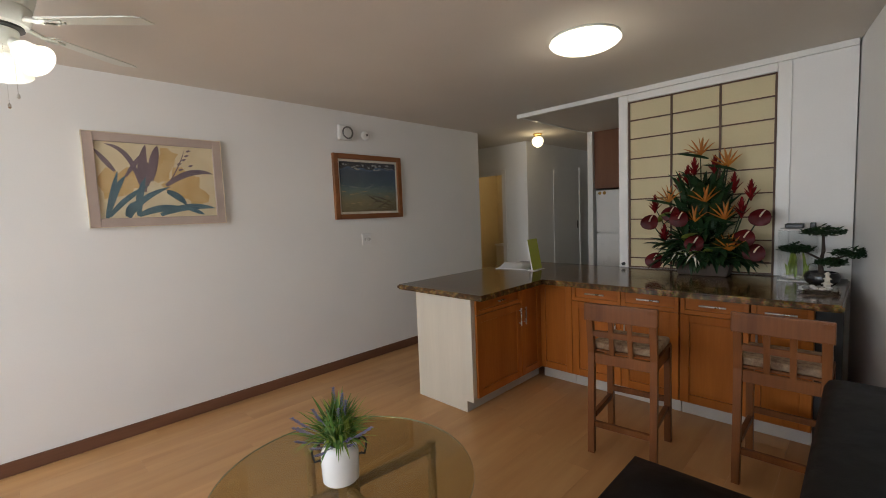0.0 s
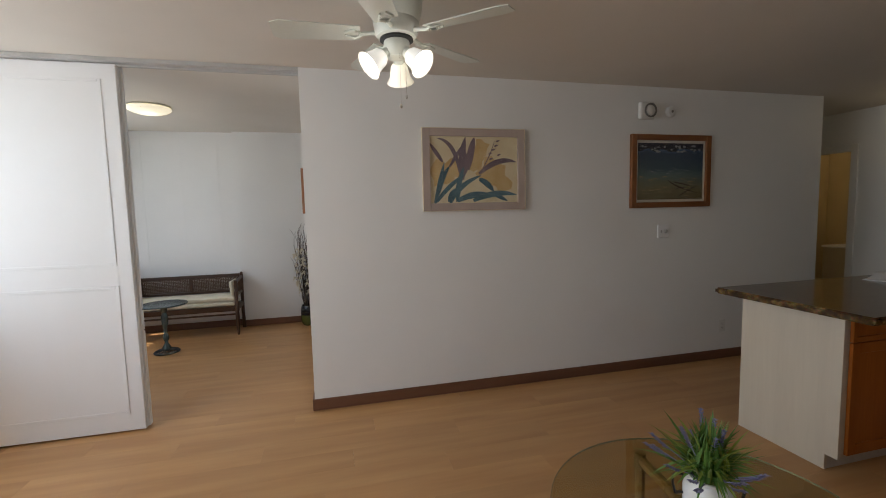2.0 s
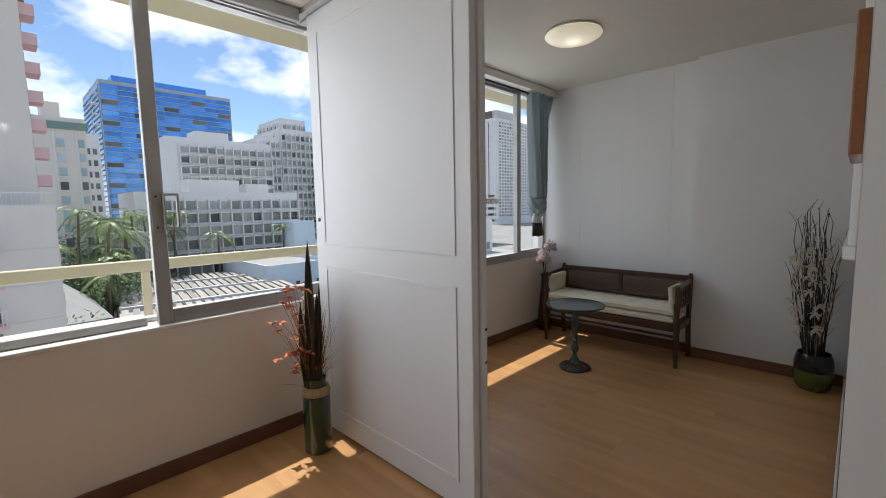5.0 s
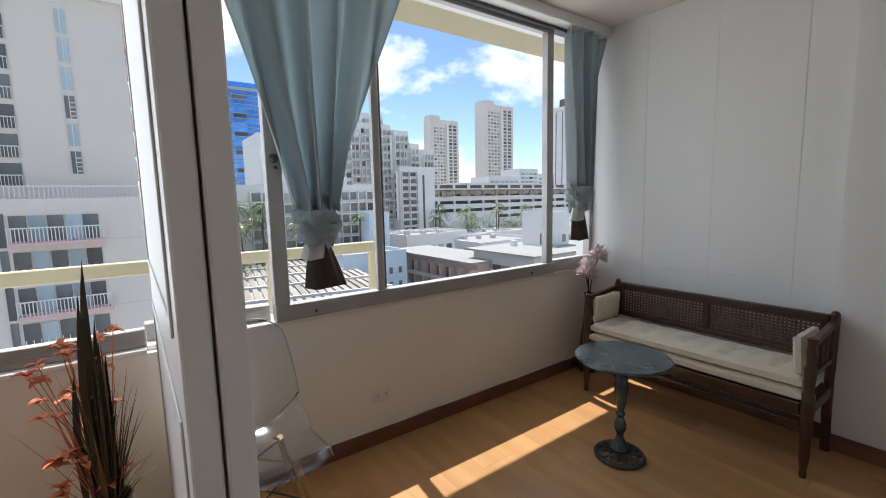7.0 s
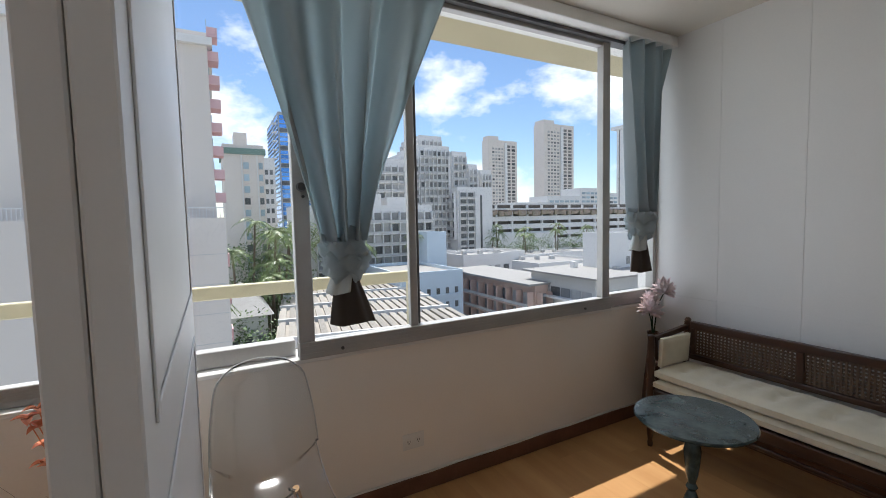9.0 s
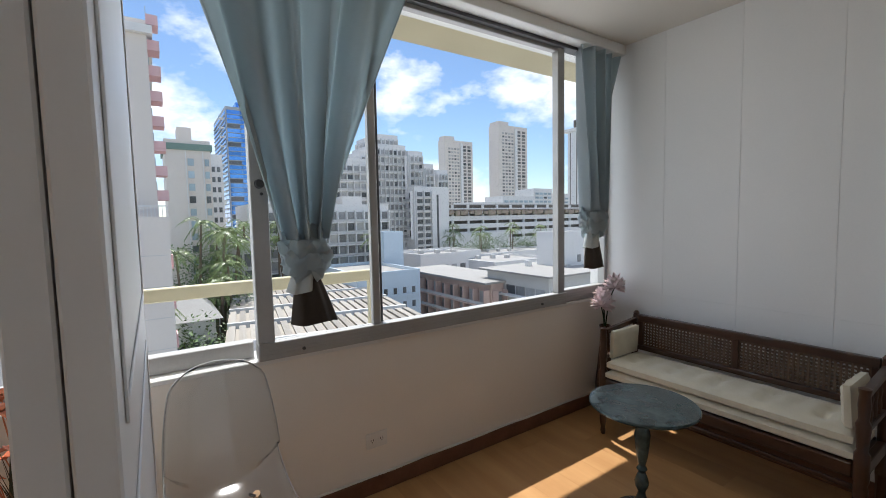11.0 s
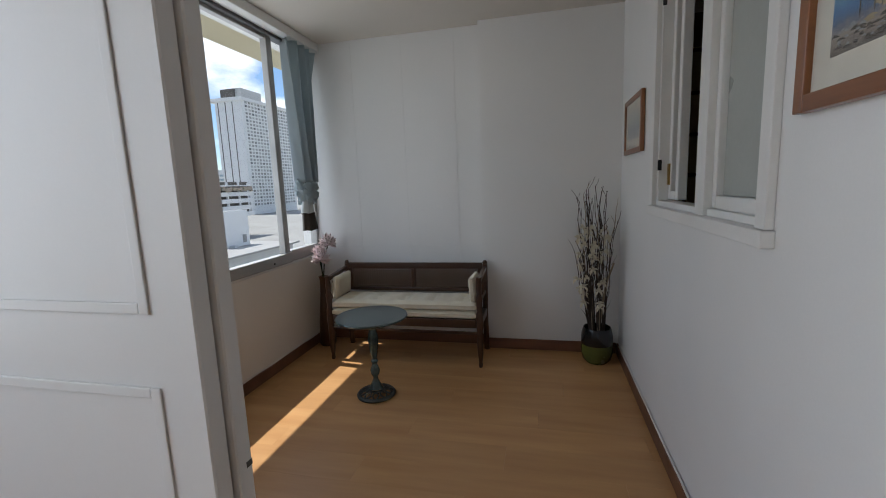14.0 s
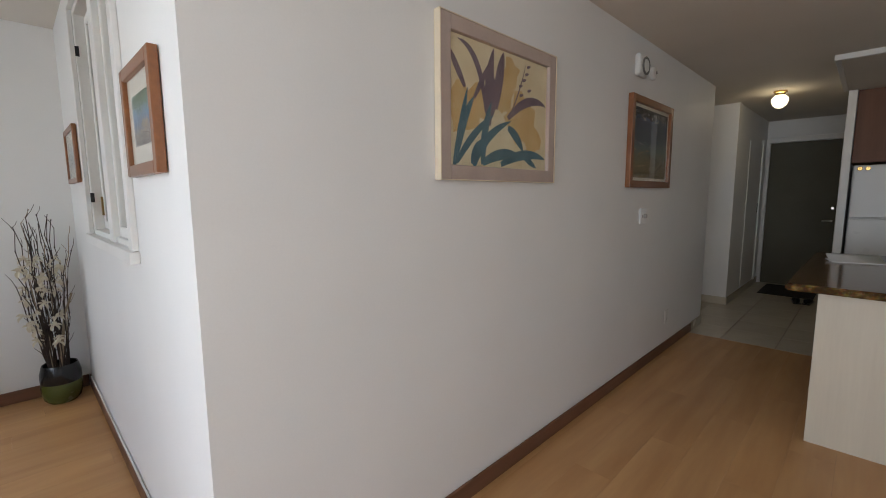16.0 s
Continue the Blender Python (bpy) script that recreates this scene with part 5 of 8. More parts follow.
# ---- pictures ----
def picture(at, w, h, turn, frame_mat, fw, depth, mat_w, label, art, edge=None):
    """A framed picture on a wall; its face looks along local -y, its lower left corner is the origin."""
    root = thing("framed_picture", at, label, "picture", turn=turn)
    for x0, x1, z0, z1 in ((0, fw, 0, h), (w - fw, w, 0, h), (fw, w - fw, 0, fw), (fw, w - fw, h - fw, h)):
        bm = bmesh.new()
        box(bm, x0, x1, -depth, 0, z0, z1, 0.004, 2)
        part("frame_side", bm, frame_mat, root)
    if edge:
        for x0, x1, z0, z1 in ((-0.004, 0, -0.004, h + 0.004), (w, w + 0.004, -0.004, h + 0.004), (0, w, -0.004, 0), (0, w, h, h + 0.004)):
            block("edge_strip", x0, x1, -depth - 0.002, 0, z0, z1, edge, root)
    block("backing", fw, w - fw, -0.008, -0.002, fw, h - fw, ARTCREAM if not mat_w else MATBOARD, root)
    if mat_w:
        i0 = fw + mat_w
        for x0, x1, z0, z1 in ((fw, i0, fw, h - fw), (w - i0, w - fw, fw, h - fw), (i0, w - i0, fw, i0), (i0, w - i0, h - i0, h - fw)):
            block("mat", x0, x1, -0.012, -0.0085, z0, z1, MATBOARD if frame_mat is not FRAMETAUPE else FRAMETAUPE, root)
    art(root, fw + mat_w, w - fw - mat_w, fw + mat_w, h - fw - mat_w)
    bm = bmesh.new()
    box(bm, fw, w - fw, -0.0165, -0.015, fw, h - fw)
    part("glass", bm, PICGLASS, root)
    return root


def stroke(bm, pts, w, y, n=14):
    """A tapering brush stroke along a smooth line of (x, z) points, as a thin raised sheet."""
    pts = [Vector((p[0], 0, p[1])) for p in pts]
    a, b, c = pts
    prev = None
    for i in range(n + 1):
        f = i / n
        p = a * (1 - f) ** 2 + b * 2 * f * (1 - f) + c * f * f
        d = ((b - a) * (1 - f) + (c - b) * f).normalized()
        s = Vector((-d.z, 0, d.x)) * w * max(0.06, math.sin(math.pi * min(1, 0.12 + 0.88 * f)) ** 0.7)
        row = [bm.verts.new(p + s + Vector((0, y, 0))), bm.verts.new(p - s + Vector((0, y, 0)))]
        if prev:
            bm.faces.new((prev[0], prev[1], row[1], row[0]))
        prev = row


def art_orchid(root, x0, x1, z0, z1):
    W, Hh = x1 - x0, z1 - z0
    P = lambda u, v: (x0 + u * W, z0 + v * Hh)
    block("canvas", x0, x1, -0.0105, -0.0085, z0, z1, ARTCREAM, root)
    bm = bmesh.new()
    for u, v, r in ((0.12, 0.45, 0.16), (0.27, 0.52, 0.12), (0.58, 0.82, 0.11), (0.70, 0.45, 0.19), (0.82, 0.30, 0.12), (0.52, 0.62, 0.12)):
        c = P(u, v)
        ring = [bm.verts.new((min(max(c[0] + math.cos(k * 0.524) * r * W * (0.8 + 0.25 * math.sin(k * 2.3 + u * 9)), x0), x1), -0.0109 - 0.00005 * u, min(max(c[1] + math.sin(k * 0.524) * r * W * (0.9 + 0.2 * math.cos(k * 1.7)), z0), z1))) for k in range(12)]
        bm.faces.new(ring)
    part("ochre_blooms", bm, OCHRE, root)
    bm = bmesh.new()
    for i, (a, b, c, w) in enumerate((((0.33, 0.45), (0.28, 0.95), (0.08, 0.97), 0.022), ((0.36, 0.35), (0.34, 0.7), (0.40, 0.99), 0.040), ((0.42, 0.5), (0.46, 0.8), (0.50, 0.99), 0.040), ((0.14, 0.62), (0.06, 0.78), (0.0, 0.90), 0.022), ((0.22, 0.55), (0.33, 0.80), (0.40, 0.90), 0.020), ((0.55, 0.44), (0.78, 0.72), (0.99, 0.62), 0.030), ((0.36, 0.40), (0.44, 0.60), (0.38, 0.80), 0.030))):
        stroke(bm, [P(*a), P(*b), P(*c)], w * W, -0.0112 - 0.0001 * i)
    part("plum_leaves", bm, PLUM, root)
    bm = bmesh.new()
    for i, (a, b, c, w) in enumerate((((0.05, 0.0), (0.12, 0.4), (0.22, 0.56), 0.028), ((0.07, 0.02), (0.2, 0.28), (0.40, 0.44), 0.024), ((0.22, 0.0), (0.30, 0.28), (0.58, 0.42), 0.028), ((0.30, 0.03), (0.50, 0.18), (0.72, 0.10), 0.034), ((0.48, 0.03), (0.75, 0.20), (0.99, 0.11), 0.032), ((0.55, 0.36), (0.66, 0.30), (0.72, 0.16), 0.032), ((0.70, 0.14), (0.80, 0.08), (0.88, 0.02), 0.022), ((0.30, 0.02), (0.30, 0.3), (0.38, 0.55), 0.030), ((0.20, 0.02), (0.22, 0.2), (0.33, 0.22), 0.022), ((0.06, 0.03), (0.10, 0.3), (0.16, 0.62), 0.024))):
        stroke(bm, [P(*a), P(*b), P(*c)], w * W, -0.0120 - 0.0001 * i)
    part("teal_leaves", bm, TEAL, root)
    bm = bmesh.new()
    stroke(bm, [P(0.56, 0.45), P(0.68, 0.7), P(0.74, 0.97)], 0.005 * W, -0.0131)
    for u, v in ((0.66, 0.74), (0.70, 0.80), (0.75, 0.93), (0.73, 0.86), (0.76, 0.72), (0.67, 0.66)):
        stroke(bm, [P(u, v), P(u + 0.02, v + 0.01), P(u + 0.045, v + 0.02)], 0.010 * W, -0.0133, 4)
    part("seed_stem", bm, PLUM, root)


def bands(name, stops, scale):
    """Paint in soft horizontal bands up the picture, with noise between them."""
    m, n, l, p = tree_of(name)
    co, sep, nz, add = n.new("ShaderNodeTexCoord"), n.new("ShaderNodeSeparateXYZ"), n.new("ShaderNodeTexNoise"), n.new("ShaderNodeMath")
    l.new(co.outputs["Generated"], sep.inputs[0])
    nz.inputs["Scale"].default_value, nz.inputs["Detail"].default_value = scale, 6
    l.new(co.outputs["Generated"], nz.inputs["Vector"])
    add.operation = "MULTIPLY_ADD"
    add.inputs[1].default_value = 0.28
    l.new(nz.outputs[0], add.inputs[0]), l.new(sep.outputs["Z"], add.inputs[2])
    ramp = n.new("ShaderNodeValToRGB")
    e = ramp.color_ramp.elements
    e[0].position, e[0].color = stops[0][0], (*stops[0][1], 1)
    e[1].position, e[1].color = stops[-1][0], (*stops[-1][1], 1)
    for pos, c in stops[1:-1]:
        e.new(pos).color = (*c, 1)
    l.new(add.outputs[0], ramp.inputs[0]), l.new(ramp.outputs[0], p.inputs["Base Color"])
    p.inputs["Roughness"].default_value = 0.5
    return m


SEA = bands("seascape_paint", [(0.10, (0.16, 0.12, 0.06)), (0.35, (0.22, 0.20, 0.11)), (0.58, (0.14, 0.20, 0.19)), (0.72, (0.07, 0.11, 0.15)), (0.96, (0.05, 0.08, 0.13)), (1.02, (0.04, 0.04, 0.05)), (1.10, (0.12, 0.18, 0.30))], 5)
BEACH = bands("beach_print", [(0.10, (0.10, 0.09, 0.08)), (0.35, (0.36, 0.30, 0.24)), (0.52, (0.10, 0.14, 0.22)), (0.62, (0.08, 0.18, 0.36)), (0.85, (0.16, 0.34, 0.46)), (1.1, (0.05, 0.12, 0.05))], 9)
PALEPRINT = bands("pale_print", [(0.15, (0.40, 0.40, 0.38)), (0.45, (0.26, 0.30, 0.33)), (0.7, (0.42, 0.46, 0.44)), (1.0, (0.50, 0.50, 0.44))], 6)


def art_sea(root, x0, x1, z0, z1):
    block("canvas", x0, x1, -0.0125, -0.0086, z0, z1, SEA, root)
    bm = bmesh.new()
    W, Hh = x1 - x0, z1 - z0
    for i, (a, b, c) in enumerate((((0.45, 0.35), (0.6, 0.2), (0.95, 0.10)), ((0.55, 0.30), (0.7, 0.3), (0.9, 0.18)), ((0.5, 0.1), (0.6, 0.25), (0.75, 0.2)), ((0.62, 0.05), (0.75, 0.15), (0.92, 0.25)))):
        stroke(bm, [(x0 + u * W, z0 + v * Hh) for u, v in (a, b, c)], 0.008 * W, -0.0128 - 0.0002 * i)
    part("driftwood_strokes", bm, BROWNPOT, root)
    Q = random.Random(3)
    for nm, m, n, u, v, ln, w, y in (("cloud_strokes", CLOUDPAINT, 26, (0.03, 0.97), (0.84, 0.95), 0.05, 0.014, -0.0134), ("surf_strokes", CLOUDPAINT, 12, (0.04, 0.8), (0.46, 0.56), 0.08, 0.004, -0.0136), ("sand_strokes", SANDPAINT, 26, (0.05, 0.9), (0.06, 0.42), 0.08, 0.007, -0.0132), ("shade_strokes", SHADEPAINT, 16, (0.35, 0.95), (0.97, 0.99), 0.05, 0.006, -0.0138)):
        bm = bmesh.new()
        for i in range(n):
            a, b = Q.uniform(*u), Q.uniform(*v)
            d = ln * Q.uniform(0.5, 1.2)
            stroke(bm, [(x0 + max(0.02, a - d / 2) * W, z0 + b * Hh), (x0 + a * W, z0 + min(0.985, b + 0.012) * Hh), (x0 + min(0.98, a + d / 2) * W, z0 + (b - 0.004) * Hh)], w * W * Q.uniform(0.5, 1.1), y - 0.00001 * i, 6)
        part(nm, bm, m, root)


def art_beach(root, x0, x1, z0, z1):
    block("print", x0, x1, -0.0125, -0.0086, z0, z1, BEACH, root)
    bm = bmesh.new()
    W, Hh = x1 - x0, z1 - z0
    for i, (u, v) in enumerate(((0.35, 0.8), (0.5, 0.9), (0.62, 0.78), (0.75, 0.88), (0.45, 0.7), (0.85, 0.75))):
        for a in range(5):
            stroke(bm, [(x0 + u * W, z0 + v * Hh), (x0 + (u + 0.06 * math.cos(a * 1.3)) * W, z0 + (v + 0.03) * Hh), (x0 + min(max(u + 0.14 * math.cos(a * 1.3), 0.02), 0.98) * W, z0 + (v - 0.12 - 0.05 * math.sin(a)) * Hh)], 0.012 * W, -0.0127 - 0.0001 * i, 6)
    part("palm_strokes", bm, PALMPAINT, root)
    Q = random.Random(4)
    for nm, m, n, u, v, ln, w, y in (("canopy_strokes", PALMPAINT, 60, (0.04, 0.96), (0.72, 0.97), 0.10, 0.018, -0.0136), ("dune_strokes", SANDPAINT, 22, (0.45, 0.95), (0.24, 0.46), 0.12, 0.020, -0.0134), ("shade_strokes", SHADEPAINT, 40, (0.05, 0.95), (0.04, 0.24), 0.10, 0.014, -0.0138), ("rock_strokes", CLOUDPAINT, 24, (0.1, 0.95), (0.06, 0.30), 0.06, 0.010, -0.0142)):
        bm = bmesh.new()
        for i in range(n):
            a, b = Q.uniform(*u), Q.uniform(*v)
            d = ln * Q.uniform(0.5, 1.2)
            stroke(bm, [(x0 + max(0.02, a - d / 2) * W, z0 + b * Hh), (x0 + a * W, z0 + min(0.98, b + 0.02) * Hh), (x0 + min(0.98, a + d / 2) * W, z0 + (b - 0.01) * Hh)], w * W * Q.uniform(0.5, 1.1), y - 0.000005 * i, 6)
        part(nm, bm, m, root)
    bm = bmesh.new()
    for i, u in enumerate((0.52, 0.60, 0.68, 0.36)):
        stroke(bm, [(x0 + u * W, z0 + 0.32 * Hh), (x0 + (u - 0.02) * W, z0 + 0.6 * Hh), (x0 + (u + 0.02) * W, z0 + 0.86 * Hh)], 0.010 * W, -0.0146 - 0.00002 * i, 8)
    part("trunk_strokes", bm, SHADEPAINT, root)


def art_pale(root, x0, x1, z0, z1):
    block("print", x0, x1, -0.0125, -0.0086, z0, z1, PALEPRINT, root)


picture((0.850, -0.003, 1.437), 0.815, 0.612, 0, FRAMETAUPE, 0.056, 0.030, 0.0, "orchid leaf painting in a taupe frame with a cream edge", art_orchid, FRAMECREAM)
picture((2.640, -0.003, 1.420), 0.810, 0.620, 0, FRAMEWOOD, 0.048, 0.034, 0.022, "seascape painting in a polished wooden frame", art_sea)
picture((-0.003, 0.568, 1.440), 0.396, 0.335, -90, FRAMEWOOD, 0.036, 0.026, 0.055, "beach print with a cream mat in a koa frame", art_beach)
picture((-0.003, 2.585, 1.465), 0.500, 0.335, -90, FRAMEWOOD, 0.030, 0.022, 0.055, "pale faded print in a thin wooden frame", art_pale)

# ---- small things on the walls ----
al = thing("wall_alarm", (2.80, 0, 2.235), "white wall alarm with a grey horn ring", "alarm")
bm = bmesh.new()
box(bm, -0.088, 0.062, -0.040, -0.0005, -0.072, 0.072, 0.022, 4)
part("housing", bm, PLASTIC, al, smooth=True)
bm = bmesh.new()
lathe(bm, [(0.046, 0.0), (0.058, 0.0), (0.060, 0.008), (0.054, 0.012), (0.047, 0.009)], 32, (0.008, -0.0405, 0.0), pose(0, 0, 0, 90, 0, 0))
part("horn", bm, HORNGREY, al, "grey horn ring", True)
bm = bmesh.new()
lathe(bm, [(0.0455, 0.0), (0.040, 0.010), (0.020, 0.015), (0, 0.016)], 28, (0.008, -0.0405, 0.0), pose(0, 0, 0, 90, 0, 0))
part("dome", bm, PLASTIC, al, smooth=True)
sd = thing("smoke_detector", (3.035, 0, 2.235), "small round white smoke detector", "detector")
bm = bmesh.new()
lathe(bm, [(0.045, 0.0005), (0.045, 0.018), (0.036, 0.030), (0.012, 0.033), (0, 0.033)], 24, (0, 0, 0), pose(0, 0, 0, 90, 0, 0))
part("housing", bm, PLASTIC, sd, smooth=True)
bm = bmesh.new()
rod(bm, (0, -0.0335, 0), (0, -0.038, 0), 0.012, 0.010, 12)
part("test_button", bm, HORNGREY, sd)
sw = thing("light_switch", (2.985, 0, 1.213), "white wall plate with a round dimmer knob", "switch")
block("plate", -0.057, 0.057, -0.012, -0.0005, -0.058, 0.058, WHITEPAPER, sw, 0.004)
bm = bmesh.new()
rod(bm, (0.018, -0.0125, 0), (0.018, -0.028, 0), 0.017, 0.015, 16)
part("knob", bm, EDGEPAINT, sw)
block("toggle", -0.032, -0.022, -0.020, -0.0125, -0.012, 0.012, EDGEPAINT, sw, 0.002)


def outlet(at, turn, wide, label):
    root = thing("power_outlet", at, label, "outlet", "power outlets", turn)
    w = 0.058 if wide else 0.036
    block("plate", -w, w, -0.0055, -0.0005, -0.058 if not wide else -0.04, 0.058 if not wide else 0.04, PLASTIC, root, 0.002)
    spots = ((-0.026, 0), (0.026, 0)) if wide else ((0, -0.02), (0, 0.02))
    for x, z in spots:
        bm = bmesh.new()
        rod(bm, (x, -0.0058, z), (x, -0.0075, z), 0.017, 0.016, 14)
        f = part("socket", bm, PLASTIC, root)
        bm = bmesh.new()
        for s in (-1, 1):
            box(bm, x + s * 0.006 - 0.0016, x + s * 0.006 + 0.0016, -0.0079, -0.00755, z - 0.002, z + 0.008)
        rod(bm, (x, -0.00755, z - 0.008), (x, -0.0079, z - 0.008), 0.003, None, 8)
        part("slots", bm, DARKSLOT, f)


outlet((-2.47, 1.015, 0.270), 90, True, "white double power outlet on the low wall")
outlet((-2.425, -1.43, 0.245), 90, True, "white double power outlet on the low wall")
outlet((3.66, 0, 0.31), 0, False, "white power outlet above the baseboard")


# ---- lamps ----
def lamp_inside(at, watts, size, colour):
    ob = new("lamp_bulb", bpy.data.lights.new("lamp_bulb", "POINT"))
    ob.data.energy, ob.data.shadow_soft_size, ob.data.color = watts, size, colour
    ob.location = at
    return ob


def disc_lamp(at, r, m, label):
    root = thing("ceiling_lamp", at, label, "ceiling lamp", "round ceiling lamps")
    bm = bmesh.new()
    lathe(bm, [(r * 0.90, -0.0005), (r * 0.97, -0.004), (r * 0.97, -0.014), (r * 0.90, -0.016)], 48)
    part("rim", bm, FANWHITE, root, smooth=True)
    bm = bmesh.new()
    lathe(bm, [(r * 0.96, -0.0165), (r, -0.026), (r * 0.95, -0.038), (r * 0.80, -0.055), (r * 0.55, -0.070), (r * 0.25, -0.077), (0, -0.078)], 48)
    part("diffuser", bm, m, root, smooth=True).visible_shadow = False
    for k in range(3):
        a = k * 2.094 + 0.5
        bm = bmesh.new()
        lathe(bm, [(0, -0.010), (0.006, -0.008), (0.007, 0)], 10, (r * 0.87 * math.cos(a), r * 0.87 * math.sin(a), -0.038))
        part("clip", bm, ALU, root)


disc_lamp((2.96, -2.34, H), 0.205, LAMPGLOW, "lit round ceiling lamp with a frosted diffuser")
lamp_inside((2.96, -2.34, H - 0.085), 1.0, 0.10, (1.0, 0.86, 0.66))
disc_lamp((-1.47, 1.56, H2), 0.19, LAMPDIM, "softly lit round ceiling lamp in the alcove")
lamp_inside((-1.47, 1.56, H2 - 0.085), 0.5, 0.10, (1.0, 0.85, 0.6))

gl = thing("hall_lamp", (5.50, -0.43, H), "small lit glass globe on a brass base", "ceiling lamp")
bm = bmesh.new()
lathe(bm, [(0.06, -0.0005), (0.06, -0.015), (0.045, -0.025), (0.040, -0.045), (0, -0.045)], 24)
part("base", bm, BRASS, gl, smooth=True)
bm = bmesh.new()
lathe(bm, [(0.045, -0.0455), (0.072, -0.075), (0.075, -0.105), (0.060, -0.145), (0.030, -0.172), (0, -0.180)], 28)
part("globe", bm, GLOBE, gl, smooth=True).visible_shadow = False
lamp_inside((5.50, -0.43, H - 0.11), 0.5, 0.05, (1.0, 0.78, 0.48))
bl = thing("bath_lamp", (6.6, 0.9, H), "round lit bathroom ceiling lamp", "ceiling lamp")
bm = bmesh.new()
lathe(bm, [(0.12, -0.0005), (0.12, -0.03), (0.08, -0.06), (0, -0.07)], 24)
part("diffuser", bm, GLOBE, bl, smooth=True).visible_shadow = False
lamp_inside((6.6, 0.9, H - 0.08), 1.3, 0.06, (1.0, 0.74, 0.38))

fan = thing("ceiling_fan", (0.514, -1.133, H), "white ceiling fan with three bell lamp shades", "ceiling fan", turn=32)
bm = bmesh.new()
lathe(bm, [(0.122, -0.0005), (0.124, -0.03), (0.122, -0.036), (0.126, -0.04), (0.120, -0.09), (0.108, -0.13), (0.104, -0.136), (0.106, -0.142), (0.100, -0.185), (0.090, -0.202), (0.075, -0.208), (0, -0.208)], 40)
part("motor_housing", bm, FANWHITE, fan, smooth=True)
bm = bmesh.new()
lathe(bm, [(0.076, -0.2085), (0.078, -0.217), (0.05, -0.221), (0, -0.221)], 32)
part("dark_ring", bm, BLACK, fan)
bm = bmesh.new()
lathe(bm, [(0.058, -0.2215), (0.060, -0.228), (0.058, -0.275), (0.045, -0.295), (0, -0.300)], 28)
part("lamp_fitter", bm, FANWHITE, fan, smooth=True)
for k in range(5):
    a = k * math.tau / 5
    m = pose(0, 0, -0.192, 0, 0, math.degrees(a)) @ pose(0, 0, 0, 11, 0, 0)
    bm = bmesh.new()
    n = 10
    rows = []
    for i in range(n + 1):
        f = i / n
        x = 0.165 + 0.385 * f
        w = 0.052 + 0.018 * f
        if i == n:
            w *= 0.72
        rows.append([bm.verts.new(m @ Vector((x, s * w, z))) for s, z in ((-1, 0.0), (1, 0.0), (1, 0.005), (-1, 0.005))])
    for p, q in zip(rows, rows[1:]):
        for j in range(4):
            bm.faces.new((p[j], p[(j + 1) % 4], q[(j + 1) % 4], q[j]))
    bm.faces.new(rows[0]), bm.faces.new(rows[-1])
    bl_ = part("blade", bm, FANWHITE, fan)
    bm = bmesh.new()
    tube(bm, [m @ Vector((0.075, 0, 0.012)), m @ Vector((0.12, 0, 0.004)), m @ Vector((0.17, 0.0, -0.004))], 0.012, 0.009, 8)
    lathe(bm, [(0.018, -0.003), (0.026, 0.0), (0.018, 0.003)], 14, m @ Vector((0.195, 0, -0.006)))
    for s in (-1, 1):
        tube(bm, [m @ Vector((0.15, 0, -0.004)), m @ Vector((0.19, s * 0.030, -0.004)), m @ Vector((0.235, s * 0.012, -0.004))], 0.007, 0.005, 6)
    part("blade_iron", bm, FANWHITE, bl_)
for k, (ang, mt) in enumerate(((163, SHADEGLOW), (283, SHADEGLOW), (43, SHADEDIM))):
    m = pose(0, 0, -0.268, 0, 0, ang) @ pose(0.045, 0, -0.005, 0, -52 if mt is SHADEGLOW else -38, 0)
    bm = bmesh.new()
    rod(bm, m @ Vector((0, 0, 0.02)), m @ Vector((0, 0, -0.03)), 0.022, 0.025, 14)
    arm = part("shade_holder", bm, FANWHITE, fan)
    bm = bmesh.new()
    lathe(bm, [(0.028, -0.030), (0.040, -0.045), (0.045, -0.070), (0.050, -0.095), (0.062, -0.118), (0.066, -0.122), (0.060, -0.117), (0.046, -0.094), (0.040, -0.068), (0.034, -0.045), (0.0, -0.040)], 28, m.translation, m.to_3x3().to_4x4())
    part("shade", bm, mt, arm, "frosted white bell shade", True).visible_shadow = False
    if mt is SHADEGLOW:
        w_ = fan.matrix_basis @ m @ Vector((0, 0, -0.085))
        lamp_inside(w_, 0.28, 0.025, (1.0, 0.93, 0.82))
for x, z in ((0.012, -0.475), (-0.022, -0.52)):
    bm = bmesh.new()
    for k in range(26):
        bmesh.ops.create_icosphere(bm, subdivisions=1, radius=0.0016, matrix=Matrix.Translation((x, -0.045, -0.29 + (z + 0.29) * k / 25)))
    rod(bm, (x, -0.045, -0.285), (x, -0.045, z), 0.0006, None, 4)
    lathe(bm, [(0, 0.01), (0.005, 0.004), (0.006, -0.008), (0, -0.014)], 10, (x, -0.045, z))
    part("pull_chain", bm, STEEL, fan)

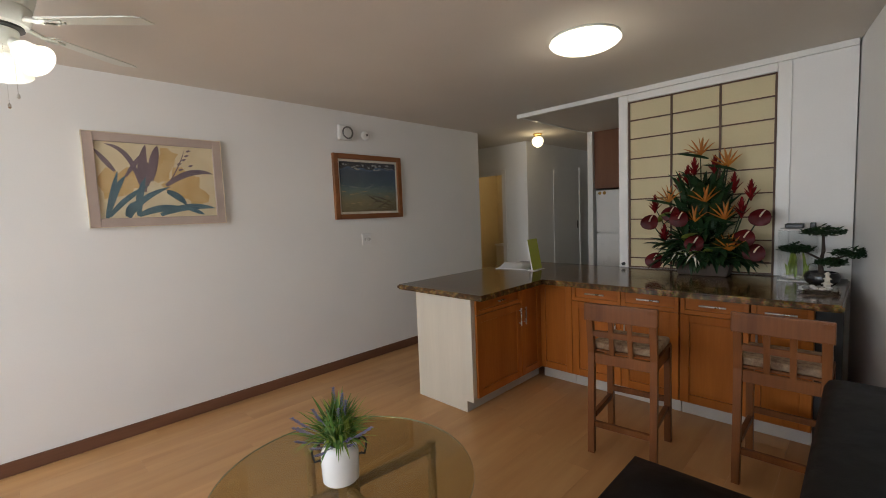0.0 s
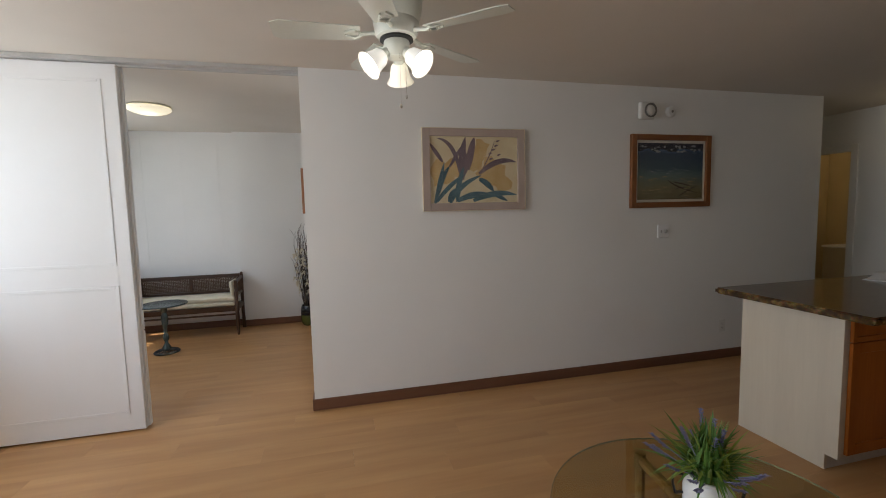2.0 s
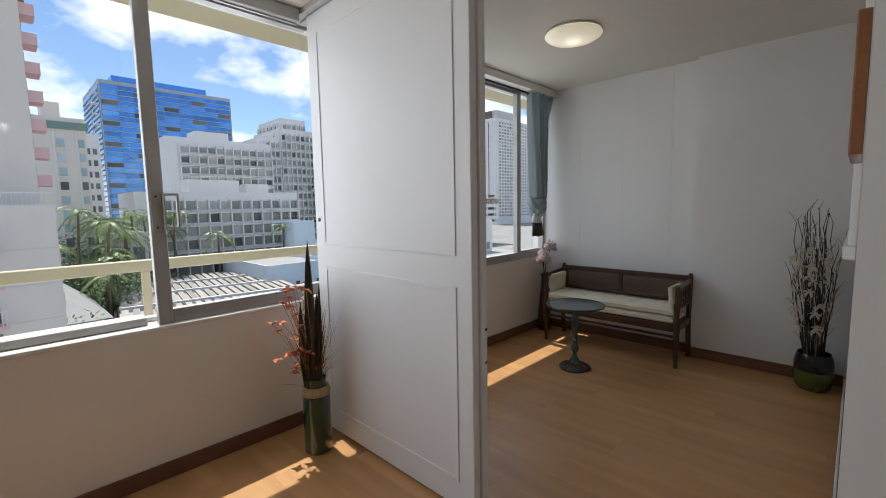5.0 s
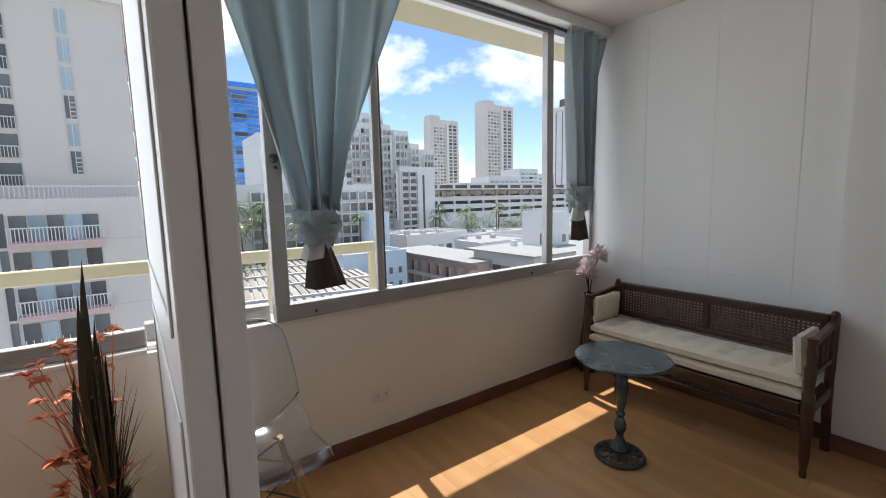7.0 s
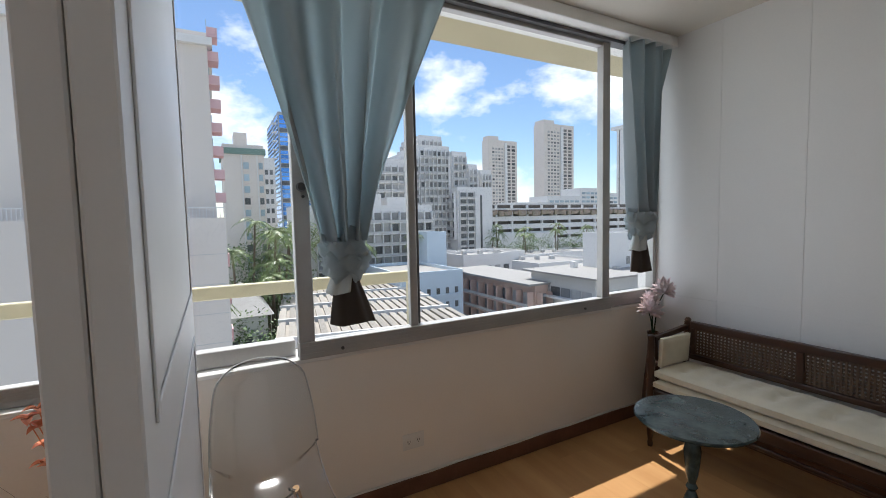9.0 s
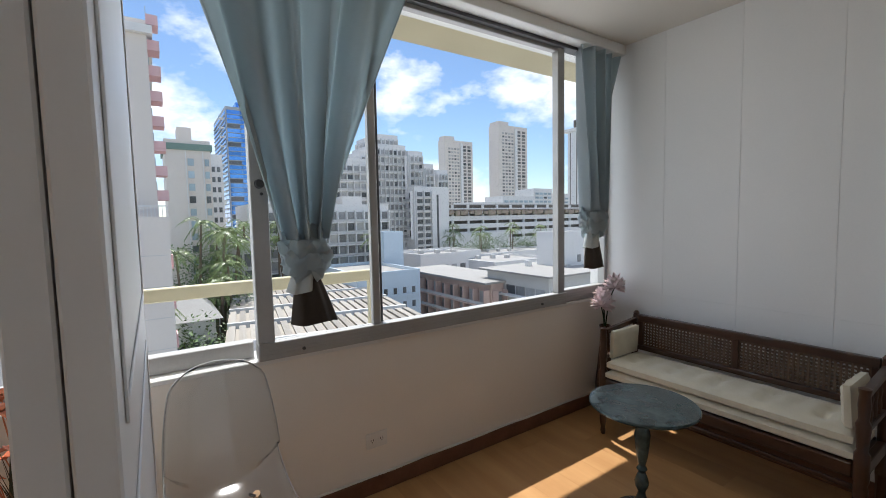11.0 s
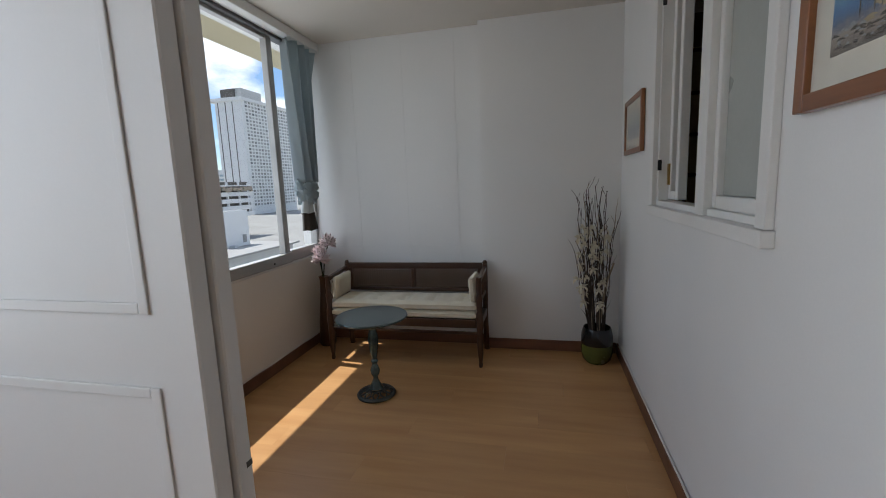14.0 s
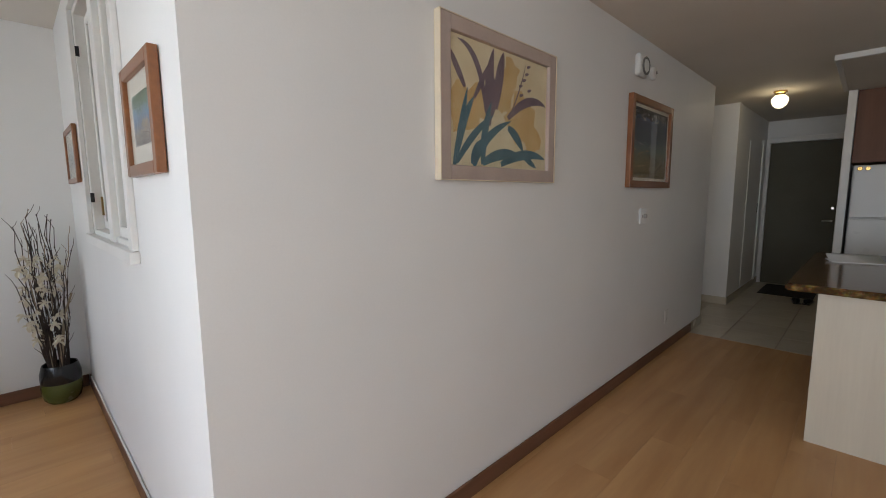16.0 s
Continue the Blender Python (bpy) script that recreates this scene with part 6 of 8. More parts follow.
# ---- cane bench ----
be = thing("cane_bench", (-1.580, 2.575, 0), "dark wooden cane-backed bench with cream cushions", "bench")
L, D0, D1 = 0.585, -0.165, 0.165
for sx in (-1, 1):
    bm = bmesh.new()
    prof = [(0.013, 0), (0.016, 0.02), (0.013, 0.04), (0.020, 0.09), (0.024, 0.26), (0.021, 0.28), (0.026, 0.295), (0.026, 0.40), (0.018, 0.415), (0.022, 0.47), (0.025, 0.52), (0.017, 0.54), (0.021, 0.60), (0.018, 0.64), (0.022, 0.665), (0, 0.675)]
    lathe(bm, [(0, 0)] + prof, 14, (sx * L, D0, 0))
    part("front_leg", bm, BENCHWOODZ, be, smooth=True)
    bm = bmesh.new()
    tube(bm, [(sx * L, D1 + 0.03, 0), (sx * L, D1, 0.20), (sx * L, D1, 0.42), (sx * L, D1 + 0.02, 0.70)], 0.022, 0.020, 10)
    lathe(bm, [(0.016, 0), (0.020, 0.012), (0.012, 0.026), (0, 0.030)], 12, (sx * L, D1 + 0.02, 0.70))
    part("back_leg", bm, BENCHWOODZ, be, smooth=True)
    bm = bmesh.new()
    vs = box(bm, sx * L - 0.014, sx * L + 0.014, D0 + 0.022, D1 + 0.0, 0.625, 0.655, 0.005, 2)
    for v in bm.verts:
        v.co.z += 0.03 * (v.co.y - D0) / (D1 - D0)
    part("arm_rail", bm, BENCHWOOD, be)
    block("arm_lower_rail", sx * L - 0.010, sx * L + 0.010, D0 + 0.024, D1 - 0.022, 0.475, 0.50, BENCHWOOD, be, 0.003)
    block("seat_side_rail", sx * L - 0.014, sx * L + 0.014, D0 + 0.025, D1 - 0.021, 0.30, 0.355, BENCHWOOD, be, 0.003)
    for y in (-0.07, 0.0, 0.07):
        bm = bmesh.new()
        lathe(bm, [(0.006, 0.5005), (0.010, 0.54), (0.006, 0.57), (0.010, 0.60), (0.006, 0.628)], 8, (sx * L, y, 0))
        part("spindle", bm, BENCHWOODZ, be)
block("seat_front_rail", -L + 0.026, L - 0.026, D0 - 0.016, D0 + 0.016, 0.295, 0.355, BENCHWOOD, be, 0.004)
block("seat_back_rail", -L + 0.022, L - 0.022, D1 - 0.014, D1 + 0.014, 0.295, 0.355, BENCHWOOD, be, 0.004)
block("seat_board", -L + 0.015, L - 0.015, D0 + 0.017, D1 - 0.015, 0.325, 0.350, BENCHWOOD, be)
block("stretcher", -L + 0.024, L - 0.024, D0 - 0.008, D0 + 0.008, 0.245, 0.265, BENCHWOOD, be, 0.003)
for nm, z0, z1 in (("top_rail", 0.665, 0.708), ("lower_back_rail", 0.475, 0.505)):
    block(nm, -L + 0.020, L - 0.020, D1 + 0.004, D1 + 0.034, z0, z1, BENCHWOOD, be, 0.005, 2)
for x in (-L + 0.035, 0.0, L - 0.035):
    block("back_stile", x - 0.016, x + 0.016, D1 + 0.006, D1 + 0.032, 0.5055, 0.6645, BENCHWOOD, be, 0.003)
for sx in (-1, 1):
    bm = bmesh.new()
    a, b = (0.018, L - 0.053) if sx > 0 else (-L + 0.053, -0.018)
    n = 26
    for k in range(n + 1):
        x = a + (b - a) * k / n
        box(bm, x - 0.0048, x + 0.0048, D1 + 0.017, D1 + 0.0195, 0.507, 0.663)
    for k in range(9):
        z = 0.512 + 0.0182 * k
        box(bm, a, b, D1 + 0.0197, D1 + 0.0222, z - 0.0044, z + 0.0044)
    for k in range(-8, n + 1):
        for s in (0, 1):
            x0_, x1_ = a + (b - a) * k / n, a + (b - a) * k / n + 0.156
            c0, c1 = max(x0_, a), min(x1_, b)
            if c1 - c0 > 0.01:
                za, zb = 0.507 + (c0 - x0_), 0.507 + (c1 - x0_)
                if s:
                    za, zb = 1.17 - za, 1.17 - zb
                rod(bm, (c0, D1 + 0.0235 + 0.002 * s, za), (c1, D1 + 0.0235 + 0.002 * s, zb), 0.0010, None, 4, False)
    tagged(part("cane_panel", bm, CANE, be, "woven cane panel"), kind="stuff")


def tufted(name, x0, x1, y0, y1, z0, z1, nx, ny, tufts, parent, m=None, puff=0.012):
    """A stuffed cushion with tufts and rounded sides."""
    bm = bmesh.new()
    g = {}
    for s in (0, 1):
        for i in range(nx + 1):
            for j in range(ny + 1):
                u, v = i / nx, j / ny
                x, y = x0 + (x1 - x0) * u, y0 + (y1 - y0) * v
                e = min(u * nx, nx - u * nx, v * ny, ny - v * ny)
                z = (z0 + z1) / 2 + (1 if s else -1) * ((z1 - z0) / 2) * (0.45 if e < 0.5 else 0.92 if e < 1.5 else 1.0)
                if s:
                    z += puff * math.sin(math.pi * u * tufts * 2) ** 2 * math.sin(math.pi * v)
                    for k in range(tufts):
                        for w in (0.33, 0.67):
                            d2 = ((x - (x0 + (x1 - x0) * (k + 0.5) / tufts)) ** 2 + (y - (y0 + (y1 - y0) * w)) ** 2) / 0.0009
                            z -= 0.016 * math.exp(-d2)
                co = Vector((x, y, z))
                g[s, i, j] = bm.verts.new(m @ co if m else co)
    for i in range(nx):
        for j in range(ny):
            bm.faces.new((g[1, i, j], g[1, i + 1, j], g[1, i + 1, j + 1], g[1, i, j + 1]))
            bm.faces.new((g[0, i, j], g[0, i, j + 1], g[0, i + 1, j + 1], g[0, i + 1, j]))
    for i in range(nx):
        bm.faces.new((g[0, i, 0], g[0, i + 1, 0], g[1, i + 1, 0], g[1, i, 0]))
        bm.faces.new((g[0, i, ny], g[1, i, ny], g[1, i + 1, ny], g[0, i + 1, ny]))
    for j in range(ny):
        bm.faces.new((g[0, 0, j], g[1, 0, j], g[1, 0, j + 1], g[0, 0, j + 1]))
        bm.faces.new((g[0, nx, j], g[0, nx, j + 1], g[1, nx, j + 1], g[1, nx, j]))
    return part(name, bm, CUSHION, parent, smooth=True)


cu = thing("seat_cushion", (-1.580, 2.575, 0.3555), "cream tufted cotton bench cushion", "cushion", "bench cushions")
tufted("cushion", -L + 0.022, L - 0.022, D0 - 0.012, D1 - 0.02, 0.0, 0.055, 60, 14, 5, cu)
cu2 = thing("seat_cushion", (-1.580, 2.575, 0.4135), "cream tufted cotton bench cushion", "cushion", "bench cushions")
tufted("cushion", -L + 0.026, L - 0.026, D0 - 0.005, D1 - 0.018, 0.0, 0.062, 60, 14, 5, cu2)
for sx in (-1, 1):
    c3 = thing("arm_cushion", (-1.580 + sx * (L - 0.045), 2.575, 0.4805), "small cream buttoned arm cushion", "cushion", "bench cushions")
    tufted("cushion", 0.0, 0.17, -0.135, 0.12, -0.02, 0.03, 12, 14, 2, c3, pose(sx * 0.006, 0, 0.0, 0, -90 - sx * 4, 0) if sx < 0 else pose(0.0, 0, 0.0, 0, -90 - 4, 0))

# ---- bistro side table ----
ta = thing("side_table", (-1.602, 1.900, 0), "round verdigris metal side table on a cast foot", "table")
bm = bmesh.new()
lathe(bm, [(0, 0.512), (0.205, 0.512), (0.222, 0.516), (0.226, 0.523), (0.222, 0.530), (0, 0.531)], 56)
part("tabletop", bm, VERDIGRIS, ta, smooth=True)
bm = bmesh.new()
lathe(bm, [(0.046, 0.05), (0.030, 0.080), (0.018, 0.105), (0.016, 0.125), (0.027, 0.145), (0.031, 0.170), (0.022, 0.195), (0.015, 0.212), (0.023, 0.228), (0.015, 0.245), (0.024, 0.285), (0.030, 0.335), (0.034, 0.385), (0.027, 0.420), (0.022, 0.435), (0.030, 0.452), (0.030, 0.470), (0.058, 0.5115)], 20)
part("column", bm, VERDIGRIS, ta, smooth=True)
bm = bmesh.new()
lathe(bm, [(0.112, 0.0), (0.122, 0.004), (0.124, 0.014), (0.114, 0.024), (0.104, 0.022), (0.104, 0.004)], 40)
foot_ = part("foot", bm, VERDARK, ta, "pierced cast-iron foot", True)
bm = bmesh.new()
lathe(bm, [(0.034, 0.040), (0.050, 0.042), (0.050, 0.036), (0.034, 0.034)], 28)
part("collar", bm, VERDARK, foot_, smooth=True)
for k in range(10):
    a = k * math.tau / 10
    for sg in (-1, 1):
        bm = bmesh.new()
        tube(bm, [(math.cos(a + sg * g) * r, math.sin(a + sg * g) * r, z) for g, r, z in ((0.02, 0.048, 0.038), (0.20, 0.068, 0.036), (0.24, 0.086, 0.031), (0.05, 0.107, 0.020))], 0.0055, None, 6)
        part("scroll", bm, VERDARK, foot_, smooth=True)


# ---- knotted curtains ----
def curtain(name, y_top, y_knot, z_top, z_knot, w_top, w_waist, folds, label, z_hem):
    """Cloth gathered from the track into a knot, with a dark hem hanging below it; seen as one sheet with deep folds."""
    root = thing(name, (-2.395, y_knot, 0.80), label, "curtain", "knotted curtains")
    bm = bmesh.new()
    nu, nz = 132, 36
    rows = []
    zt, zk = z_top - 0.80, z_knot - 0.80
    for i in range(nz + 1):
        f = i / nz
        z = zt + (zk + 0.05 - zt) * f
        g = (1 - f) ** 1.12
        w = w_waist + (w_top - w_waist) * g
        c = (sum(y_top) / 2 - y_knot) * g
        row = []
        for j in range(nu + 1):
            u = j / nu
            ph = folds * math.tau * u + 1.6 * math.sin(3 * u + 1.5 * f) + 0.7 * math.sin(7 * u + 2.0)
            d = (0.050 + 0.012 * f) * math.sin(ph) + 0.014 * math.sin(1.7 * ph + 2 + 2.2 * f) * (1 - f * 0.4) + 0.02 * f * math.cos(math.pi * (u - 0.5)) * 2
            row.append(bm.verts.new((d, c + w * (u - 0.5) + 0.006 * math.sin(ph * 1.7), z)))
        rows.append(row)
    for p, q in zip(rows, rows[1:]):
        for j in range(nu):
            bm.faces.new((p[j], p[j + 1], q[j + 1], q[j]))
    ob = part("drape", bm, CURTAIN, root, smooth=True)
    so = ob.modifiers.new("thickness", "SOLIDIFY")
    so.thickness = 0.003
    # the knot: two crossing rolls of cloth round a core
    bm = bmesh.new()
    for tilt, rr, zz in ((26, 0.096, 0.008), (-32, 0.088, -0.046)):
        m = pose(0.01, 0, zk + zz, tilt, 8, 0)
        n1, n2 = 36, 14
        ring = []
        for a in range(n1):
            t = a / n1 * math.tau
            row = []
            for b in range(n2):
                s = b / n2 * math.tau
                r2 = 0.038 + 0.013 * math.sin(4 * t + 3 * s) + 0.004 * math.sin(9 * t - 2 * s)
                row.append(bm.verts.new(m @ Vector(((rr * 0.55 + r2 * math.cos(s)) * math.cos(t) * 0.9, (rr * 0.62 + r2 * math.cos(s)) * math.sin(t), r2 * 1.75 * math.sin(s) + 0.012 * math.sin(2 * t)))))
            ring.append(row)
        for a in range(n1):
            for b in range(n2):
                bm.faces.new((ring[a][b], ring[(a + 1) % n1][b], ring[(a + 1) % n1][(b + 1) % n2], ring[a][(b + 1) % n2]))
    part("knot", bm, CURTAIN, root, smooth=True)
    for nm, z0, z1, wa, wb, mt in (("lining_tail", zk - 0.05, z_hem - 0.80 + 0.14, 0.085, 0.115, CURTAINEDGE), ("hem_tail", zk - 0.07, z_hem - 0.80, 0.06, 0.19, CURTAINHEM)):
        bm = bmesh.new()
        n1, n2, rings = 40, 10, []
        for i in range(n2 + 1):
            f = i / n2
            w = wa + (wb - wa) * f ** 0.8
            rings.append([bm.verts.new((math.cos(k / n1 * math.tau) * (0.030 + 0.014 * f) * (1 + 0.22 * math.sin(5 * k / n1 * math.tau)) + (0.014 if mt is CURTAINEDGE else 0.0), (math.sin(k / n1 * math.tau) * w / 2) * (1 + 0.10 * math.sin(4 * k / n1 * math.tau + 1)) + (0.028 if mt is CURTAINHEM else -0.030) * f, z0 + (z1 - z0) * f + 0.006 * math.sin(3 * k / n1 * math.tau) * f)) for k in range(n1)])
        for p, q in zip(rings, rings[1:]):
            for k in range(n1):
                bm.faces.new((p[k], p[(k + 1) % n1], q[(k + 1) % n1], q[k]))
        bm.faces.new(rings[-1])
        part(nm, bm, mt, root, smooth=True)


curtain("curtain", (0.24, 1.22), 0.685, 2.43, 1.235, 0.98, 0.20, 5, "blue-grey curtain knotted at its middle with a brown hem", 0.925)
curtain("curtain", (2.43, 2.86), 2.595, 2.43, 1.335, 0.42, 0.15, 4, "narrow blue-grey curtain knotted at its middle", 1.005)

# ---- clear acrylic chair ----
ch = thing("acrylic_chair", (-2.12, 0.322, 0), "clear acrylic shell chair on wooden legs", "chair", turn=0)
ch.scale = (1.0, 0.88, 1.0)
bm = bmesh.new()
NU, NV = 22, 30
gridv = []
for j in range(NV + 1):
    f = j / NV
    if f < 0.5:
        k = f / 0.5
        x = 0.22 - 0.40 * k
        z = 0.390 - 0.035 * math.sin(math.pi * min(1, k * 0.9)) + (0.0 if k > 0.08 else -0.03 * (1 - k / 0.08))
        w, lift = 0.225 - 0.01 * k, 0.035 + 0.07 * k * k
    else:
        k = (f - 0.5) / 0.5
        x = -0.18 - 0.085 * math.sin(k * 1.4)
        z = 0.385 + 0.45 * k
        w, lift = 0.215 - 0.055 * k ** 2.2, 0.105 * (1 - k)
    if j >= NV - 3:
        w *= (1 - ((j - NV + 3) / 3) ** 2 * 0.35)
    row = []
    for i in range(NU + 1):
        u = i / NU * 2 - 1
        row.append(bm.verts.new((x + (0.06 * (u * u) if f > 0.5 else 0.0), u * w, z + lift * abs(u) ** 2.6)))
    gridv.append(row)
for p, q in zip(gridv, gridv[1:]):
    for i in range(NU):
        bm.faces.new((p[i], p[i + 1], q[i + 1], q[i]))
edge_pts = [r_[0].co.copy() for r_ in gridv] + [v.co.copy() for v in gridv[-1][1:-1]] + [r_[-1].co.copy() for r_ in reversed(gridv)]
shell = part("shell", bm, ACRYLIC, ch, smooth=True)
shell.visible_shadow = False
so = shell.modifiers.new("thickness", "SOLIDIFY")
so.thickness = 0.006
# a thin pale tube draws the highlight along the shell's edge
bm = bmesh.new()
tube(bm, edge_pts, 0.0024, None, 6)
part("rim", bm, RIMGLINT, ch, "pale tube painting the glint along the rim", True)
for sx, sy in ((1, 1), (1, -1), (-1, 1), (-1, -1)):
    bm = bmesh.new()
    rod(bm, (sx * 0.21 - 0.02, sy * 0.20, 0.0), (sx * 0.11 - 0.02, sy * 0.11, 0.340), 0.011, 0.016, 12)
    part("leg", bm, BEECH, ch)
    bm = bmesh.new()
    rod(bm, (sx * 0.11 - 0.02, sy * 0.11, 0.330), (-sx * 0.16 - 0.02, sy * 0.155, 0.19), 0.004, None, 6)
    rod(bm, (sx * 0.11 - 0.02, sy * 0.11, 0.330), (sx * 0.155 - 0.02, -sy * 0.155, 0.19), 0.004, None, 6)
    rod(bm, (sx * 0.11 - 0.02, sy * 0.11, 0.330), (sx * 0.09 - 0.02, sy * 0.08, 0.357), 0.006, None, 6)
    part("brace", bm, BLACK, ch)

# ---- dried branches in a two-tone pot ----
po = thing("branch_pot", (-0.172, 2.63, 0), "dried twigs and husk flowers in a black and olive pot", "potted branches")
bm = bmesh.new()
lathe(bm, [(0, 0), (0.075, 0), (0.098, 0.025), (0.110, 0.075), (0.112, 0.11), (0.108, 0.14)], 30)
part("lower_pot", bm, POTGREEN, po, smooth=True)
bm = bmesh.new()
lathe(bm, [(0.108, 0.1402), (0.111, 0.16), (0.110, 0.20), (0.100, 0.245), (0.094, 0.262), (0.088, 0.258), (0.090, 0.20), (0, 0.18)], 30)
part("upper_pot", bm, POTBLACK, po, smooth=True)


def sprig(R_, base, tip, r, knots=0, wig=0.02):
    n = 8
    base, tip = Vector(base), Vector(tip)
    pts = [base.lerp(tip, k / n) + Vector((R_.uniform(-wig, wig), R_.uniform(-wig, wig), 0)) * (k / n) for k in range(n + 1)]
    return pts


R = random.Random(11)
for k in range(46):
    a = R.uniform(0, math.tau)
    r = R.uniform(0.02, 0.15)
    top_z = R.uniform(0.82, 1.28) if k > 6 else 1.27 + 0.01 * k
    tip = (max(min(math.cos(a) * r - 0.02, 0.150), -0.24), max(min(math.sin(a) * r - 0.02, 0.13), -0.2), top_z - r * 0.6)
    pts = sprig(R, (math.cos(a) * 0.045, math.sin(a) * 0.045, 0.18), tip, 0.004)
    bm = bmesh.new()
    tube(bm, pts, 0.0042, 0.0022, 5)
    for j in range(2, 9):
        if R.random() < 0.7:
            bmesh.ops.create_icosphere(bm, subdivisions=1, radius=0.0052, matrix=Matrix.Translation(pts[j]))
        if R.random() < 0.45:
            d = Vector((R.uniform(-1, 1), R.uniform(-1, 1), 1.4)).normalized() * R.uniform(0.04, 0.11)
            q = pts[j] + d
            q.x, q.y = min(q.x, 0.155), min(q.y, 0.145)
            tube(bm, [pts[j], pts[j].lerp(q, 0.5) + Vector((0.004, 0, 0)), q], 0.0022, 0.0012, 4)
    part("twig", bm, TWIG if k % 12 else PALETWIG, po)
for k in range(30):
    p = Vector((R.uniform(-0.15, 0.05), R.uniform(-0.14, -0.03), R.uniform(0.40, 1.0)))
    bm = bmesh.new()
    for j in range(5):
        a = j * 1.257 + R.random()
        blade(bm, p, p + Vector((math.cos(a) * 0.036, -0.014, math.sin(a) * 0.036)), 0.026, 0.004, 4, 0.35)
    part("husk_flower", bm, HUSK, po)
bm = bmesh.new()
tube(bm, [(0.012 * math.cos(k * 0.9) + 0.0 + 0.0011 * k, -0.10 + 0.012 * math.sin(k * 0.9), 0.96 - 0.0028 * k) for k in range(60)], 0.003, None, 5)
part("curled_strip", bm, HUSK, po)
bm = bmesh.new()
tube(bm, [(0, -0.04, 0.2), (0.03, -0.05, 0.45), (0.05, -0.06, 0.6), (0.10, -0.05, 0.74)], 0.010, 0.006, 6)
for y in (0.0, -0.03):
    tube(bm, [(-0.03, y, 0.19), (-0.04, y - 0.01, 0.35), (-0.035, y - 0.02, 0.48)], 0.007, 0.004, 6)
part("bleached_branch", bm, PALETWIG, po)

# ---- green glass vase with grasses ----
va = thing("green_vase", (-2.092, -0.135, 0), "tall dark green glass vase with dried grasses and orange blooms", "vase")
bm = bmesh.new()
lathe(bm, [(0, 0.0), (0.068, 0.0), (0.074, 0.008), (0.074, 0.30), (0.070, 0.335), (0.058, 0.36), (0.056, 0.40), (0.060, 0.415), (0.053, 0.415), (0.050, 0.36), (0, 0.34)], 36)
part("bottle", bm, GREENGLASS, va, smooth=True)
bm = bmesh.new()
lathe(bm, [(0.0755, 0.325), (0.076, 0.345), (0.064, 0.372), (0.062, 0.372), (0.0735, 0.330)], 28)
for k in range(18):
    a = k * 0.35
    rod(bm, (math.cos(a) * 0.0735, math.sin(a) * 0.0735, 0.335), (math.cos(a + 0.2) * 0.067, math.sin(a + 0.2) * 0.067, 0.366), 0.003, None, 5)
part("raffia_band", bm, RAFFIA, va)
R = random.Random(7)
bm, bb = bmesh.new(), bmesh.new()
for k in range(150):
    a, r = R.uniform(0, math.tau), abs(R.gauss(0.055, 0.045))
    h = R.uniform(0.55, 0.95) - r * 0.9
    tip = Vector((math.cos(a) * r * 1.5, math.sin(a) * r * 1.25, h))
    tip.y = min(tip.y, 0.13)
    tip.x = max(tip.x, -0.36)
    blade(bb if k % 5 < 3 else bm, (math.cos(a) * 0.025, math.sin(a) * 0.025, 0.37), tip, R.uniform(0.003, 0.008), R.uniform(0.0, 0.06) if r > 0.05 else 0, 6, 0.2)
tagged(part("brown_grass", bb, GRASSBROWN, va), kind="stuff"), tagged(part("green_grass", bm, GRASSDARK, va), kind="stuff")
for k, (x, y, z, w) in enumerate(((-0.015, 0.0, 1.165, 0.060), (0.03, -0.015, 1.07, 0.050), (-0.045, 0.01, 0.98, 0.042), (0.05, 0.02, 0.94, 0.036), (0.0, 0.03, 0.88, 0.040), (-0.03, -0.05, 0.84, 0.040))):
    bm = bmesh.new()
    blade(bm, (x * 0.3, y, 0.37), (x, y, z), w, 0.0, 10, 0.3, Vector((0.8, 0.6, 0)))
    part("broad_blade", bm, GRASSDARK, va, smooth=True)
for k in range(38):
    a = R.uniform(0, math.tau)
    f = R.random()
    p = Vector((R.uniform(-0.16, 0.06) - 0.05 * f, R.uniform(-0.16, 0.06), R.uniform(0.46, 0.92)))
    bm = bmesh.new()
    for j in range(4):
        b_ = j * 1.57 + a
        blade(bm, p, p + Vector((math.cos(b_) * 0.034, math.sin(b_) * 0.034, R.uniform(-0.004, 0.022))), 0.024, 0.006, 4, 0.3)
    tube(bm, [(p.x * 0.2, p.y * 0.2, 0.39), (p.x * 0.7, p.y * 0.7, 0.3 + p.z * 0.5), p], 0.0016, None, 4)
    part("orange_bloom", bm, ORANGE, va)

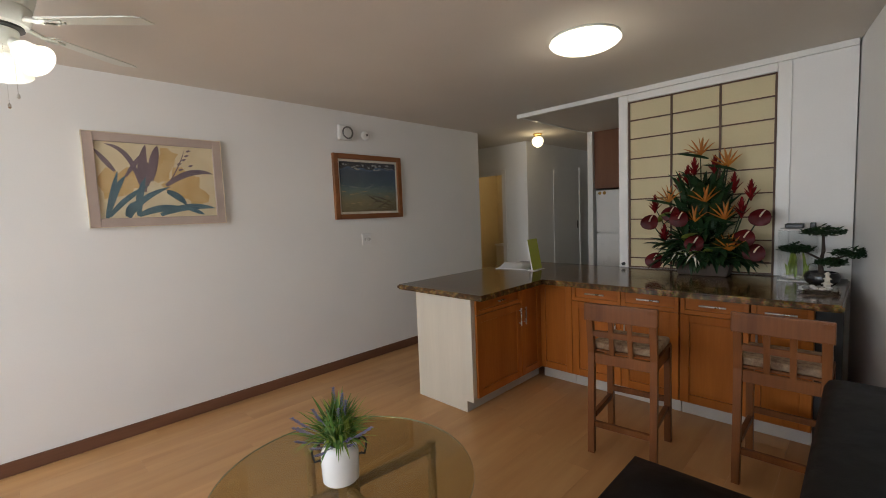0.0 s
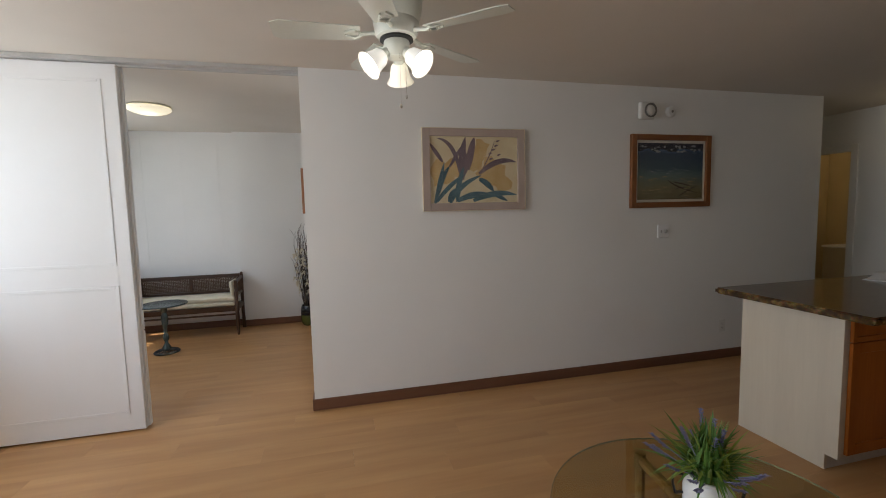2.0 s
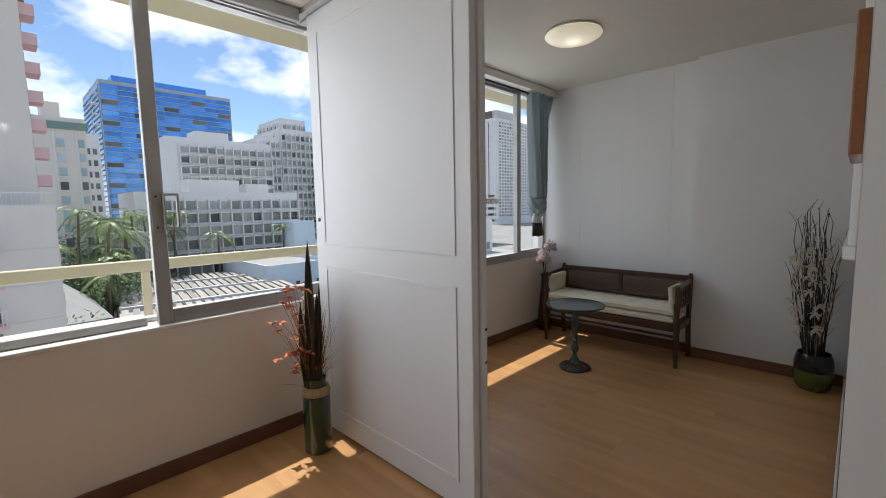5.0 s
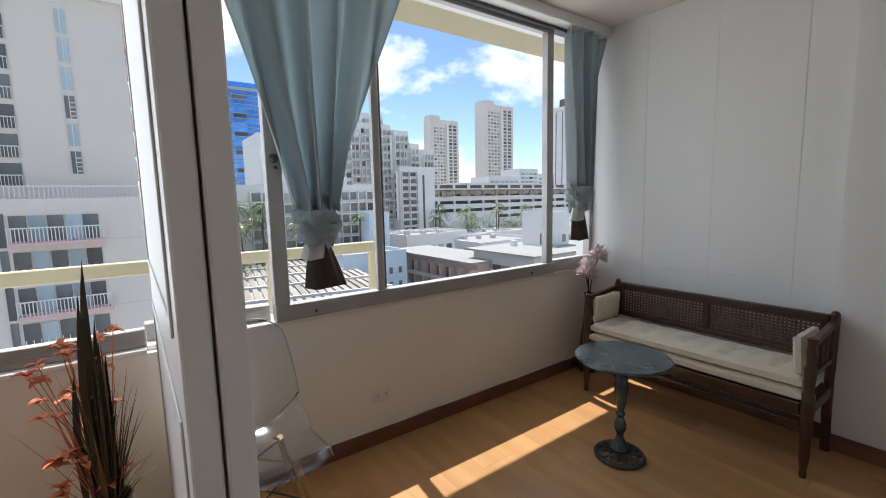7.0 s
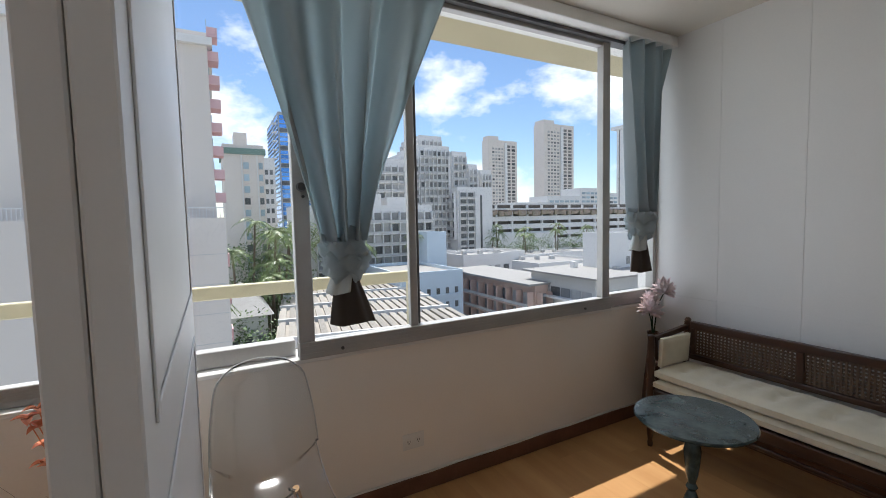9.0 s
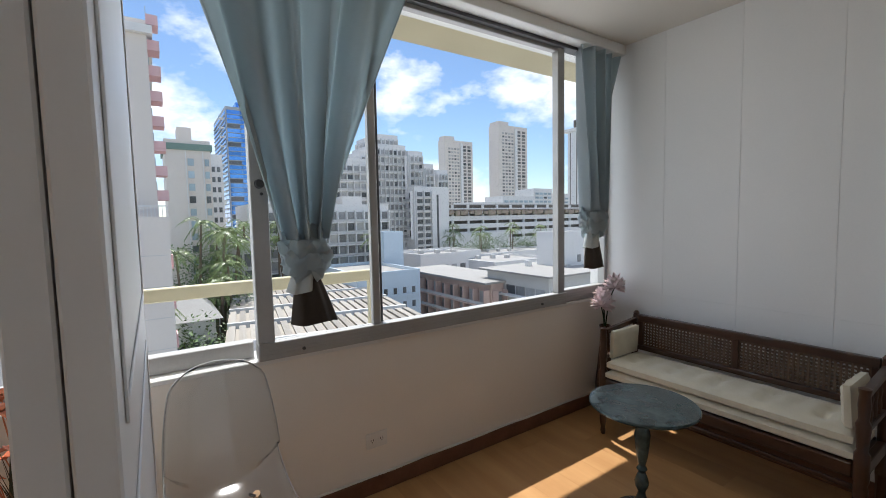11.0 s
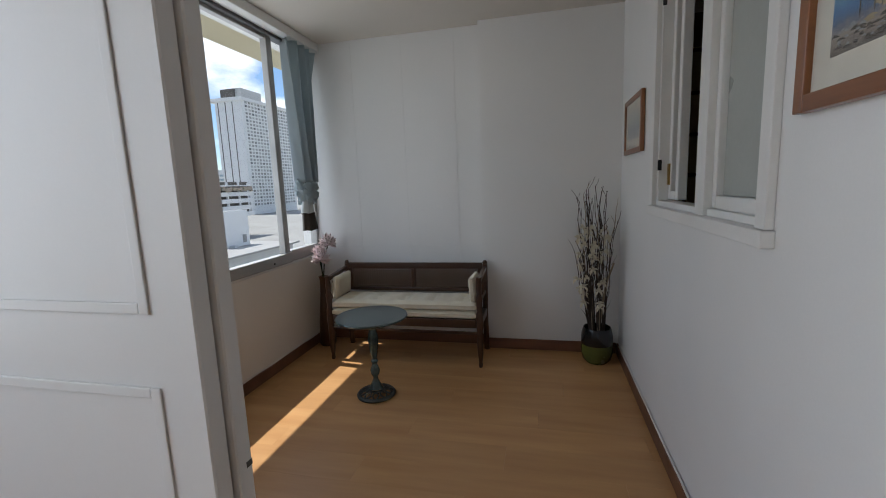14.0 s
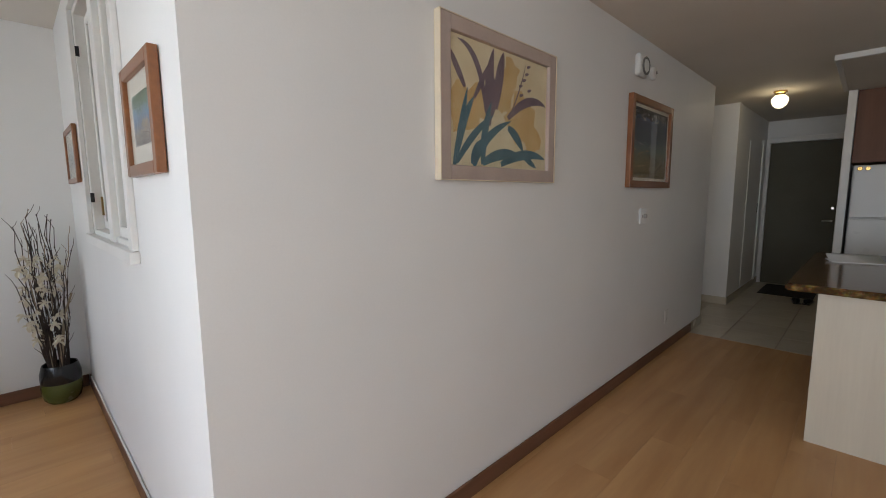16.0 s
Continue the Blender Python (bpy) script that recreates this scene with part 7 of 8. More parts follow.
# ---- pink flowers behind the bench ----
pk = thing("pink_flowers", (-2.365, 2.705, 0), "pale pink silk lotus blooms in a tall dark vase", "flowers")
bm = bmesh.new()
lathe(bm, [(0, 0), (0.060, 0), (0.070, 0.02), (0.060, 0.20), (0.035, 0.45), (0.030, 0.56), (0.038, 0.60), (0.030, 0.60), (0.024, 0.55), (0, 0.50)], 24)
part("vase", bm, BENCHWOODZ, pk, smooth=True)
for x, y, z, r in ((0.02, -0.07, 0.745, 0.115), (0.055, 0.03, 0.865, 0.11), (-0.02, 0.0, 0.80, 0.08)):
    bm = bmesh.new()
    tube(bm, [(0, 0, 0.55), (x * 0.4, y * 0.4, z * 0.9), (x, y, z)], 0.005, 0.004, 6)
    st_ = part("stem", bm, LEAFDARK, pk)
    bm = bmesh.new()
    for k in range(38):
        a, el = k * 2.4, -0.45 + 1.75 * k / 38
        p = Vector((x, y, z))
        blade(bm, p, p + Vector((math.cos(a) * math.cos(el), math.sin(a) * math.cos(el), math.sin(el))) * r * R.uniform(0.62, 0.92), 0.044, -0.012, 5, 0.45)
    part("bloom", bm, PINKPETAL, pk, smooth=True)

# ---- hall odds and ends ----
dm = thing("doormat", (7.30, -0.47, 0.0012), "dark woven doormat before the entry door", "doormat")
bm = bmesh.new()
box(bm, -0.40, 0.40, -0.30, 0.30, 0, 0.012, 0.004)
part("mat", bm, DARKMAT, dm)
for k, (x, y, tn) in enumerate(((6.62, -0.62, 12), (6.64, -0.74, -6))):
    sh_ = thing("shoe", (x, y, 0.0012), "black slip-on shoe on the tiles", "shoe", "pair of shoes", tn)
    bm = bmesh.new()
    n1, rows = 16, []
    for i in range(12):
        f = i / 11
        w = 0.040 * (math.sin(math.pi * min(0.96, 0.08 + 0.9 * f)) ** 0.45)
        hgt = 0.062 - 0.032 * f if f > 0.4 else 0.055
        rows.append([bm.verts.new((-0.13 + 0.26 * f, math.cos(k2 / n1 * math.tau) * w, 0.0125 + hgt / 2 + math.sin(k2 / n1 * math.tau) * hgt / 2)) for k2 in range(n1)])
    for p, q in zip(rows, rows[1:]):
        for j in range(n1):
            bm.faces.new((p[j], p[(j + 1) % n1], q[(j + 1) % n1], q[j]))
    bm.faces.new(rows[0]), bm.faces.new(rows[-1])
    part("upper", bm, BLACKLEATHER, sh_, smooth=True)
    block("sole", -0.135, 0.135, -0.042, 0.042, 0.0, 0.012, BLACK, sh_, 0.004)
tw = thing("towel", (7.399, 0.92, 1.15), "pale green patterned towel hanging on the bathroom wall", "towel")
bm = bmesh.new()
box(bm, -0.03, -0.008, -0.20, 0.20, 0.0, 0.48, 0.008, 2)
part("cloth", bm, CURTAINEDGE, tw)
bm = bmesh.new()
for k in range(8):
    blade(bm, (-0.0308, -0.08 + 0.02 * k, 0.10), (-0.033, -0.15 + 0.045 * k, 0.40), 0.035, 0, 5, 0.02, Vector((0, 1, 0)))
part("leaf_print", bm, LEAF, tw)
bm = bmesh.new()
rod(bm, (-0.02, -0.24, 0.49), (-0.02, 0.24, 0.49), 0.009, None, 10), rod(bm, (-0.0005, -0.22, 0.49), (-0.02, -0.22, 0.49), 0.007, None, 8), rod(bm, (-0.0005, 0.22, 0.49), (-0.02, 0.22, 0.49), 0.007, None, 8)
part("towel_bar", bm, STEEL, tw)
vn = thing("bath_vanity", (7.14, 0.95, 0), "pale bathroom vanity under the towel", "vanity")
block("body", -0.22, 0.25, -0.45, 0.45, 0.0015, 0.80, CABSIDE, vn, 0.004)
block("top", -0.24, 0.255, -0.46, 0.46, 0.8005, 0.83, TRIM, vn, 0.006)


# ---- the city outside ----
G = -24.0
bm = bmesh.new()
bmesh.ops.create_grid(bm, x_segments=2, y_segments=2, size=2500, matrix=Matrix.Translation((0, 0, G)))
structure(part("ground", bm, GROUNDM), "grey street level ground reaching the horizon", "ground")

unit_meshes = {}


def unit(material):
    if material.name not in unit_meshes:
        b = bmesh.new()
        bmesh.ops.create_cube(b, size=1)
        me = bpy.data.meshes.new("unit_box")
        b.to_mesh(me), b.free()
        me.materials.append(material)
        unit_meshes[material.name] = me
    return unit_meshes[material.name]


def piece(name, parent, material, x0, x1, y0, y1, z0, z1):
    """A plain box piece on shared mesh data, in the parent's space."""
    ob = new(name, unit(material))
    ob.location, ob.scale = ((x0 + x1) / 2, (y0 + y1) / 2, (z0 + z1) / 2), (x1 - x0, y1 - y0, z1 - z0)
    ob.parent = parent
    return ob


def tower(label, x0, x1, y0, y1, z1, wall, name="apartment_building", group="", roof_box=True, z0=G):
    root = thing(name, ((x0 + x1) / 2, (y0 + y1) / 2, z0), label, "building", group)
    w, d, h = (x1 - x0) / 2, (y1 - y0) / 2, z1 - z0
    bm = bmesh.new()
    box(bm, -w, w, -d, d, 0, h)
    part("wall", bm, wall, root)
    piece("roof", root, ROOFW, -w + 0.3, w - 0.3, -d + 0.3, d - 0.3, h, h + 0.25)
    for a, b, c, e in ((-w, w, -d, -d + 0.3), (-w, w, d - 0.3, d), (-w, -w + 0.3, -d + 0.3, d - 0.3), (w - 0.3, w, -d + 0.3, d - 0.3)):
        piece("parapet", root, wall, a, b, c, e, h, h + 0.9)
    if roof_box:
        piece("plant_room", root, wall, -w * 0.4, w * 0.3, -d * 0.35, d * 0.3, h + 0.25, h + min(4.0, 0.08 * h + 1.5))
    return root, w, d, h


def bays(root, side, pos, u0, u1, z0, z1, nf, nb, wall, glass, style, out=1.2, fill=0.78, tall=0.76, slab=None):
    """Rows of openings on one side of a building. side: 'x' (front, towards +x) or 'y' (the -y side). pos: where that face lies."""
    fh, bw = (z1 - z0) / nf, (u1 - u0) / nb

    def put(nm, m, a, b, c, d, lo_, hi_):
        if side == "x":
            piece(nm, root, m, pos + lo_, pos + hi_, a, b, c, d)
        else:
            piece(nm, root, m, a, b, pos - hi_, pos - lo_, c, d)
    for f in range(nf):
        za = z0 + f * fh
        for k in range(nb):
            ua = u0 + k * bw
            put("window", WINDARK if (f * 7 + k * 5 + f * k) % 4 == 0 else glass, ua + bw * (1 - fill) / 2, ua + bw * (1 + fill) / 2, za + fh * 0.10, za + fh * (0.10 + tall), 0.004, 0.10)
        if style == "balcony":
            put("balcony", slab or wall, u0, u1, za - fh * 0.05, za + fh * 0.03, 0.11, out)
            put("balcony_wall", CONCGREY, u0, u1, za + fh * 0.06, za + fh * 0.25, out - 0.10, out - 0.04)
        elif style == "band":
            put("spandrel", wall, u0, u1, za - fh * 0.10, za + fh * 0.05, 0.11, 0.25)
        elif style == "thin":
            put("floor_line", wall, u0, u1, za - fh * 0.05, za + fh * 0.09, 0.11, 0.4)
    if style == "balcony":
        for k in range(nb + 1):
            u = u0 + k * bw
            put("dividing_fin", wall, u - 0.12, u + 0.12, z0, z1, 0.112, out - 0.13)


# pale pink tower close by
b, w, d, h = tower("tall cream apartment tower with pink side balconies", -52, -35, -12.0, 0.55, 13.6, CONCWARM, roof_box=False)
bx, by = -43.5, -5.725
for f in range(8):
    za = 3.3 - G + f * 1.63
    if f < 6:
        piece("window", b, WINBLUE if f not in (0, 2) else WINDARK, 8.52, 8.56, -2.62 - by, -2.14 - by, za, za + 1.32)
        piece("window_frame", b, CONC, 8.505, 8.54, -2.66 - by, -2.10 - by, za - 0.06, za)
        piece("window_frame", b, CONC, 8.561, 8.575, -2.42 - by, -2.38 - by, za, za + 1.32)
        if f in (0, 2):
            for k in range(4):
                piece("louvre", b, CONC, 8.561, 8.60, -2.37 - by, -2.15 - by, za + 0.12 + 0.26 * k, za + 0.18 + 0.26 * k)
    if f < 7:
        piece("stair_opening", b, WINDARK, 8.52, 8.56, -6.1 - by, -4.85 - by, za - 0.75, za + 0.55)
        piece("stair_rail", b, CONC, 8.60, 8.64, -6.1 - by, -4.85 - by, za - 0.16, za - 0.10)
        for k in range(9):
            piece("stair_baluster", b, CONC, 8.60, 8.63, -6.08 - by + 0.15 * k, -6.05 - by + 0.15 * k, za - 0.75, za - 0.16)
    piece("balcony", b, PINKC, 6.8, 8.3, 6.28, 6.95, za - 0.35, za - 0.18)
    piece("balcony_wall", b, PINKC, 6.8, 8.3, 6.87, 6.95, za - 0.175, za + 0.30)
    piece("balcony_wall", b, PINKC, 8.22, 8.3, 6.28, 6.865, za - 0.175, za + 0.30)
    piece("window", b, WINBLUE, 7.2, 8.1, 6.28, 6.32, za + 0.0, za + 0.85)
for k in range(6):
    za = -24 - G + 22.6 - k * 2.75
    piece("balcony", b, PINKC, 6.8, 8.3, 6.28, 6.95, za - 0.35, za - 0.18)
    piece("balcony_wall", b, PINKC, 6.8, 8.3, 6.87, 6.95, za - 0.175, za + 0.6)
piece("cornice", b, CONC, -8.5, 8.9, -6.4, 6.6, h - 0.02, h + 0.5)
pod, w, d, h = tower("cream lower wing with pink balcony slabs and a roof terrace", -35.0, -33.2, -12.0, 1.05, 0.9, CONCWARM, roof_box=False)
for k in range(64):
    piece("terrace_baluster", pod, CONC, 0.80, 0.84, -6.4 + 0.20 * k, -6.365 + 0.20 * k, h + 0.9, h + 1.55)
piece("terrace_rail", pod, CONC, 0.78, 0.86, -6.5, 6.5, h + 1.55, h + 1.62)
for f in range(8):
    za = h - 1.45 - 2.02 * f
    for k in range(5):
        piece("window", pod, WINBLUE if k % 2 else WINDARK, 0.902, 0.95, 0.05 + 0.78 * k, 0.76 + 0.78 * k, za, za + 1.42)
    if f % 2 == 0:
        piece("balcony", pod, PINKC, 0.96, 1.75, 0.0, 4.15, za - 0.22, za - 0.05)
        piece("rail", pod, CONC, 1.68, 1.74, 0.0, 4.15, za + 0.72, za + 0.79)
        for k in range(26):
            piece("baluster", pod, CONC, 1.69, 1.73, 0.02 + 0.162 * k, 0.06 + 0.162 * k, za - 0.05, za + 0.72)
    else:
        piece("balcony", pod, PINKC, 0.96, 1.10, 0.0, 4.15, za - 0.22, za - 0.08)
        for k in range(13):
            piece("baluster", pod, CONC, 1.02, 1.06, 0.1 + 0.31 * k, 0.14 + 0.31 * k, za - 0.08, za + 0.5)
    piece("stair_opening", pod, WINDARK, 0.902, 0.95, -0.45, -0.12, za - 0.3, za + 1.55)
    piece("floor_joint", pod, CONCGREY, 0.902, 0.91, 4.3, 6.5, za - 0.12, za - 0.08)

# white tower with a green cornice
b, w, d, h = tower("white apartment tower with a green cornice", -104, -90, 2.6, 9.7, 15.2, CONCWARM)
for y0, y1 in ((3.3, 4.5), (6.0, 6.9)):
    bays(b, "x", w, -d + y0, -d + y1, 2, h - 1.6, 16, 1, CONCWARM, WINBLUE, "band", fill=0.8, tall=0.55)
    piece("pilaster", b, CONC, w + 0.02, w + 0.16, -d + y0 - 0.25, -d + y0 - 0.05, 2, h - 1.0)
piece("cornice", b, GREENTRIM, -w - 0.3, w + 0.3, -d - 0.3, d + 0.3, h - 0.9, h + 0.2)
b, w, d, h = tower("narrow white tower behind the green-topped one", -125, -112, 11.6, 14.4, 16.0, CONC, roof_box=False)
bays(b, "x", w, -d + 0.3, d - 0.3, 2, h - 1.0, 16, 2, CONC, WINDARK, "band", fill=0.6, tall=0.5)

# blue glass tower
b, w, d, h = tower("blue glass hotel tower with pale floor lines", -215, -180, 25.0, 66.0, 43.5, GLASSLINE, "office_building")
bays(b, "x", w, -d + 0.4, d - 0.4, 6, h - 0.3, 36, 9, GLASSLINE, BLUEGLASS, "thin", fill=0.985, tall=0.88)
bays(b, "y", -d, -w + 1, w - 0.4, 8, h - 0.5, 34, 4, GLASSLINE, BLUEGLASS, "thin", fill=0.97, tall=0.86)
for k in range(17):
    piece("balcony", b, CONC, w - 3.4, w - 1.0, -d - 1.9, -d - 0.42, 9.5 + 3.4 * k, 9.9 + 3.4 * k)
    piece("balcony_wall", b, WINBLUE, w - 3.4, w - 1.0, -d - 1.9, -d - 1.8, 9.9 + 3.4 * k, 10.9 + 3.4 * k)
piece("crown", b, BLUEGLASS, -w + 2, w - 2, -d + 4, d - 8, h + 0.3, h + 3.2)

# white hotel and the stepped hotel
b, w, d, h = tower("white hotel slab with small dark balconies", -150, -130, 30.5, 58.5, 19.8, CONC, "hotel")
bays(b, "x", w, -d + 3.0, d - 0.4, 4, h - 1.0, 14, 11, CONC, WINGREY, "balcony", out=1.1, fill=0.86, tall=0.72)
st_specs = ((-160, -140, 60.5, 66.0, 24.0), (-160, -140, 66.0, 78.5, 27.0), (-160, -143, 68.0, 77.0, 31.0), (-156, -138, 78.5, 84.5, 25.0), (-154, -137, 84.5, 88.5, 20.5), (-150, -134, 78.2, 93.0, 11.9), (-150, -140, 92.0, 97.0, 19.0))
for k, (x0, x1, y0, y1, z1) in enumerate(st_specs):
    b, w, d, h = tower("white hotel wing stepping up towards its tower", x0, x1, y0, y1, z1, CONC, "hotel", "stepped hotel wings", roof_box=(k == 1))
    nb = max(1, round((y1 - y0) / 1.9))
    if k == 5:
        bays(b, "x", w, -d + 0.5, -d + 7.0, 3, h - 0.8, 13, 2, CONC, WINDARK, "balcony", out=1.1)
        piece("window", b, WINDARK, w + 0.004, w + 0.1, -d + 9.6, -d + 10.4, 4, h - 2)
    else:
        bays(b, "x", w, -d + 0.3, d - 0.3, 3, h - 0.8, int(h / 2.9), nb, CONC, WINGREY, "balcony", out=1.0, fill=0.86)
    bays(b, "y", -d, -w + 1, w - 1, h * 0.5, h - 0.8, max(2, int(h / 6.2)), 5, CONC, WINDARK, "balcony", out=1.2)

# mid-rise with grey balconies
b, w, d, h = tower("pale mid-rise block with rows of grey balconies", -110, -95, 16.3, 48.0, 4.0, CONC)
bays(b, "x", w, -d + 3.6, d - 0.3, 1.5, h - 0.6, 10, 13, CONC, WINGREY, "balcony", out=1.2, fill=0.97, tall=0.80, slab=CONC)
piece("lift_house", b, CONC, -3, 3, 6, 11, h, h + 3.0)
for k in range(4):
    piece("roof_unit", b, CONCGREY, -2, -0.8, -9 + 4 * k, -7.6 + 4 * k, h + 0.25, h + 1.3)
b, w, d, h = tower("grey low block among palms", -92, -84, 11.0, 15.6, -3.0, CONCGREY, roof_box=False)
bays(b, "x", w, -d + 0.3, d - 0.3, 2, h - 1, 6, 2, CONCGREY, WINDARK, "band")

# far towers
for x0, x1, y0, y1, z1, nf in ((-336, -325, 223.5, 255, 71, 26), (-340, -325, 288, 327, 91, 30)):
    b, w, d, h = tower("tall pale residential tower with window columns", x0, x1, y0, y1, z1, CONCWARM, "residential_tower", "far residential towers", roof_box=False)
    W = y1 - y0
    bays(b, "x", w, -d + W * 0.10, -d + W * 0.52, 10, h - 5, nf, 4, CONCWARM, WINGREY, "thin", fill=0.66, tall=0.55)
    bays(b, "x", w, -d + W * 0.62, -d + W * 0.76, 10, h - 2.5, nf, 1, CONCWARM, WINBROWN, "band", fill=0.9, tall=0.68)
    bays(b, "x", w, -d + W * 0.80, -d + W * 0.93, 10, h - 2.5, nf, 1, CONCWARM, WINBROWN, "band", fill=0.9, tall=0.68)
    piece("rib", b, CONC, w + 0.02, w + 1.6, -d + W * 0.53, -d + W * 0.61, 10, h - 1.5)
    piece("crown", b, CONCWARM, -w + 1, w - 1, -d * 0.98, -d * 0.28, h + 0.2, h + 4.5)
b, w, d, h = tower("tall white hotel tower with rows of small balconies", -359, -325, 431, 525, 106, CONC, "residential_tower", "far residential towers", roof_box=False)
bays(b, "x", w, -d + 5, d - 4, 10, h - 2, 30, 15, CONC, WINGREY, "thin", fill=0.62, tall=0.6)
# dark strips on the face paint the shade of its grooves
for u in (-13.5, -4.0, 5.0):
    piece("groove", b, DARKFILL, u, u + 1.1, -d - 0.15, -d - 0.01, 10, h - 4)
piece("cornice", b, CONC, -w - 7, w + 1.5, -d - 2.0, d + 1.5, h - 3.0, h + 0.6)
piece("plant_room", b, CONCGREY, -w + 14, w - 2, -d + 4, -d + 40, h + 0.6, h + 11)
piece("plant_screen", b, DARKFILL, -w + 8, w - 9, -d + 1, -d + 3.9, h + 0.6, h + 10)

# low hotel, parking decks, low roofs
for y0, y1, z1 in ((178, 207, 10.5), (207, 238, 15.0), (238, 258, 21.0), (258, 278, 17.5)):
    b, w, d, h = tower("low white hotel wing with blue windows", -250, -230, y0, y1, z1, CONC, "hotel", "low hotel wings", roof_box=False)
    bays(b, "x", w, -d + 1, d - 1, h - 13, h - 1.0, 4, max(3, int((y1 - y0) / 5)), CONC, WINBLUE, "band", fill=0.8, tall=0.5)
gar = thing("parking_structure", (-185, 165, G), "concrete parking structure with open decks", "building")
for k in range(5):
    za = 12.0 + 3.9 * k
    piece("deck", gar, CONC, -15, 15, -56, 62, za, za + 2.3)
    # a solid dark box paints the shade within the open level
    piece("dark_level", gar, DARKFILL, -14, 12, -55, 61, za + 2.3, za + 3.9)
    for j in range(13):
        piece("column", gar, CONC, 13.6, 14.6, -54 + 9.5 * j, -53 + 9.5 * j, za + 1.5, za + 3.9)
piece("deck", gar, DECKBROWN, -15, 15, -56, 62, 31.5 - 3.5, 29.2)
piece("trellis_beam", gar, DARKFILL, 12.5, 13.2, -56, 62, 31.1, 31.7)
piece("trellis_beam", gar, DARKFILL, 2.5, 3.2, -56, 62, 31.1, 31.5)
for k in range(40):
    piece("planter", gar, HEDGE, 15.02, 15.9, -55 + 2.93 * k, -53.2 + 2.93 * k + 0.8 * (k % 3), 27.0 - (k * 5 % 7) * 0.15, 28.3 + (k * 3 % 5) * 0.15)
piece("low_wall", gar, CONC, 15.2, 17, -56, -10, 9, 17.5)
for k in range(20):
    piece("lamp_post", gar, CONCGREY, -0.2, 0.2, -54 + 6 * k, -53.8 + 6 * k, 29.2, 31.2)

b, w, d, h = tower("salmon three-storey block with open galleries and a white roof", -86, -57.5, 48.6, 58.0, -11.2, SALMON, roof_box=False)
bays(b, "x", w, -d + 0.3, d - 0.3, h - 8.6, h - 0.3, 3, 4, SALMON, WINGREY, "balcony", out=1.5, slab=SALMON)
bays(b, "y", -d, -w + 0.5, w - 0.5, h - 8.6, h - 0.3, 3, 9, SALMON, WINGREY, "balcony", out=1.5, slab=SALMON)
piece("roof_overhang", b, ROOFW, -w - 0.6, w + 0.6, -d - 1.9, d, h + 0.9, h + 1.25)
b, w, d, h = tower("low flat-roofed white block with a window strip", -62.0, -47.0, 51.5, 72.0, -9.3, CONCGREY, roof_box=False)
bays(b, "x", w, -d + 0.5, d - 0.5, h - 8.6, h - 0.3, 3, 9, CONC, WINGREY, "band", fill=0.9, tall=0.55)
bays(b, "y", -d, -w + 0.5, w - 0.5, h - 8.6, h - 0.3, 3, 6, CONC, WINGREY, "band", fill=0.9, tall=0.55)
piece("roof_overhang", b, ROOFW, -w - 1.2, w + 1.2, -d - 1.2, d + 0.5, h + 0.9, h + 1.2)
piece("lower_ledge", b, CONC, -w - 0.6, w + 0.9, -d - 1.2, d, h - 3.1, h - 2.8)
piece("roof_unit", b, CONC, -4.6, -3.7, -3.5, -2.5, h + 1.2, h + 2.3)
piece("roof_unit", b, CONCGREY, 1.0, 2.2, 1.0, 1.8, h + 1.2, h + 1.6)
hut, w, d, h = tower("small white stair house on a flat roof", -59.6, -53.4, 62.0, 68.3, -2.6, CONC, roof_box=False, z0=-8.1)
piece("door", hut, DARKFILL, w - 1.6, w - 0.5, -d - 0.06, -d - 0.01, 0.3, 2.4)
piece("window", hut, WINGREY, w + 0.01, w + 0.06, d - 1.9, d - 0.9, 0.6, 2.0)
b, w, d, h = tower("small pale blue stair tower", -90, -85, 41.6, 46.4, -2.3, PALEBLUE, roof_box=False)
b, w, d, h = tower("pale blue low house with small windows", -90, -70, 29.0, 41.6, -9.0, PALEBLUE, "house", roof_box=False)
bays(b, "x", w, -d + 0.5, d - 0.5, h - 9, h - 1.0, 3, 6, PALEBLUE, WINDARK, "band", fill=0.34, tall=0.42)
bays(b, "y", -d, -w + 0.5, w - 0.5, h - 9, h - 1.0, 3, 7, PALEBLUE, WINDARK, "band", fill=0.34, tall=0.42)
for x0, x1, y0, y1, z1 in ((-120, -104, 52.0, 84.0, -9.5), (-104, -92, 55.0, 70.0, -8.6), (-135, -118, 96.0, 135.0, -12.5), (-108, -86, 74.0, 96.0, -11.5)):
    b, w, d, h = tower("low white flat-roofed house", x0, x1, y0, y1, z1, CONC, "house", "low white houses", roof_box=False)
    bays(b, "x", w, -d + 0.5, d - 0.5, h - 4.5, h - 0.6, 1, max(4, int((y1 - y0) / 3)), CONC, WINGREY, "band", fill=0.6, tall=0.5)
    for k in range(3):
        piece("roof_unit", b, CONCGREY, -w * 0.5 + 2 * k, -w * 0.5 + 1.2 + 2 * k, -d * 0.4 + 4 * k, -d * 0.4 + 1.3 + 4 * k, h + 0.25, h + 1.3)

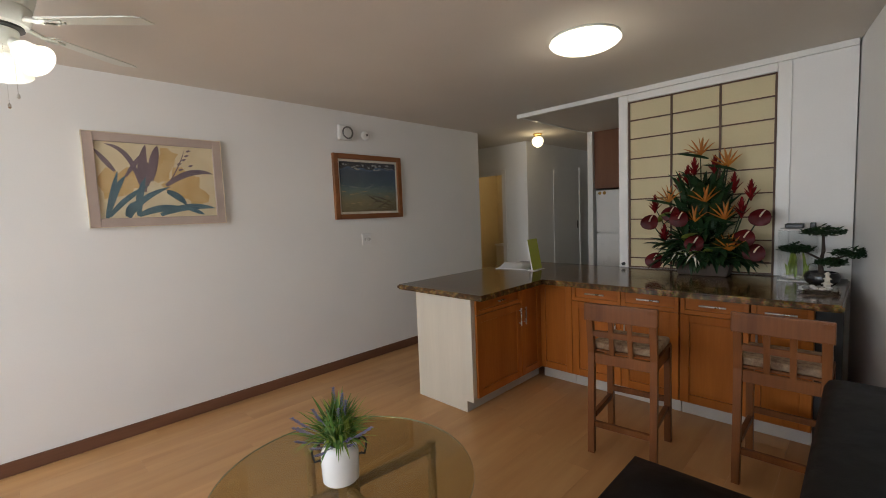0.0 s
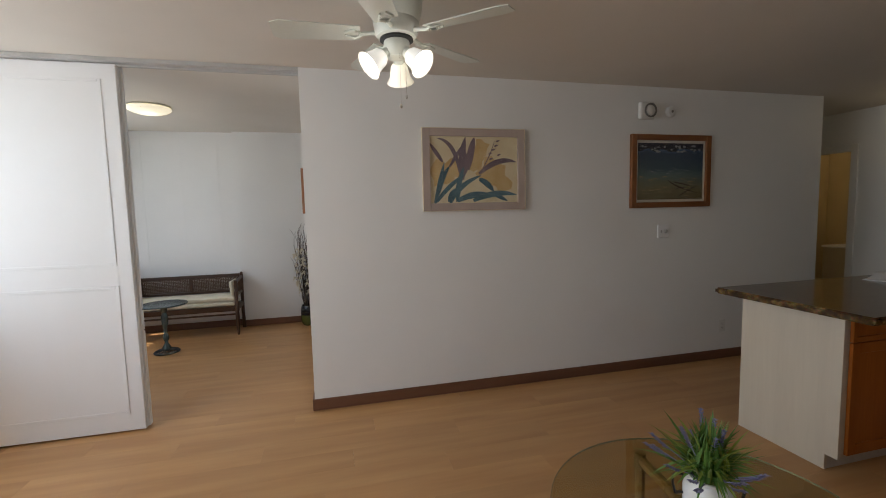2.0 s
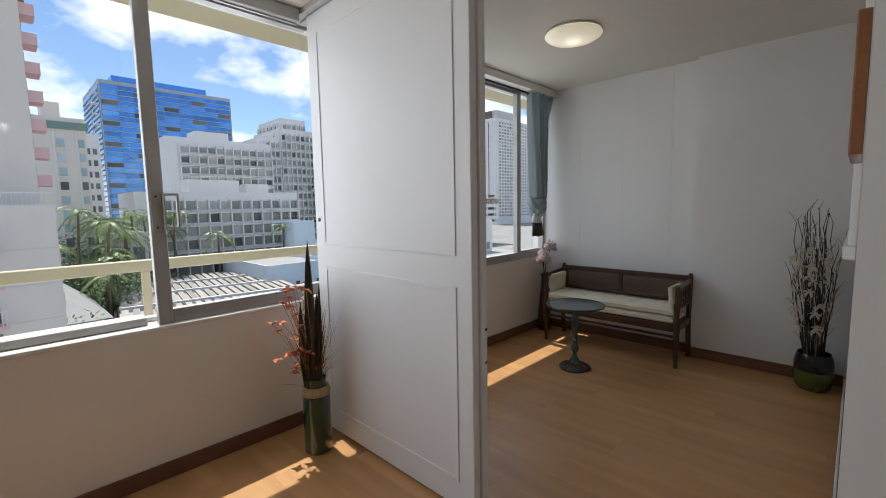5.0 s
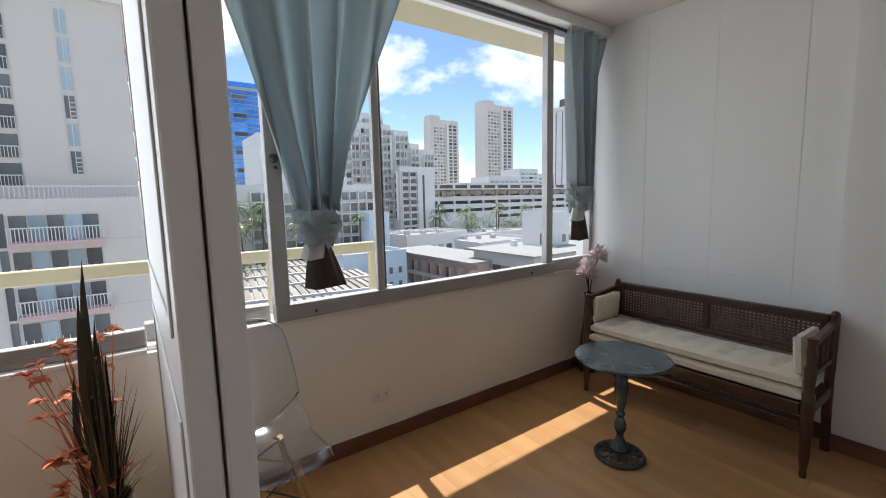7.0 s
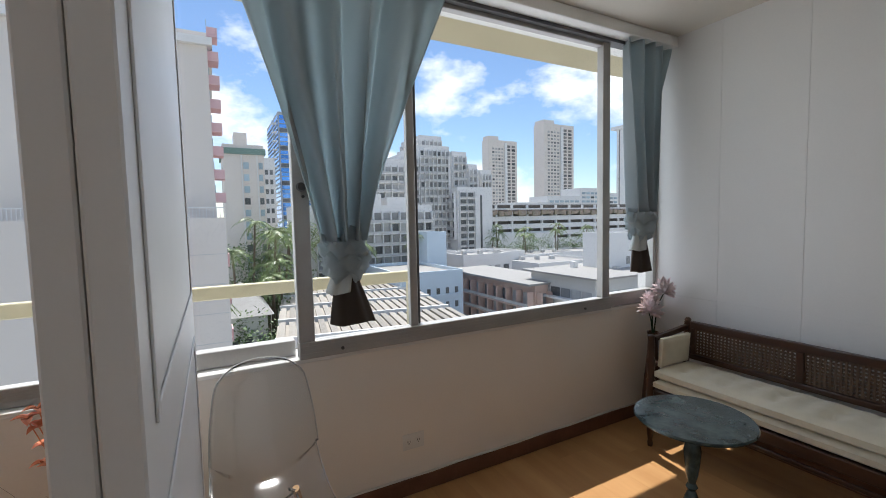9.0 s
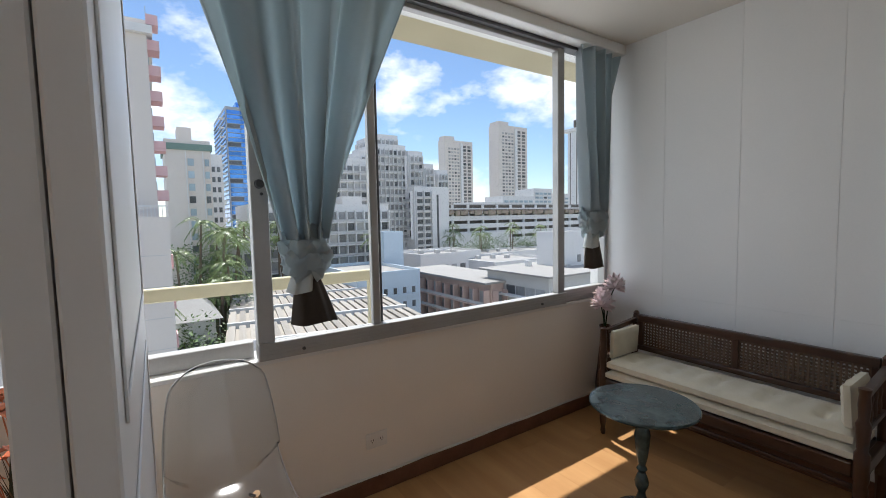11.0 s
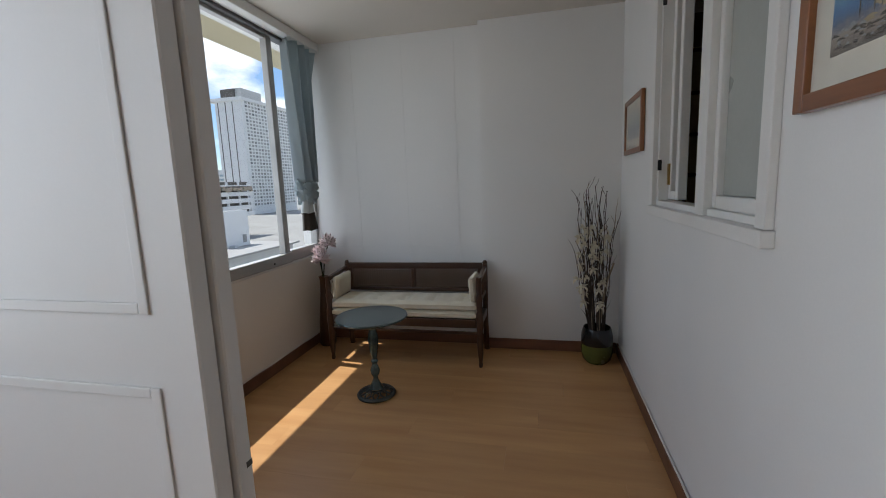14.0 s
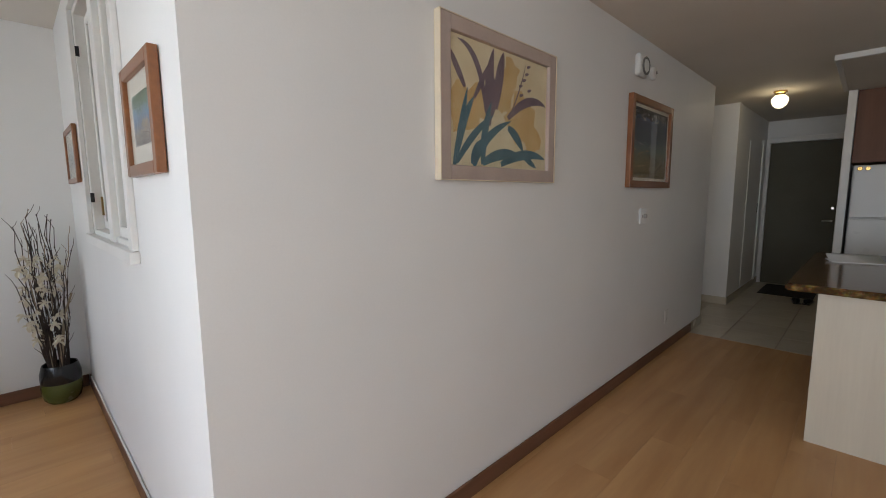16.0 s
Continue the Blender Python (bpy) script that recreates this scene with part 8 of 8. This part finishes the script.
pg = thing("slatted_roof", (-66, 19.5, G), "long weathered slatted carport roof over bays filled in shade-dark", "roof", turn=-9)
for k in range(5):
    u = -22 + 9.0 * k
    piece("deck", pg, PERGOLA, u, u + 7.2, -11, 11, 12.9, 13.2)
    for j in range(20):
        piece("slat", pg, SLATPALE, u - 0.3, u + 7.5, -10.8 + 1.1 * j, -10.1 + 1.1 * j, 13.2, 13.5)
    piece("edge_beam", pg, CONC, u + 7.2, u + 7.6, -11, 11, 12.5, 13.6)
    # dark filling in place of the shade under the carport
    piece("dark_bay", pg, DARKFILL, u + 0.6, u + 6.6, -10.5, 10.5, 0, 10.5)
    for j in range(4):
        piece("post", pg, CONCGREY, u + 7.25, u + 7.6, -10.8 + 7.1 * j, -10.4 + 7.1 * j, 0, 12.5)


def hip_house(at, sx, sy, hw, hr, label):
    root = thing("house", at, label, "house")
    piece("wall", root, CONC, -sx, sx, -sy, sy, 0, hw)
    bm = bmesh.new()
    lo_ = [bm.verts.new(p) for p in ((-sx - 0.8, -sy - 0.8, hw), (sx + 0.8, -sy - 0.8, hw), (sx + 0.8, sy + 0.8, hw), (-sx - 0.8, sy + 0.8, hw))]
    r0, r1 = bm.verts.new((-sx * 0.25, 0, hw + hr)), bm.verts.new((sx * 0.25, 0, hw + hr))
    bm.faces.new(lo_), bm.faces.new((lo_[0], lo_[1], r1, r0)), bm.faces.new((lo_[1], lo_[2], r1)), bm.faces.new((lo_[2], lo_[3], r0, r1)), bm.faces.new((lo_[3], lo_[0], r0))
    part("roof", bm, ROOFW, root)
    for k in range(3):
        piece("window", root, WINDARK, sx + 0.01, sx + 0.08, -sy + 0.8 + k * sy * 0.6, -sy + 1.8 + k * sy * 0.6, hw * 0.45, hw * 0.8)


hip_house((-67, 3.4, G), 7.0, 2.6, 13.6, 3.4, "white hip-roofed house among trees")
hip_house((-44, -6.0, G), 4.0, 3.4, 12.0, 3.6, "white hip-roofed house among trees")


# ---- palms and bushes ----
def palm(at, trunk_h, size, seed, label="coconut palm with long drooping fronds"):
    Q = random.Random(seed)
    root = thing("palm_tree", at, label, "palm tree", "coconut palms")
    bm = bmesh.new()
    lean = Vector((Q.uniform(-1, 1), Q.uniform(-1, 1), 0)) * trunk_h * 0.06
    pts = [Vector((0, 0, trunk_h * k / 7)) + lean * (k / 7) ** 2 for k in range(8)]
    tube(bm, pts, 0.26, 0.15, 8)
    part("trunk", bm, BARK, root)
    bm = bmesh.new()
    top_ = pts[-1]
    for k in range(14):
        a, el = k * 2.4 + Q.uniform(-0.2, 0.2), Q.uniform(-0.35, 1.15)
        ln = size * Q.uniform(0.8, 1.1)
        dr = Vector((math.cos(a), math.sin(a), 0))
        rib = []
        for j in range(9):
            f = j / 8
            rib.append(top_ + dr * ln * f * math.cos(el * (1 - 0.5 * f)) + Vector((0, 0, ln * (math.sin(el) * f - 0.75 * f * f))))
        tube(bm, rib, 0.04, 0.015, 4)
        for j in range(1, 9):
            for q in range(2):
                p = rib[j].lerp(rib[j - 1], q * 0.5)
                t_ = (rib[j] - rib[j - 1]).normalized()
                sd_ = dr.cross(Vector((0, 0, 1)))
                for s in (-1, 1):
                    tip = p + sd_ * s * ln * 0.20 * (1.1 - j / 11) + t_ * ln * 0.12 + Vector((0, 0, -ln * Q.uniform(0.05, 0.14)))
                    blade(bm, p, tip, 0.062 * size / 2.2, 0.0, 2, 0.1)
    part("crown", bm, PALMLEAF, root)
    return root


def bush(at, r, seed, n=1500, lift=13.0):
    Q = random.Random(seed)
    root = thing("tree", at, "dense green broadleaf tree crown", "tree", "broadleaf trees")
    bm = bmesh.new()
    tube(bm, [(0, 0, 0), (0.1, 0.1, lift - r * 0.8), (0, 0.2, lift)], 0.24, 0.10, 7)
    for k in range(6):
        a = k * 1.05
        tube(bm, [(0.05, 0.1, lift - r * 0.9), (math.cos(a) * r * 0.4, math.sin(a) * r * 0.4, lift - r * 0.3), (math.cos(a) * r * 0.75, math.sin(a) * r * 0.75, lift + r * 0.1)], 0.09, 0.03, 5)
    part("trunk", bm, BARK, root)
    bm = bmesh.new()
    clumps = [(Vector((Q.gauss(0, 0.5), Q.gauss(0, 0.5), Q.gauss(0, 0.36))) * r + Vector((0, 0, lift)), r * Q.uniform(0.28, 0.5)) for _ in range(16)]
    for k in range(n):
        c, cr = clumps[k % 16]
        v = Vector((Q.gauss(0, 1), Q.gauss(0, 1), Q.gauss(0, 1))).normalized() * cr * Q.uniform(0.7, 1.05)
        blade(bm, c + v, c + v * 1.1 + Vector((Q.uniform(-1, 1), Q.uniform(-1, 1), Q.uniform(-0.7, 0.7))) * 0.45, 0.30, 0, 2, 0.15)
    part("crown", bm, BUSH, root)
    return root


pal = [palm((-78, 5.6, G), 25.5, 3.2, 1), palm((-76, 8.2, G), 24.0, 3.4, 2), palm((-86, 14.0, G), 25.0, 3.3, 3)]
spots = [(-76, 8.6, 20.0), (-80, 10.5, 22.5), (-72, 9.8, 19.0), (-84, 13.0, 21.5), (-90, 16.0, 21.0), (-57, -1.0, 17), (-57, -6, 20), (-88, 27.5, 20.5), (-90, 41.5, 21.5), (-78, 7.4, 18.5), (-70, 8.0, 17.5), (-84, 9.5, 20.0), (-91, 14.0, 24.0), (-91, 17.4, 24.5), (-91, 20.8, 24.8), (-90.5, 12.0, 22.5), (-91, 15.6, 21.0), (-75, 3.4, 21.0), (-79, 11.0, 23.5), (-90, 22.2, 22.0), (-88, 9.0, 23.5)]
for k in range(11):
    spots.append((-128 - (k % 3) * 5, 88 + 5.2 * k, 18.2 + (k * 7 % 5) * 1.0))
for k, (x, y, hh) in enumerate(spots):
    src = pal[k % 3]
    copy_thing(src, pose(x, y, G - (25.5, 24.0, 25.0)[k % 3] + hh, 0, 0, 67 * k))
bsh = [bush((-80, 8.0, G), 5.5, 4, lift=14.5), bush((-58, 3.0, G), 4.4, 5, lift=8.5), bush((-135, 92, G), 6.0, 6, lift=13.0)]
bspots = [(-86, 11, 0), (-54, 4.6, -2), (-76, 10, 0), (-84, 6, 0.5), (-50, 2.0, -3), (-88, 15, -1), (-92, 6, 0), (-62, 7.0, -2), (-74, 4, -1)]
for k in range(9):
    bspots.append((-136 - (k % 2) * 6, 97 + 6.5 * k, -1.0 + (k % 3)))
for k, (x, y, dz) in enumerate(bspots):
    copy_thing(bsh[k % 3], pose(x, y, G + min(dz, 0), 0, 0, 80 * k))


# ---- floor pieces, last ----
bm = bmesh.new()
box(bm, -2.62, 4.36, -4.72, 3.10, -0.10, -0.0125)
fl = structure(part("floor", bm, SUBFLOOR), "warm brown laminate plank floor", "floor")
PW, PL, plank_meshes = 0.190, 1.215, {}


def plank(x0, x1, y0, y1):
    key = (round(x1 - x0, 4), round(y1 - y0, 4))
    if key not in plank_meshes:
        b = bmesh.new()
        box(b, 0, key[0] - 0.0007, 0, key[1] - 0.0006, -0.0123, 0.0)
        me = bpy.data.meshes.new("plank")
        b.to_mesh(me), b.free()
        me.materials.append(FLOOR)
        plank_meshes[key] = me
    ob = new("plank", plank_meshes[key])
    ob.location = (x0, y0, 0)
    ob.parent = fl


row, y = 0, -4.6
while y < 3.0:
    x = XW - (row * 0.437 % 1) * PL
    while x < 4.36:
        a, b = max(x, XW), min(x + PL, 4.36)
        if b - a > 0.01:
            plank(a, b, y, min(y + PW, 3.02))
        x += PL
    row, y = row + 1, y + PW

bm = bmesh.new()
box(bm, 4.36, 8.12, -3.62, 1.80, -0.10, -0.0085)
ft = structure(part("floor_hall", bm, GROUT), "beige tiled hall and kitchen floor", "floor")
tb = bmesh.new()
TS = 0.42
box(tb, 0.0025, TS - 0.0025, 0.0025, TS - 0.0025, -0.0083, 0.001)
tile_mesh = bpy.data.meshes.new("tile")
tb.to_mesh(tile_mesh), tb.free()
tile_mesh.materials.append(TILE)
for i in range(9):
    for j in range(13):
        ob = new("tile", tile_mesh)
        ob.location = (4.362 + i * TS, -3.64 + j * TS, 0)
        ob.parent = ft
